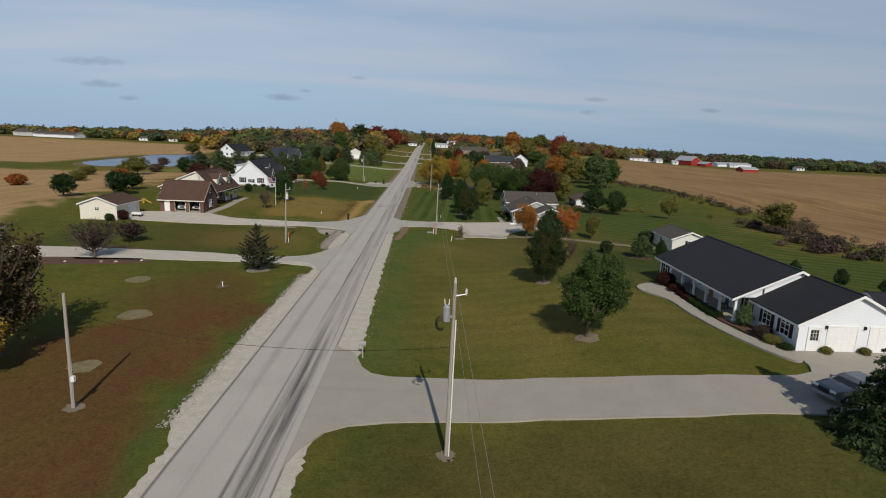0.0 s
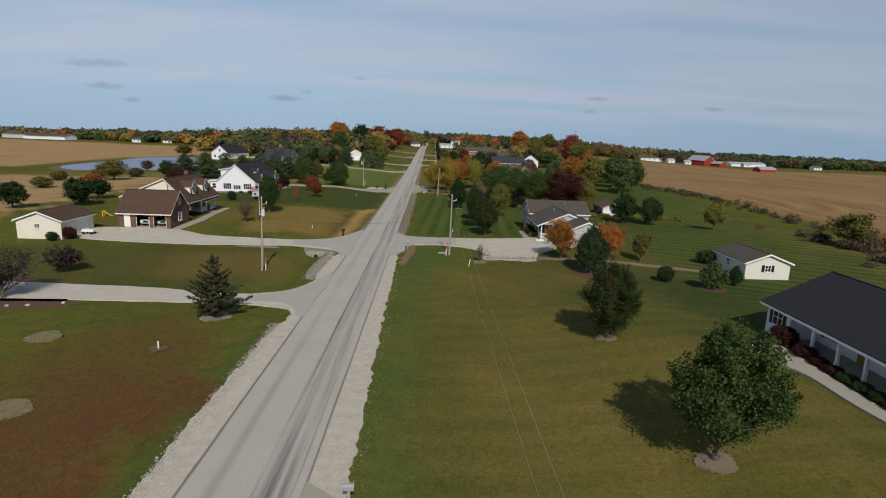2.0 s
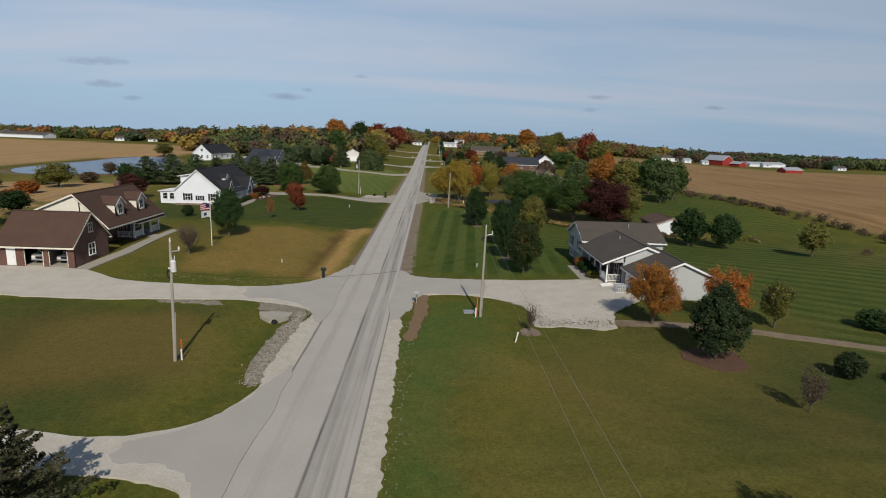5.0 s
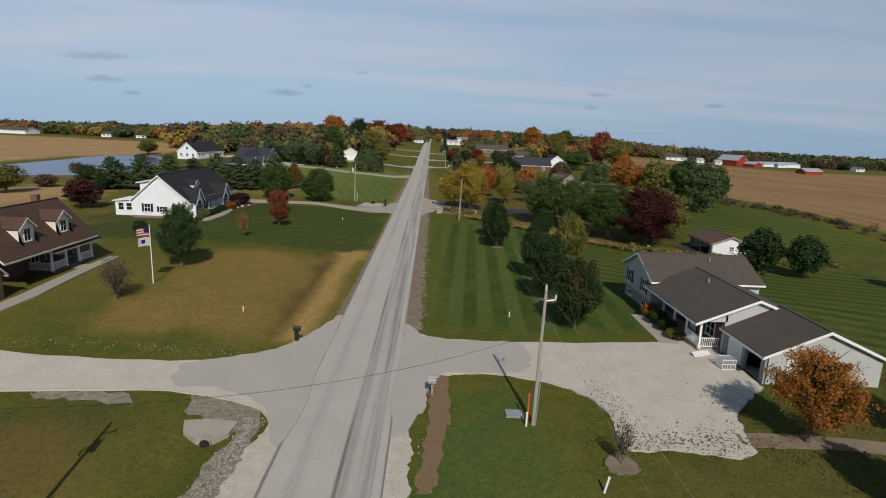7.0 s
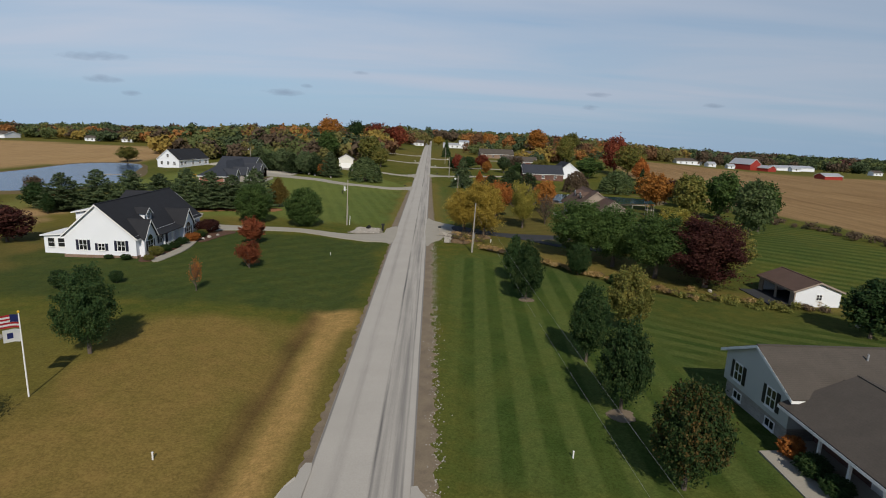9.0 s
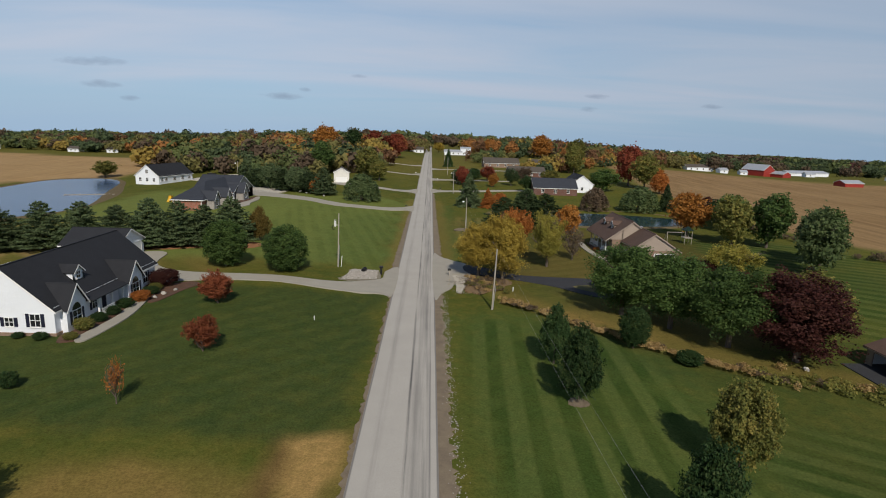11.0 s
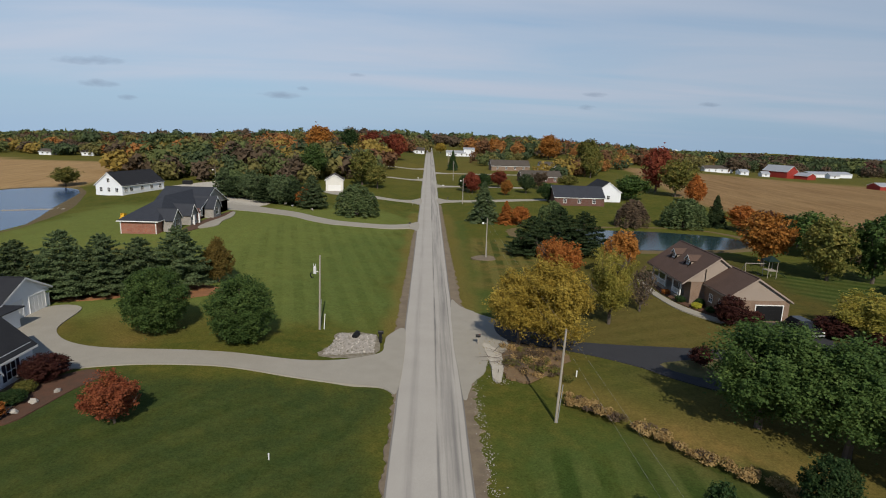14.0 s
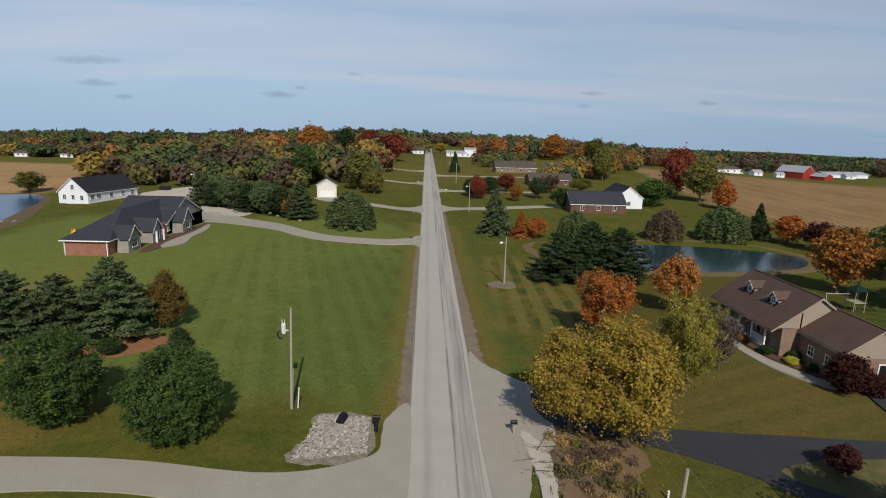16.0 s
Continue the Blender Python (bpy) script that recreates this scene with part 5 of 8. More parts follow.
# ---- houses ----
def ranch_house():
    p = thing("house", 0, 0, 0, "white vinyl-sided ranch house with black shingle roof and front porch", "house")
    b = 1.9
    gable(p, 37.9, 49.0, 47.8, 64.6, b, 4.55, 4.55, 43.45, 7.1, WHITE, ROOF_BLACK, w0=40.3)
    gable(p, 39.7, 48.7, 41.5, 47.8, b, 4.4, 4.4, 44.2, 6.7, WHITE, ROOF_BLACK, ends=(1, 0))
    gable(p, 43.2, 49.2, 48.7, 55.0, b, 4.1, 4.1, 46.2, 5.7, WHITE, ROOF_BLACK, along_x=True, ends=(0, 1))
    part("porch_floor", bx(38.1, 40.3, 48.0, 61.4, b - 0.3, b + 0.3), CONCRETE, p)
    part("porch_ceiling", bx(38.0, 40.3, 48.0, 61.4, 4.36, 4.42), TRIM, p)
    part("corner_wall", bx(38.1, 40.3, 61.4, 64.5, b - 0.3, 4.45), WHITE, p)
    for y in (48.2, 50.8, 53.5, 56.1, 58.8):
        porch_post(p, 38.25, y, b + 0.3, 4.37, 0.1)
    for y in (49.6, 53.0, 59.6):
        window(p, "-x", 40.3, y, b + 0.95, 1.3, 1.35, BLACK, (1, 1))
    door(p, "-x", 40.3, 56.3, b + 0.3, 0.95, 2.0, GOLDWOOD, glass=True)
    window(p, "-x", 38.1, 63.0, b + 0.95, 1.2, 1.35, BLACK)
    for y in (43.2, 45.7):
        window(p, "-x", 39.7, y, b + 0.85, 1.05, 1.4, BLACK, (1, 2))
    door(p, "-y", 41.5, 40.95, b, 0.92, 2.02, TRIM, glass=True)
    for x in (43.2, 46.6):
        garage_door(p, "-y", 41.5, x, b, 2.3 if x < 44 else 2.3, 2.13)
    for x in (41.8, 44.9, 48.1):
        bm = bmesh.new()
        box(bm, x - 0.07, x + 0.07, 41.34, 41.5, b + 2.0, b + 2.25)
        part("wall_lamp", bm, BLACK, p)
    part("downspout", bx(39.6, 39.7, 41.42, 41.5, b, 4.2), TRIM, p)
    return p


GOLDWOOD = material("ochre_door_paint", (0.30, 0.20, 0.05), 0.5, 0.1, 2, 20, 0.05)
ranch_house()


def brick_garage_house():
    p = thing("house", 0, 0, 0, "dark brick house with brown shingle roof, dormers and white porch", "house")
    b = 0.75
    # garage with two open arched bays in its front wall
    gable(p, 112.0, 119.0, -43.0, -34.4, b, 3.45, 3.45, 115.5, 6.6, BRICK_DARK, ROOF_BROWN, CREAM, along_x=True, sides=(0, 1), over=0.45)
    h = 3.4
    for x0, x1, z0 in ((-43.0, -42.0, 0), (-41.1, -40.1, 0), (-37.9, -37.3, 0), (-35.1, -34.4, 0)):
        part("pier", bx(x0, x1, 112.0, 112.25, b - 0.4, h), BRICK_DARK, p)
    part("lintel", bx(-42.0, -41.1, 112.0, 112.25, b + 2.1, h), BRICK_DARK, p)
    for x0, x1 in ((-40.1, -37.9), (-37.3, -35.1)):
        bm = bmesh.new()
        pts = [(x0, 112.0, h), (x0, 112.0, b + 1.7)]
        cx, w = (x0 + x1) / 2, (x1 - x0) / 2
        pts += [(cx - w * math.cos(a), 112.0, b + 1.75 + 0.5 * math.sin(a) ** 0.6) for a in np.linspace(0.05, math.pi - 0.05, 9)]
        pts += [(x1, 112.0, b + 1.7), (x1, 112.0, h)]
        slab(bm, pts, (0, -1, 0), 0.25)
        part("arch", bm, BRICK_DARK, p)
        bm = bmesh.new()
        for xx in (x0 + 0.03, x1 - 0.1):
            box(bm, xx, xx + 0.07, 111.97, 112.0, b, b + 1.75)
        part("bay_trim", bm, CREAM, p)
    part("garage_floor", bx(-42.8, -34.6, 112.1, 118.9, b - 0.35, b + 0.02), CONCRETE, p)
    part("partition", bx(-37.65, -37.55, 112.3, 118.8, b, 3.3), INTERIOR, p)
    part("garage_ceiling", bx(-42.8, -34.6, 112.2, 118.8, 3.3, 3.38), INTERIOR, p)
    door(p, "-y", 112.03, -41.55, b, 0.85, 2.02, TRIM)
    window(p, "+x", -34.4, 115.5, b + 0.8, 1.2, 1.3, None, (1, 1), TRIM)
    window(p, "+x", -34.4, 115.5, 4.35, 0.7, 0.95, None, (1, 1), CREAM)
    # main house
    gable(p, -46.5, -35.0, 120.0, 134.2, b, 4.9, 4.35, -38.9, 8.2, BRICK_DARK, ROOF_BROWN, CREAM, w0=-46.3, w1=-38.2, end_mat=CREAM, over=0.4)
    part("link", bx(-41, -36, 118.9, 120.0, b - 0.3, 3.3), BRICK_DARK, p)
    part("porch_floor", bx(-38.2, -35.4, 127.4, 134.9, b - 0.3, b + 0.45), BRICK_DARK, p)
    bm = bmesh.new()
    slab(bm, [(-37.6, 126.9, 4.9), (-34.6, 126.9, 3.5), (-34.6, 135.5, 3.5), (-37.6, 135.5, 4.9)], Vector((1.4, 0, 2.9)).normalized(), 0.12)
    part("porch_roof", bm, ROOF_BROWN, p)
    bm = bmesh.new()
    slab(bm, [(-38.2, 127.0, 3.5), (-34.7, 127.0, 3.5), (-34.7, 127.0, 3.3), (-38.2, 127.0, 3.3)], (0, -1, 0), 0.06)
    box(bm, -34.72, -34.64, 127.0, 135.4, 3.26, 3.44)
    part("porch_fascia", bm, CREAM, p)
    for y in (127.6, 130.0, 132.3, 134.7):
        porch_post(p, -35.6, y, b + 0.45, 3.4, 0.1)
    railing(p, (-35.6, 127.6), (-35.6, 130.0), b + 0.45)
    railing(p, (-35.6, 132.3), (-35.6, 134.7), b + 0.45)
    railing(p, (-38.1, 127.6), (-35.7, 127.6), b + 0.45)
    for y in (128.8, 133.4):
        window(p, "+x", -38.2, y, b + 1.1, 1.1, 1.4, None, (1, 1), CREAM)
    door(p, "+x", -38.2, 131.0, b + 0.45, 0.95, 2.0, NAVY)
    line = lambda z: -38.9 + (8.2 - z) * 3.9 / 3.85
    for y in (124.6, 130.2):
        dormer(p, -35.7, y, 5.0, 2.1, line, 1, CREAM, ROOF_BROWN, 1.6)
    part("chimney", bx(-40.9, -40.2, 133.0, 133.6, 7.0, 8.7), BRICK_DARK, p)
    part("steps", bx(-35.35, -34.3, 130.2, 132.1, b - 0.2, b + 0.2), CONCRETE, p)


brick_garage_house()


def simple_shed(x0, x1, y0, y1, b, eave, ridge, wall, roof, label, doors=(), wins=(), cat="shed", trim=None):
    p = thing("shed", 0, 0, 0, label, cat)
    gable(p, x0, x1, y0, y1, b, eave, eave, (x0 + x1) / 2, ridge, wall, roof, trim)
    for f, pos, al, w, h in doors:
        garage_door(p, f, pos, al, b, w, h)
    for f, pos, al, z, w, h, sh in wins:
        window(p, f, pos, al, z, w, h, sh)
    return p


sh = simple_shed(-52.9, -46.3, 102.5, 110.6, 0.45, 3.1, 4.35, CREAM, ROOF_BROWN, "cream metal-clad garage with brown roof", [("+x", -46.3, 107.6, 2.6, 2.1)], [("-y", 102.5, -49.8, 1.9, 0.7, 0.5, None)], "garage")
simple_shed(51.0, 57.0, 90.5, 98.4, 0.1, 2.35, 3.5, BUFF, ROOF_GREY, "pale buff garden shed with grey roof", [], [("-y", 90.5, 54.0, 1.1, 0.75, 0.8, BLACK), ("-x", 51.0, 95.0, 1.0, 0.8, 0.8, None)])


def cart_shed():
    p = thing("shed", 0, 0, 0, "low white shed with brown roof and two open bays", "shed")
    b = -1.5
    gable(p, 53.0, 59.4, 160.4, 168.6, b, 0.8, 0.8, 56.2, 2.0, WHITE, ROOF_TAUPE, TAN, sides=(0, 1))
    for y0, y1 in ((160.4, 161.4), (164.4, 164.8), (167.7, 168.6)):
        part("front_wall", bx(53.0, 53.16, y0, y1, b - 0.3, 0.75), TAN, p)
    part("header", bx(53.0, 53.16, 161.4, 167.7, 0.45, 0.75), TAN, p)
    part("shed_floor", bx(50.0, 59.2, 160.6, 168.4, b - 0.3, b + 0.12), ASPHALT, p)
    window(p, "-y", 160.4, 56.4, b + 1.0, 0.7, 0.7)


cart_shed()


def gabled_white_house():
    p = thing("house", 0, 0, 0, "large white house with steep black roof and front gables", "house")
    b = 0.95
    gable(p, -46.6, -36.9, 165.4, 187.0, b, 4.15, 3.95, -42.0, 8.3, WHITE, ROOF_BLACK, over=0.35)
    part("foundation", bx(-46.7, -36.8, 165.3, 187.1, b - 0.4, b + 0.3), BRICK_BUFF, p)
    for x, w in ((-44.1, 1.0), (-41.6, 0.85), (-38.9, 1.0)):
        window(p, "-y", 165.4, x, b + 1.0, w, 1.35 if w > .9 else .9, NAVY, (1, 1))
    # back sunroom and its upper wall
    part("sunroom", bx(-50.6, -46.6, 167.2, 172.5, b - 0.4, 3.4), WHITE, p)
    bm = bmesh.new()
    slab(bm, [(-46.6, 166.9, 3.85), (-51.0, 166.9, 3.5), (-51.0, 172.8, 3.5), (-46.6, 172.8, 3.85)], (-0.08, 0, 1), 0.14)
    part("sunroom_roof", bm, TRIM, p)
    for x in (-49.6, -48.2):
        window(p, "-y", 167.2, x, b + 0.9, 0.9, 1.2, None, (0, 1))
    for y in (168.6, 170.8):
        window(p, "-x", -50.6, y, b + 0.9, 0.9, 1.2, None, (0, 1))
    part("upper_wall", bx(-47.0, -43.0, 169.0, 174.0, 3.5, 6.6), WHITE, p)
    bm = bmesh.new()
    slab(bm, [(-42.6, 168.6, 7.5), (-47.5, 168.6, 6.6), (-47.5, 174.4, 6.6), (-42.6, 174.4, 7.5)], (-0.18, 0, 1), 0.16)
    part("upper_roof", bm, TRIM, p)
    # two front gables towards the road
    line = lambda z: -42.0 + (8.3 - z) * 5.1 / 4.35
    for y, w, x in ((168.0, 3.4, -36.2), (179.2, 3.6, -35.6)):
        gable_front(p, x, y, w, b, 3.75, 6.0, line, WHITE, ROOF_BLACK)
        window(p, "+x", x, y, b + 0.75, 1.5, 1.35, NAVY, (1, 1), arch=True)
    dormer(p, -38.4, 172.3, 5.3, 1.7, line, 1, WHITE, ROOF_BLACK, 1.0)
    for y in (171.6, 174.2, 176.6):
        porch_post(p, -35.9, y, b, 3.6, 0.1)
    part("porch_floor", bx(-36.9, -35.5, 170.6, 177.2, b - 0.3, b + 0.15), CONCRETE, p)
    bm = bmesh.new()
    slab(bm, [(-37.0, 169.9, 3.95), (-35.4, 169.9, 3.55), (-35.4, 177.3, 3.55), (-37.0, 177.3, 3.95)], (0.24, 0, 0.97), 0.12)
    part("porch_roof", bm, ROOF_BLACK, p)
    door(p, "+x", -36.9, 174.2, b + 0.15, 0.95, 2.05, NAVY)
    window(p, "+x", -36.9, 172.4, b + 0.9, 0.9, 1.3, NAVY)
    window(p, "+x", -36.9, 184.2, b + 0.8, 1.1, 1.45, NAVY, (1, 1))
    railing(p, (-35.6, 171.6), (-35.6, 174.2), b + 0.15)
    # garage wing behind
    gable(p, 198.6, 206.8, -57.5, -48.4, b, 3.6, 3.6, 202.7, 5.7, WHITE, ROOF_BLACK, along_x=True)
    part("wing_link", bx(-52.5, -46.4, 186.9, 198.7, b - 0.3, 3.2), WHITE, p)
    bm = bmesh.new()
    slab(bm, [(-53, 186.8, 3.4), (-46.0, 186.8, 3.4), (-46.0, 199.2, 3.4), (-53, 199.2, 3.4)], (0, 0, 1), 0.12)
    part("link_roof", bm, ROOF_BLACK, p)
    for y in (200.7, 204.6):
        garage_door(p, "+x", -48.4, y, b, 2.7, 2.13)


def gable_front(p, x, y, w, b, ze, zr, line, wall, roof, s=1, gable_mat=None):
    """A shallow bay with its own gable towards the road, its ridge running back into the main roof."""
    xe, xr = line(ze), line(zr)
    bm = bmesh.new()
    slab(bm, [(x, y - w / 2, b - 0.3), (x, y + w / 2, b - 0.3), (x, y + w / 2, ze), (x, y, zr - 0.05), (x, y - w / 2, ze)], (s, 0, 0), 0.15)
    part("bay_front", bm, wall, p)
    for k in (-1, 1):
        bm = bmesh.new()
        slab(bm, [(x - s * 0.15, y + k * w / 2, b - 0.3), (x - s * 0.15, y + k * w / 2, ze), (xe - s * 0.4, y + k * w / 2, ze), (xe - s * 0.4, y + k * w / 2, b - 0.3)], (0, k, 0), 0.12)
        part("bay_side", bm, wall, p)
        sl = (zr - ze) / (w / 2)
        o = 0.3
        n = Vector((0, k * sl, 1)).normalized()
        bm = bmesh.new()
        slab(bm, [(x + s * 0.3, y, zr + 0.08), (x + s * 0.3, y + k * (w / 2 + o), ze - sl * o + 0.08), (line(ze - sl * o) - s * 0.1, y + k * (w / 2 + o), ze - sl * o + 0.08), (xr - s * 0.3, y, zr + 0.08)], n, 0.1)
        part("bay_roof", bm, roof, p)
        bm = bmesh.new()
        slab(bm, [(x + s * 0.34, y, zr + 0.06), (x + s * 0.34, y + k * (w / 2 + o), ze - sl * o + 0.06), (x + s * 0.34, y + k * (w / 2 + o), ze - sl * o - 0.14), (x + s * 0.34, y, zr - 0.14)], (s, 0, 0), 0.05)
        part("rake_board", bm, TRIM, p)


gabled_white_house()


def split_level_house():
    p = thing("house", 0, 0, 0, "grey-sided split-level house with weathered roof and open garage", "house")
    b = 0.55
    # two-storey wing, its gable end to the road
    gable(p, 122.4, 130.5, 27.6, 38.6, b + 1.35, 3.95, 3.95, 126.45, 5.75, GREY_SIDING, ROOF_GREY, along_x=True, over=0.45)
    part("lower_storey", bx(27.78, 38.4, 122.6, 130.3, b - 1.4, b + 0.96), BRICK_GREY, p)
    for y in (124.4, 128.6):
        window(p, "-x", 27.6, y, 2.05, 1.0, 1.3, BLACK, (1, 1))
        window(p, "-x", 27.78, y, 0.5, 1.0, 0.55, None, (1, 0))
    # middle part with a porch along its front
    gable(p, 27.3, 37.0, 111.6, 122.4, b, 3.3, 3.3, 32.0, 5.25, GREY_SIDING, ROOF_GREY, w0=29.5, ends=(1, 0))
    part("porch_floor", bx(27.6, 29.5, 111.8, 122.2, b - 0.4, b + 0.25), CONCRETE, p)
    part("front_wall", bx(29.42, 29.5, 111.9, 122.3, b + 0.2, 3.2), BRICK_DARK, p)
    for y in (112.0, 114.5, 117.0, 119.5):
        porch_post(p, 27.75, y, b + 0.25, 3.2, 0.08)
    railing(p, (27.75, 112.0), (29.4, 112.0), b + 0.25)
    railing(p, (27.75, 112.0), (27.75, 114.5), b + 0.25)
    for y in (113.6, 119.6):
        window(p, "-x", 29.42, y, b + 0.9, 1.3, 1.2, None, (1, 1))
    door(p, "-x", 29.42, 116.6, b + 0.25, 0.95, 2.0, TRIM)
    # garage: one door closed, one bay open to the road side
    gable(p, 29.6, 38.3, 105.9, 111.6, b - 0.05, 2.85, 2.85, 33.9, 4.75, GREY_SIDING, ROOF_GREY, ends=(1, 0), sides=(0, 1))
    z0 = b - 0.4
    for y0, y1 in ((105.9, 106.4), (108.5, 108.9), (111.1, 111.6)):
        part("pier", bx(29.6, 29.85, y0, y1, z0, 2.8), BRICK_GREY, p)
    part("header", bx(29.6, 29.8, 106.4, 111.1, 2.45, 2.8), TRIM, p)
    garage_door(p, "-x", 29.72, 110.0, b, 2.2, 1.95)
    part("garage_floor", bx(29.7, 38.1, 106.0, 111.5, z0, b + 0.03), CONCRETE, p)
    part("garage_back", bx(34.5, 34.6, 106.1, 111.5, b, 2.8), INTERIOR, p)
    door(p, "-y", 105.9, 31.7, b, 0.9, 2.0, TRIM)
    for x, y, z in ((34.6, 125.3, 5.4), (31.0, 118.0, 4.95)):
        bm = bmesh.new()
        tube(bm, (x, y, z - 0.3), (x, y, z + 0.35), 0.07, 0.07)
        part("roof_vent", bm, STEEL, p)


split_level_house()


def brown_dormer_house():
    p = thing("house", 0, 0, 0, "tan brick house with taupe roof, two dormers and porch", "house")
    b = 1.0
    gable(p, 36.3, 45.9, 213.6, 226.2, b, 4.25, 4.25, 41.1, 7.75, BRICK_BUFF, ROOF_TAUPE, TAN, w0=39.2, end_mat=TAN)
    part("porch_floor", bx(36.6, 39.2, 215.6, 226.0, b - 0.4, b + 0.35), CONCRETE, p)
    part("corner_room", bx(37.4, 39.2, 213.7, 215.5, b - 0.3, 4.2), BRICK_BUFF, p)
    for y in (215.8, 218.4, 221.0, 223.6, 225.9):
        porch_post(p, 36.9, y, b + 0.35, 4.15, 0.08)
    railing(p, (36.9, 215.8), (36.9, 218.4), b + 0.35)
    railing(p, (36.9, 221.0), (36.9, 225.9), b + 0.35)
    for y in (217.2, 224.6):
        window(p, "-x", 39.2, y, b + 1.1, 1.2, 1.35, None)
    door(p, "-x", 39.2, 220.6, b + 0.35, 0.95, 2.0, MAROONPAINT)
    line = lambda z: 41.1 - (7.75 - z) * 4.8 / 3.5
    for y in (217.6, 222.4):
        dormer(p, 38.5, y, 5.75, 1.5, line, -1, TAN, ROOF_TAUPE, 0.85)
    gable(p, 39.4, 47.6, 207.0, 213.6, b - 0.2, 4.2, 3.6, 42.9, 6.55, BRICK_BUFF, ROOF_TAUPE, TAN, ends=(1, 0), end_mat=TAN)
    for y in (209.0, 211.6):
        window(p, "-x", 39.4, y, b + 0.9, 0.8, 1.0, None)
    # black door added where none is known; it darkens the end like shade
    garage_door(p, "-y", 207.0, 44.9, b - 0.25, 3.6, 2.1, BLACK)
    bm = bmesh.new()
    tube(bm, (46.2, 222, 5.0), (45.8, 221.8, 5.4), 0.03, 0.42, 14)
    part("dish", bm, GREY_PAINT, p, "round grey satellite dish")


MAROONPAINT = material("maroon_door_paint", (0.09, 0.015, 0.015), 0.5, 0.1, 2, 20, 0.05)
brown_dormer_house()


def hip_house():
    p = thing("house", 0, 0, 0, "red brick house with slate-blue hip roof and stone gables", "house")
    b = 1.9
    part("near_wall", bx(-62.9, -55.6, 250.8, 270.0, b - 0.5, 4.6), BRICK_RED, p)
    part("far_wall", bx(-66.0, -54.4, 268.0, 288.0, b - 0.6, 4.6), BRICK_RED, p)
    e, r, o = 4.6, 8.3, 0.5
    x0, x1, y0, y1 = -62.9 - o, -55.6 + o, 250.8 - o, 278
    xm, yh = -59.3, 263.0
    for pts, n in (([(x0, y0, e), (x1, y0, e), (xm, yh, r)], (0, -0.45, 0.9)), ([(x1, y0, e), (x1, y1, e), (xm, y1, r), (xm, yh, r)], (0.5, 0, 0.87)), ([(x0, y1, e), (x0, y0, e), (xm, yh, r), (xm, y1, r)], (-0.5, 0, 0.87))):
        bm = bmesh.new()
        slab(bm, pts, Vector(n).normalized(), 0.12)
        part("roof_slope", bm, ROOF_SLATE, p)
    gable(p, 270.0, 288.0, -66.0, -54.4, b, 4.6, 4.6, 279.0, 8.7, BRICK_RED, ROOF_SLATE, along_x=True, end_mat=BRICK_GREY, over=0.5)
    bm = bmesh.new()
    box(bm, x0, x1, y0 - 0.02, y0 + 0.05, e - 0.2, e)
    box(bm, x1 - 0.05, x1 + 0.02, y0, 268, e - 0.2, e)
    part("eave_board", bm, TRIM, p)
    line = lambda z: xm + (r - z) * (x1 - xm) / (r - e)
    for y, w, x in ((255.2, 4.2, -53.4), (262.8, 3.6, -53.0)):
        gable_front(p, x, y, w, b, 4.5, 6.6, line, BRICK_GREY, ROOF_SLATE)
    line2 = lambda z: -58.0
    gable_front(p, -52.2, 274.6, 4.6, b, 4.5, 7.0, line2, BRICK_GREY, ROOF_SLATE)
    window(p, "+x", -53.4, 255.2, b + 0.9, 1.6, 1.5, None, (1, 1), arch=False)
    window(p, "+x", -52.2, 274.6, b + 0.9, 1.6, 1.5, None, (1, 1))
    door(p, "+x", -53.0, 262.8, b, 1.4, 2.2, NAVY)
    for y in (259.0, 266.6, 270.6):
        window(p, "+x", -55.6 if y < 268 else -54.4, y, b + 0.9, 1.0, 1.4, None)
    for y in (261.4, 264.2):
        porch_post(p, -52.4, y, b, 4.3, 0.14, TRIM)
    for x in (-62.8, -55.75):
        part("downspout", bx(x - 0.07, x + 0.07, 250.68, 250.8, b - 0.3, 4.5), TRIM, p)


hip_house()


def far_house(x, y, rz, w, d, h, ridge, wall, roof, label, along_x=True, wins=3, cat="house"):
    p = thing("house" if cat == "house" else cat.replace(" ", "_"), x, y, zat(x, y), label, cat, rz)
    if along_x:
        gable(p, -d / 2, d / 2, -w / 2, w / 2, 0, h, h, 0, ridge, wall, roof, along_x=True)
    else:
        gable(p, -w / 2, w / 2, -d / 2, d / 2, 0, h, h, 0, ridge, wall, roof)
    for k in range(wins):
        window(p, "-y", -d / 2, -w / 2 + w * (k + 0.7) / (wins + 0.4), 0.9, 1.0, 1.25, None)
    return p


hp = far_house(-100.5, 328.0, -14, 10.0, 19, 3.1, 7.0, WHITE, ROOF_BLACK, "white farmhouse with black roof by the pond", False, 3)
window(hp, "-y", -9.5, 0, 3.9, 1.0, 1.2)
for yy in (-8, -5.6, -1, 3.5, 7.5):
    window(hp, "+x", 5.0, yy, 1.0, 1.3, 1.2, None, (2, 0))
hp = far_house(-34.8, 343.5, 8, 6.2, 8.5, 4.2, 6.0, BUFF, ROOF_GREY, "cream two-storey garage with grey roof", False, 0, "garage")
garage_door(hp, "-y", -4.25, 0, 0, 4.2, 2.1)
far_house(-58, 379, 0, 7, 5, 2.4, 3.6, WHITE, ROOF_GREY, "small white shed among trees", True, 1, "shed")
hp = far_house(51.0, 330.5, 0, 17, 11, 2.9, 6.2, BRICK_DARK, ROOF_SLATE, "low red brick house with slate roof", True, 3)
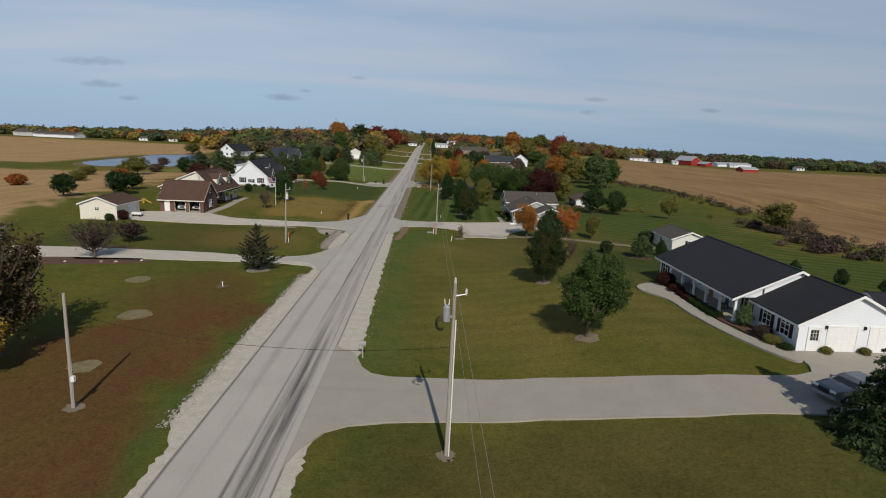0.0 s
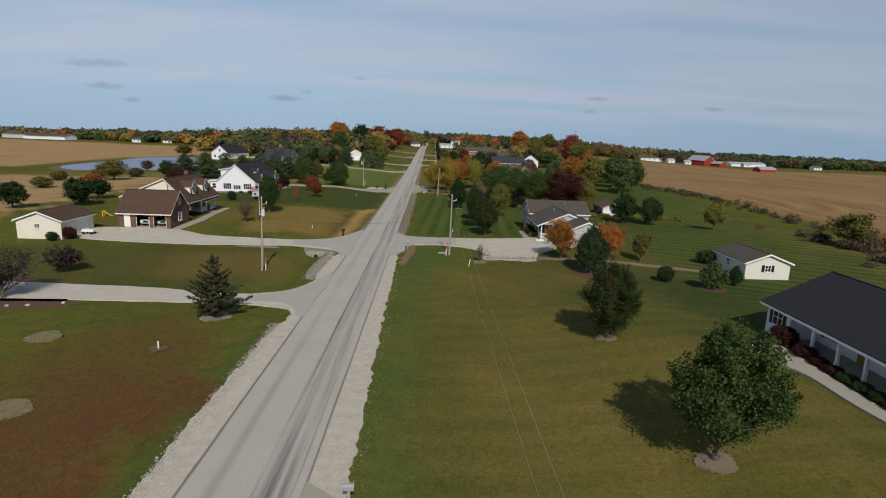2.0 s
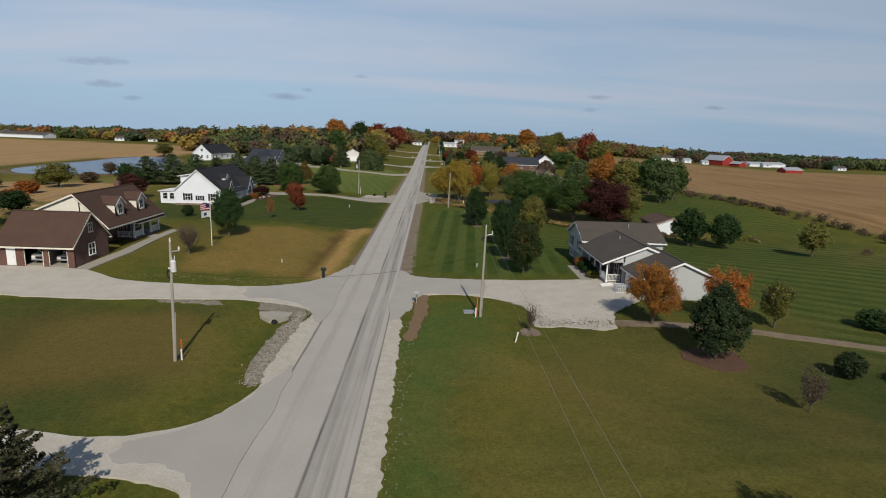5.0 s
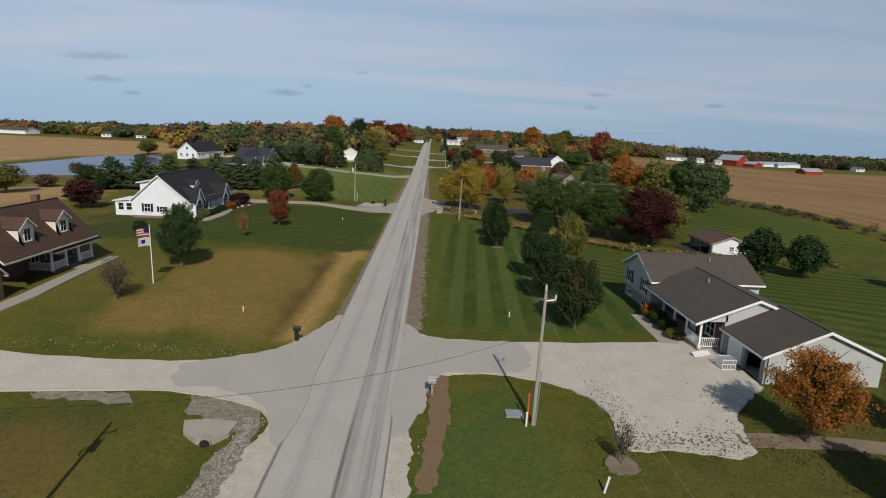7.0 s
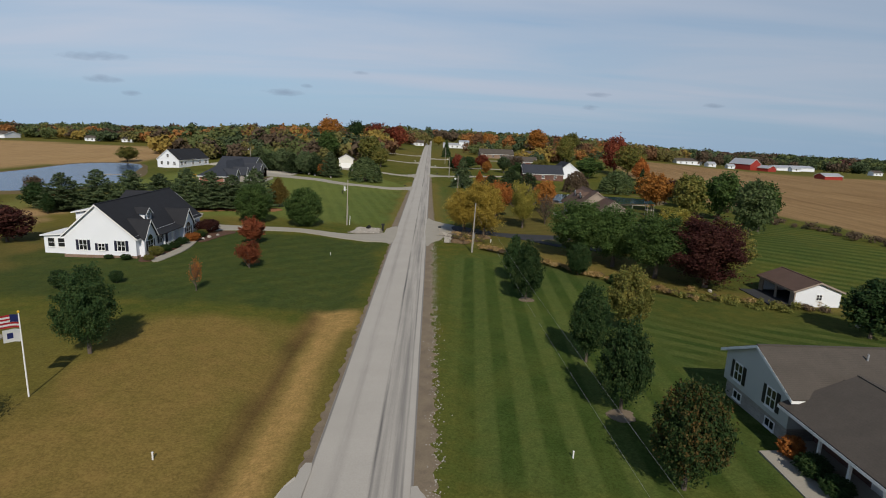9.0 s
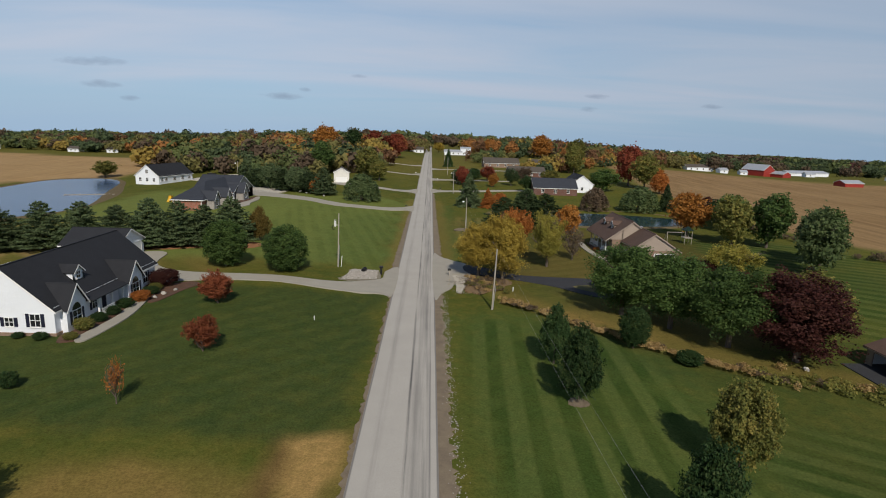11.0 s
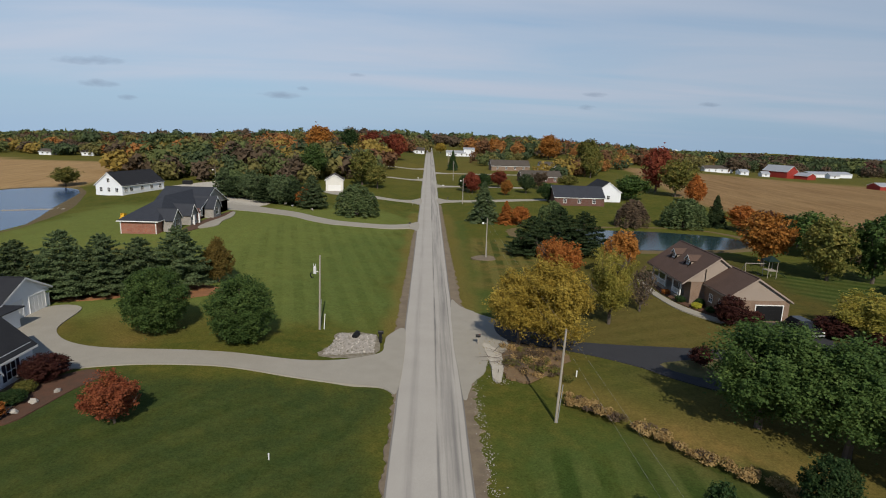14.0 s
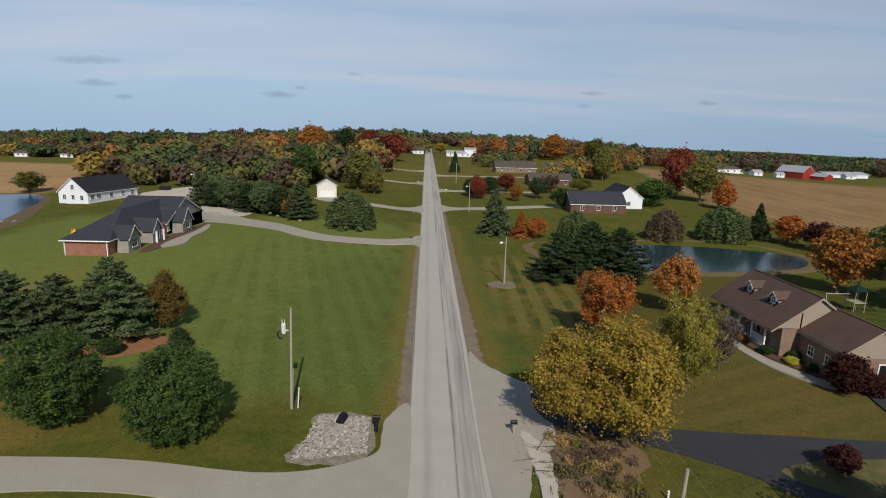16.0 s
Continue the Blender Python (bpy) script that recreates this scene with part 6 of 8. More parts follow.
far_house(64.5, 344.0, 0, 9, 15, 3.6, 7.0, WHITE, ROOF_BLACK, "white outbuilding with black gabled roof", False, 1, "outbuilding")
far_house(52, 402, 4, 19, 9, 2.7, 5.2, BRICK_DARK, ROOF_GREY, "brick ranch house with grey-brown roof", True, 4)
far_house(46, 462, 3, 22, 10, 2.8, 5.8, BRICK_BUFF, ROOF_GREY, "long low house with grey-brown roof", True, 4)
far_house(76, 470, 0, 22, 9, 2.8, 5.0, WHITE, ROOF_GREY, "long low white house with grey roof", True, 5)
far_house(22, 610, 0, 16, 8, 3.0, 4.6, WHITE, ROOF_METAL, "white low building at the crest", True, 3, "outbuilding")
far_house(33, 612, 0, 9, 9, 6.0, 7.2, WHITE, ROOF_METAL, "white two-storey house at the crest", True, 2)
far_house(-9, 640, 0, 9, 8, 3.0, 5.4, WHITE, ROOF_GREY, "white house at the end of the road", True, 2)
far_house(-52, 520, 0, 14, 9, 3.0, 5.2, WHITE, ROOF_GREY, "white house among red maples", True, 3)
far_house(-34, 560, 0, 10, 9, 3.0, 5.2, WHITE, ROOF_GREY, "white house among red maples", True, 2)
far_house(-14, 660, 0, 10, 9, 3.0, 5.2, WHITE, ROOF_GREY, "small white house near the crest", True, 2)
# farmstead across the field
hp = far_house(272, 566, 24, 13, 20, 5.2, 9.4, RED_METAL, ROOF_METAL, "red metal barn with pale roof", False, 0, "barn")
far_house(284, 556, 24, 10, 13, 3.0, 4.9, RED_METAL, ROOF_METAL, "low red lean-to barn with pale roof", False, 0, "barn")
far_house(340, 610, 14, 44, 13, 3.0, 4.8, WHITE, ROOF_METAL, "long white machine shed with metal roof", True, 0, "barn")
far_house(286, 482, 10, 15, 9, 2.6, 4.4, RED_METAL, ROOF_METAL, "low red metal barn with pale roof", True, 0, "barn")
far_house(224, 572, 8, 24, 9, 3.0, 5.2, WHITE, ROOF_GREY, "long white farmhouse across the field", True, 4)
far_house(240, 562, 8, 7, 6, 2.6, 4.2, WHITE, ROOF_METAL, "small white farm building", True, 1, "outbuilding")
far_house(256, 560, 0, 6, 5, 2.4, 4.0, WHITE, ROOF_METAL, "small white farm building", True, 1, "outbuilding")
far_house(330, 588, 0, 8, 6, 2.6, 4.4, WHITE, ROOF_METAL, "small white farm building", True, 1, "outbuilding")
far_house(390, 570, 0, 8, 7, 2.6, 4.4, WHITE, ROOF_GREY, "small white house among far trees", True, 2)
# far buildings on the western side
far_house(-300, 484, -10, 38, 12, 2.4, 4.4, WHITE, ROOF_GREY, "long white barn far across the field", True, 0, "barn")
far_house(-330, 492, -10, 20, 12, 3.0, 5.6, GREY_SIDING, ROOF_GREY, "grey barn far across the field", True, 0, "barn")
for x, y in ((-228, 481), (-205, 484)):
    far_house(x, y, 0, 7, 6, 2.1, 3.6, WHITE, ROOF_GREY, "small white house before the far trees", True, 2)
hp = far_house(-56, 72, 0, 12, 16, 2.8, 6.0, BUFF, ROOF_GREY, "house with grey shingle roof behind a tree", False, 1)
wt = thing("water_tower", 600, 1500, zat(600, 1500) - 13, "white water tower far beyond the woods", "water tower")
bm = bmesh.new()
tube(bm, (0, 0, 0), (0, 0, 34), 2.2, 2.0, 12)
part("shaft", bm, TRIM, wt)
bm = bmesh.new()
bmesh.ops.create_uvsphere(bm, u_segments=16, v_segments=10, radius=6.5, matrix=Matrix.Translation((0, 0, 37)) @ Matrix.Diagonal((1, 1, 0.75, 1)))
part("tank", bm, TRIM, wt, smooth=True)


# ---- trees and shrubs ----
def cards(points, normals, size, rng, fold=0.25, loose=0.85, slim=0.8):
    """Many small leaf cards as one mesh: each a small blade turned about its outward direction."""
    n = len(points)
    nrm = normals + rng.normal(0, loose, (n, 3))
    nrm /= np.linalg.norm(nrm, axis=1)[:, None] + 1e-9
    ref = rng.normal(0, 1, (n, 3))
    u = np.cross(nrm, ref)
    u /= np.linalg.norm(u, axis=1)[:, None] + 1e-9
    v = np.cross(nrm, u)
    s = size * rng.uniform(0.55, 1.4, (n, 1))
    a, b = u * s, v * s * slim
    lift = nrm * s * fold
    return np.stack([points - a * 1.1, points + a * 0.6 - b - lift, points + a * 0.6 + b + lift], 1).reshape(-1, 3)


def mesh_from_cards(name, verts):
    me = bpy.data.meshes.new(name)
    n = len(verts) // 3
    me.vertices.add(len(verts))
    me.vertices.foreach_set("co", verts.astype(np.float32).ravel())
    me.loops.add(3 * n)
    me.polygons.add(n)
    me.loops.foreach_set("vertex_index", np.arange(3 * n, dtype=np.int32))
    me.polygons.foreach_set("loop_start", (np.arange(n) * 3).astype(np.int32))
    me.update()
    return me


def sphere_dirs(n, rng):
    d = rng.normal(0, 1, (n, 3))
    return d / np.linalg.norm(d, axis=1)[:, None]


# broad-leaved crowns: foot and top of the crown, sprays, their length and spread, how far they rise, lobes, hollow places
HABIT = {"round": (0.8, 7.9, 270, 0.95, 0.30, 0.42, 0.24, 0.10), "pear": (0.65, 7.9, 260, 0.95, 0.24, 0.62, 0.10, 0.06), "low": (0.05, 7.8, 420, 0.62, 0.34, 0.35, 0.07, 0.0),
         "open": (1.1, 7.8, 190, 1.05, 0.24, 0.55, 0.26, 0.22), "vase": (1.5, 7.8, 220, 0.95, 0.28, 0.5, 0.24, 0.14), "column": (0.25, 7.9, 240, 0.8, 0.26, 0.75, 0.08, 0.04)}


def outline(kind, d):
    """Half-width factor by the height of a direction in the crown."""
    f = np.clip(d[:, 2] * 0.5 + 0.5, 0, 1)
    if kind == "pear":
        return np.where(f > 0.36, 1.12 - 0.50 * (f - 0.36) / 0.64, 1.12 - 0.25 * (0.36 - f))
    if kind == "round":
        return np.where(f > 0.4, 1.08 - 0.34 * (f - 0.4) / 0.6, 1.08 - 0.2 * (0.4 - f))
    if kind == "column":
        return np.where(f > 0.3, 1.14 - 0.75 * (f - 0.3) / 0.7, 1.14 - 0.1 * (0.3 - f))
    if kind == "vase":
        return 0.92 + 0.26 * f
    return np.ones(len(f))


def crown_points(kind, n, rng):
    """Leaf places and outward directions for a plant 8 m high and 6 m wide, foot at the origin."""
    P, N = [], []
    if kind in HABIT:
        z0, z1, count, ln, spread_, rise, lobe, gap = HABIT[kind]
        d = sphere_dirs(count, rng)
        lobes = sphere_dirs(8, rng)
        swell = 1 - lobe * 0.6 + lobe * np.max(np.clip(d @ lobes.T, 0, 1) ** 5, axis=1)
        frac = np.where(rng.random(count) < 0.72, rng.uniform(0.74, 0.93, count), rng.uniform(0.25, 0.74, count)) * swell
        holes = sphere_dirs(5, rng)
        frac = np.where(np.max(d @ holes.T, axis=1) > 1 - gap, frac * 0.6, frac)
        c = d * frac[:, None]
        w = outline(kind, c)
        half = (z1 - z0) / 2
        cen = np.stack([c[:, 0] * w * 2.75, c[:, 1] * w * 2.75, c[:, 2] * half * 0.93 + (z0 + z1) / 2], 1)
        out = d * [1, 1, 0.7]
        axis = out * (1 - rise) + np.array([0, 0, rise]) + rng.normal(0, 0.22, (count, 3))
        axis /= np.linalg.norm(axis, axis=1)[:, None]
        reach = ln * rng.uniform(0.6, 1.35, count) * np.where(rng.random(count) < 0.12, 1.35, 1.0)
        pick = rng.integers(0, count, n)
        q = rng.uniform(-0.55, 0.75, n)
        wide = spread_ * reach[pick] * (0.95 - 0.75 * np.clip(q, -0.3, 1))
        p = cen[pick] + axis[pick] * (q * reach[pick])[:, None] + rng.normal(0, 1, (n, 3)) * wide[:, None]
        p[:, 2] = np.maximum(p[:, 2], 0.06)
        P.append(p)
        N.append(axis[pick] * 0.3 + out[pick] * 0.7 + [0, 0, 0.25])
    elif kind in ("spruce", "pine", "cedar"):
        arms = {"spruce": 170, "pine": 150, "cedar": 75}[kind]
        foot = 0.3
        golden = 2.39996
        for k in range(arms):
            f = ((k + rng.random()) / arms) ** 1.25
            z = foot + (7.75 - foot) * f
            r = 3.0 * (1 - f) ** 0.85 + 0.15 if kind != "pine" else 3.0 * (1 - f ** 1.6) ** 0.8 + 0.25
            rr = r * (rng.uniform(0.72, 1.1) if kind != "cedar" else rng.uniform(0.5, 1.2))
            ang = golden * k + rng.normal(0, 0.35)
            m = max(6, int(n / arms * (1.75 - 1.5 * f)))
            q = rng.random(m) ** 0.55
            side = rng.normal(0, 0.15, m) * rr * (1.3 - q)
            lift_ = {"spruce": -0.28, "pine": 0.12, "cedar": 0.5}[kind]
            x = np.cos(ang) * rr * q - np.sin(ang) * side
            y = np.sin(ang) * rr * q + np.cos(ang) * side
            zz = z + lift_ * rr * q ** 1.4 + np.abs(rng.normal(0, 0.10, m)) + 0.12 * q
            P.append(np.stack([x, y, np.maximum(zz, 0.08)], 1))
            N.append(np.stack([np.cos(ang) * q, np.sin(ang) * q, np.full(m, 0.8)], 1))
    elif kind == "willow":
        arms = 110
        for a in range(arms):
            ang, r = rng.random() * math.tau, 3.0 * rng.random() ** 0.5
            top = 8.0 - 0.38 * r * r + rng.normal(0, 0.3)
            m = n // arms
            q = rng.random(m)
            ln = rng.uniform(3.0, 6.5)
            x = np.cos(ang) * (r * (0.75 + 0.3 * q ** 0.5)) + rng.normal(0, 0.13, m)
            y = np.sin(ang) * (r * (0.75 + 0.3 * q ** 0.5)) + rng.normal(0, 0.13, m)
            P.append(np.stack([x, y, np.maximum(0.3, top - ln * q)], 1))
            N.append(np.stack([np.cos(ang) + 0 * q, np.sin(ang) + 0 * q, 0.35 + 0 * q], 1))
    return np.concatenate(P), np.concatenate(N)


def trunk_mesh(kind, rng):
    bm = bmesh.new()
    if kind in ("spruce", "pine", "column", "cedar"):
        tube(bm, (0, 0, -0.3), (0, 0, 7.0), 0.17, 0.03, 7)
    elif kind == "willow":
        tube(bm, (0, 0, -0.3), (0, 0, 4.5), 0.3, 0.16, 8)
    else:
        limbs = {"round": 7, "pear": 9, "low": 5, "open": 12, "bare": 30, "vase": 14}[kind]
        top = 2.2 if kind != "bare" else 1.0
        base = 0.2 if kind != "low" else 0.12
        if kind == "vase":
            top = 0.5
        tube(bm, (0, 0, -0.3), (0.05, 0.02, top), base, base * 0.72, 8)
        tube(bm, (0.05, 0.02, top), (0.1, 0, 6.2 if kind != "bare" else 4.5), base * 0.72, 0.03, 7)
        for k in range(limbs):
            a = k * 2.4 + rng.random()
            z0 = top * 0.85 + rng.random() * 2.2
            r = rng.uniform(1.5, 2.6) if kind not in ("pear", "low") else rng.uniform(0.9, 1.7)
            mid = Vector((math.cos(a) * r * 0.5, math.sin(a) * r * 0.5, z0 + rng.uniform(0.7, 1.3)))
            tip = Vector((math.cos(a) * r, math.sin(a) * r, min(6.5, z0 + rng.uniform(1.6, 3.6))))
            tube(bm, (0.06, 0.01, z0), mid, base * 0.42, base * 0.27, 5, False)
            tube(bm, mid, tip, base * 0.27, 0.02, 5, False)
            if kind in ("bare", "open", "vase"):
                for j in range(6 if kind == "bare" else 3):
                    s = mid.lerp(tip, rng.random())
                    e = s + Vector((rng.normal(0, .55), rng.normal(0, .55), rng.uniform(0.3, 1.3)))
                    tube(bm, s, e, 0.028, 0.01, 4, False)
    return bm


MESHES = {}
COUNT = {"fine": (40000, 0.074), "near": (21000, 0.104), "mid": (7000, 0.175), "far": (2400, 0.29)}


def plant_mesh(kind, variant, lod):
    key = (kind, variant, lod)
    if key not in MESHES:
        rng = np.random.default_rng(hash_of(kind) + variant * 17)
        tr = bpy.data.meshes.new("trunk")
        bm = trunk_mesh(kind, rng)
        bm.to_mesh(tr)
        bm.free()
        n, size = COUNT[lod]
        slim = 0.8
        if kind == "bare":
            p, nn = crown_points("open", n // 7, rng)
            size *= 0.9
        elif kind in ("spruce", "pine", "cedar"):
            p, nn = crown_points(kind, n if kind != "cedar" else n // 2, rng)
            size *= 1.35
            slim = 0.36
        elif kind == "open":
            p, nn = crown_points(kind, int(n * 0.85), rng)
            size *= 0.9
        else:
            p, nn = crown_points(kind, n, rng)
        MESHES[key] = (tr, mesh_from_cards("crown", cards(p, nn, size, rng, slim=slim)))
    return MESHES[key]


def hash_of(s):
    return sum(ord(c) * (i + 3) for i, c in enumerate(s)) % 1000


SKINS = {}
PLANT_NO = [0]


def plant(kind, x, y, h, w, leaf, label, cat="tree", lod="near", dz=0.0, name=None, group=""):
    PLANT_NO[0] += 1
    k = PLANT_NO[0]
    tr, cr = plant_mesh(kind, k % 3, lod)
    e = thing(name or ("shrub" if cat == "shrub" else "tree"), x, y, zat(x, y) + dz, label, cat, (k * 67) % 360, group)
    s = w / 6.0
    e.scale = (s, s, h / 8.0)
    for nm, me, mat in (("trunk", tr, BARK), ("crown", cr, leaf)):
        key = (me.name, mat.name)
        if key not in SKINS:
            c = me.copy()
            c.materials.clear()
            c.materials.append(mat)
            SKINS[key] = c
        ob = new(nm, SKINS[key])
        ob.parent = e
    return e


T = plant
# ranch house lawn
T("vase", 24.2, 45.4, 7.6, 6.1, SHADEGREEN, "round-headed green pear tree in a ring of chips", lod="fine")
T("pear", 24.1, 63.6, 7.0, 5.0, PEAR, "dark green pear tree beginning to redden", lod="fine")
T("spruce", 36.3, 27.6, 9.0, 6.8, SPRUCE, "dense dark green spruce beside the drive")
T("low", 37.3, 60.8, 1.7, 2.4, MAROON, "maroon shrub by the porch", "shrub", "mid")
T("low", 37.4, 58.2, 1.0, 1.9, MAROON, "rust-red shrub by the porch", "shrub", "mid")
for i, y in enumerate((56.6, 55.2, 53.8, 52.4, 51.0, 49.8)):
    T("low", 37.4, y, 0.75, 1.5, (MAROON, MAROON, DEEP, DEEP, DEEP, DEEP)[i], "low clipped shrub before the porch", "shrub", "mid", group="foundation shrubs")
T("column", 38.7, 47.2, 2.3, 1.6, WILLOW, "grey-green upright shrub at the house corner", "shrub", "mid")
T("low", 38.8, 44.6, 1.2, 1.7, TWIG, "dark maroon shrub under the windows", "shrub", "mid")
T("low", 38.7, 43.0, 0.9, 1.6, OLIVE, "low olive shrub under the windows", "shrub", "mid")
T("low", 39.0, 41.7, 0.7, 1.2, DEEP, "low dark shrub at the garage corner", "shrub", "mid")
for x in (41.8, 44.9, 48.3):
    T("low", x, 41.0, 0.75, 0.95, OLIVE, "small shrub between garage doors", "shrub", "far", group="garage shrubs")
T("bare", 32.0, 81.6, 3.5, 2.2, BROWN_LEAF, "nearly bare young tree", "tree", "mid")
T("column", 30.4, 90.8, 6.6, 5.2, SPRUCE, "dark spruce in a mulch ring")
T("open", 28.0, 98.4, 6.9, 5.4, ORANGE_LEAF, "orange autumn maple beside the gravel", lod="fine")
T("open", 35.4, 99.2, 6.0, 4.8, RUST, "rust-brown autumn maple beside the garage")
T("open", 39.9, 98.5, 4.9, 3.4, OLIVE, "young maple turning orange", lod="mid")
T("low", 39.1, 87.6, 2.2, 2.4, SPRUCE, "small round evergreen shrub", "shrub", "mid")
T("column", 43.5, 84.2, 3.6, 3.8, WILLOW, "loose evergreen shrub in a mulch ring", "shrub", "mid")
T("column", 47.6, 86.6, 2.7, 2.1, DEEP, "small upright evergreen shrub", "shrub", "mid")
T("low", 50.0, 99.2, 2.2, 3.2, DEEP, "dark shrub beside the shed", "shrub", "mid")
for x, y in ((58.5, 70.5), (61.5, 66), (64.5, 62.5), (55.0, 76)):
    T("column", x, y, 2.4, 2.0, DEEP, "small upright evergreen in the back lawn", "shrub", "mid", group="back lawn evergreens")
T("round", 71.4, 139.3, 6.1, 5.2, OLIVE, "small olive-brown tree in the back lawn", lod="mid")
T("open", 84.5, 116.5, 7.2, 8.2, OLIVE, "wide thinning olive tree at the field edge", lod="mid")
# brick garage side
T("cedar", -11.1, 69.7, 5.9, 5.6, JUNIPER, "loose grey-green juniper in a mulch ring by the drive")
T("bare", -33.4, 73.4, 5.6, 7.2, TWIG, "low spreading purple-brown tree in a bed")
T("open", -34.4, 84.6, 3.4, 4.4, TWIG, "purple-brown shrub by the drive", "shrub", "mid")
T("open", -21.4, 41.0, 10.6, 8.6, WEARY, "half-bare tree with olive leaves")
T("open", -20.6, 37.0, 5.2, 4.6, YELLOW_LEAF, "small golden leaved tree on the lawn", lod="mid")
T("round", -62.7, 134.4, 5.8, 6.9, DEEP, "dark round tree behind the garage", lod="mid")
T("round", -72, 128, 5.2, 5.6, DEEP, "dark round tree behind the garage", lod="mid")
T("round", -66, 146, 4.6, 6.2, DEEP, "dark round tree behind the garage", lod="mid")
T("low", -47.2, 101.6, 1.5, 1.8, DEEP, "small round shrub at the garage corner", "shrub", "mid")
T("low", -45.6, 103.2, 2.0, 2.2, MAROON, "brown shrub at the garage door", "shrub", "mid")
T("bare", -24.6, 119.8, 4.5, 3.9, BROWN_LEAF, "small nearly bare tree on the lawn")
T("pear", -24.1, 132.9, 7.8, 5.3, DEEP, "dark green oval tree near the flagpole", lod="fine")
T("round", -60.3, 173.3, 5.5, 7.4, MAROON, "round maroon tree on the lawn", lod="mid")
for x, y, h, w in ((-44.2, 146.5, 2.0, 1.9), (-37.8, 150.5, 2.3, 2.4), (-48.5, 150, 2.4, 2.2), (-33.2, 153.5, 1.6, 1.8)):
    T("low", x, y, h, w, DEEP, "small dark shrub in the lawn", "shrub", "mid", group="lawn shrubs")
for x, y in ((-96, 198), (-88, 205), (-80, 212), (-102, 188), (-86, 178), (-92, 166), (-76, 160), (-98, 150)):
    T("low", x, y, 3.2, 5.5, (RUST, BROWN_LEAF, OLIVE, DEEP)[int(abs(x + y)) % 4], "rough brown thicket at the field edge", "shrub", "far", group="field edge thicket")
T("round", -88, 192, 6.5, 8.5, OLIVE, "olive tree by the rough grass", lod="mid")
T("round", -78, 206, 5.6, 6.2, DEEP, "dark tree by the pond bank", lod="mid")
T("column", -72, 200, 4.2, 3.0, DEEP, "small dark evergreen by the pond", lod="mid")
T("round", -133, 345, 7.5, 10, OLIVE, "lone olive tree beyond the pond", lod="mid")
T("open", -100, 237, 5, 5, BROWN_LEAF, "thin brown tree at the pond", lod="mid")
# white gabled house garden
T("vase", -24.9, 178.3, 4.6, 4.6, SMALL_RED, "small red-leaved ornamental maple", dz=-0.3)
T("vase", -20.5, 162.4, 4.0, 3.4, SMALL_RED, "small red-leaved ornamental maple", dz=-0.2)
T("bare", -22.9, 151.1, 4.5, 1.7, RUST, "thin sapling with few yellow leaves", lod="mid")
T("low", -35.0, 185.6, 2.6, 4.4, MAROON, "clipped round maroon shrub", "shrub")
for x, y, h, w, m in ((-35.2, 167.4, 1.6, 2.2, OLIVE), (-34.9, 164.6, 0.9, 1.6, OLIVE), (-35.2, 170.2, 1.2, 2.0, DEEP), (-34.9, 172.6, 1.2, 1.8, DEEP), (-35.0, 175.4, 1.3, 2.2, DEEP), (-34.6, 178.2, 1.5, 2.8, RUST), (-34.7, 181.0, 1.3, 2.4, DEEP), (-35.0, 183.0, 1.2, 2.0, OLIVE), (-37.9, 164.4, 0.9, 1.6, DEEP), (-40.4, 164.7, 0.7, 1.3, DEEP)):
    T("low", x, y, h, w, m, "low garden shrub along the house front", "shrub", "mid", group="foundation shrubs")
T("low", -30.9, 198.2, 8.3, 7.9, GREEN, "dense rounded green tree by the drive", dz=-0.3, lod="fine")
T("low", -20.6, 195.8, 8.2, 7.8, GREEN, "dense rounded green tree by the drive", dz=-0.3, lod="fine")
T("column", -31.8, 219.6, 7.0, 5.4, BRONZE, "golden-brown conifer at the end of a row")
for i, (x, y, w) in enumerate(((-60, 208.5, 7.8), (-54.5, 210, 7.6), (-49.2, 211, 7.2), (-44.6, 212.4, 7.2), (-40.6, 214, 6.8), (-36.2, 216.5, 7.4), (-66, 207, 7.6), (-72, 205, 7.5))):
    T("pine", x, y, (8.4, 7.7, 9.0)[i % 3], w + 2.0, BLUEPINE, "blue-green pine in a planted row", group="pine row")
T("column", -27.6, 213.0, 2.6, 2.6, SPRUCE, "young spruce on the lawn", lod="mid")
T("column", -26.4, 209.2, 2.0, 2.0, SPRUCE, "young spruce on the lawn", lod="mid")
T("low", -34, 211.5, 1.9, 2.6, DEEP, "low evergreen shrub by the pines", "shrub", "mid")
# split-level lawn
T("pear", 18.8, 117.7, 7.3, 4.6, PEAR, "dark green oval tree in a lawn row", group="lawn row")
T("pear", 18.0, 126.5, 7.7, 4.2, DEEP, "dark green oval tree in a lawn row", group="lawn row")
T("pear", 18.1, 136.2, 7.5, 4.0, DEEP, "dark green oval tree in a lawn row", group="lawn row")
T("pear", 24.6, 144.3, 7.8, 4.8, OLIVE, "oval tree turning orange at the top")
T("column", 15.6, 154.6, 7.6, 4.6, DEEP, "dark columnar tree on the striped lawn")
T("column", 15.4, 163.4, 6.6, 3.9, DEEP, "dark columnar tree on the striped lawn")
T("bare", 16.0, 96.0, 2.8, 1.1, BROWN_LEAF, "leafless sapling by the gravel", lod="far")
for x, y, h, w, m in ((27.0, 114.8, 1.1, 1.9, OLIVE), (27.1, 116.8, 1.3, 2.0, DEEP), (27.0, 118.8, 1.5, 2.2, DEEP), (27.0, 120.8, 1.6, 1.8, RUST)):
    T("low", x, y, h, w, m, "low shrub before the porch", "shrub", "mid", group="foundation shrubs")
T("pear", 54.6, 148.8, 7.2, 6.6, DEEP, "dark dense evergreen by the creek", lod="mid")
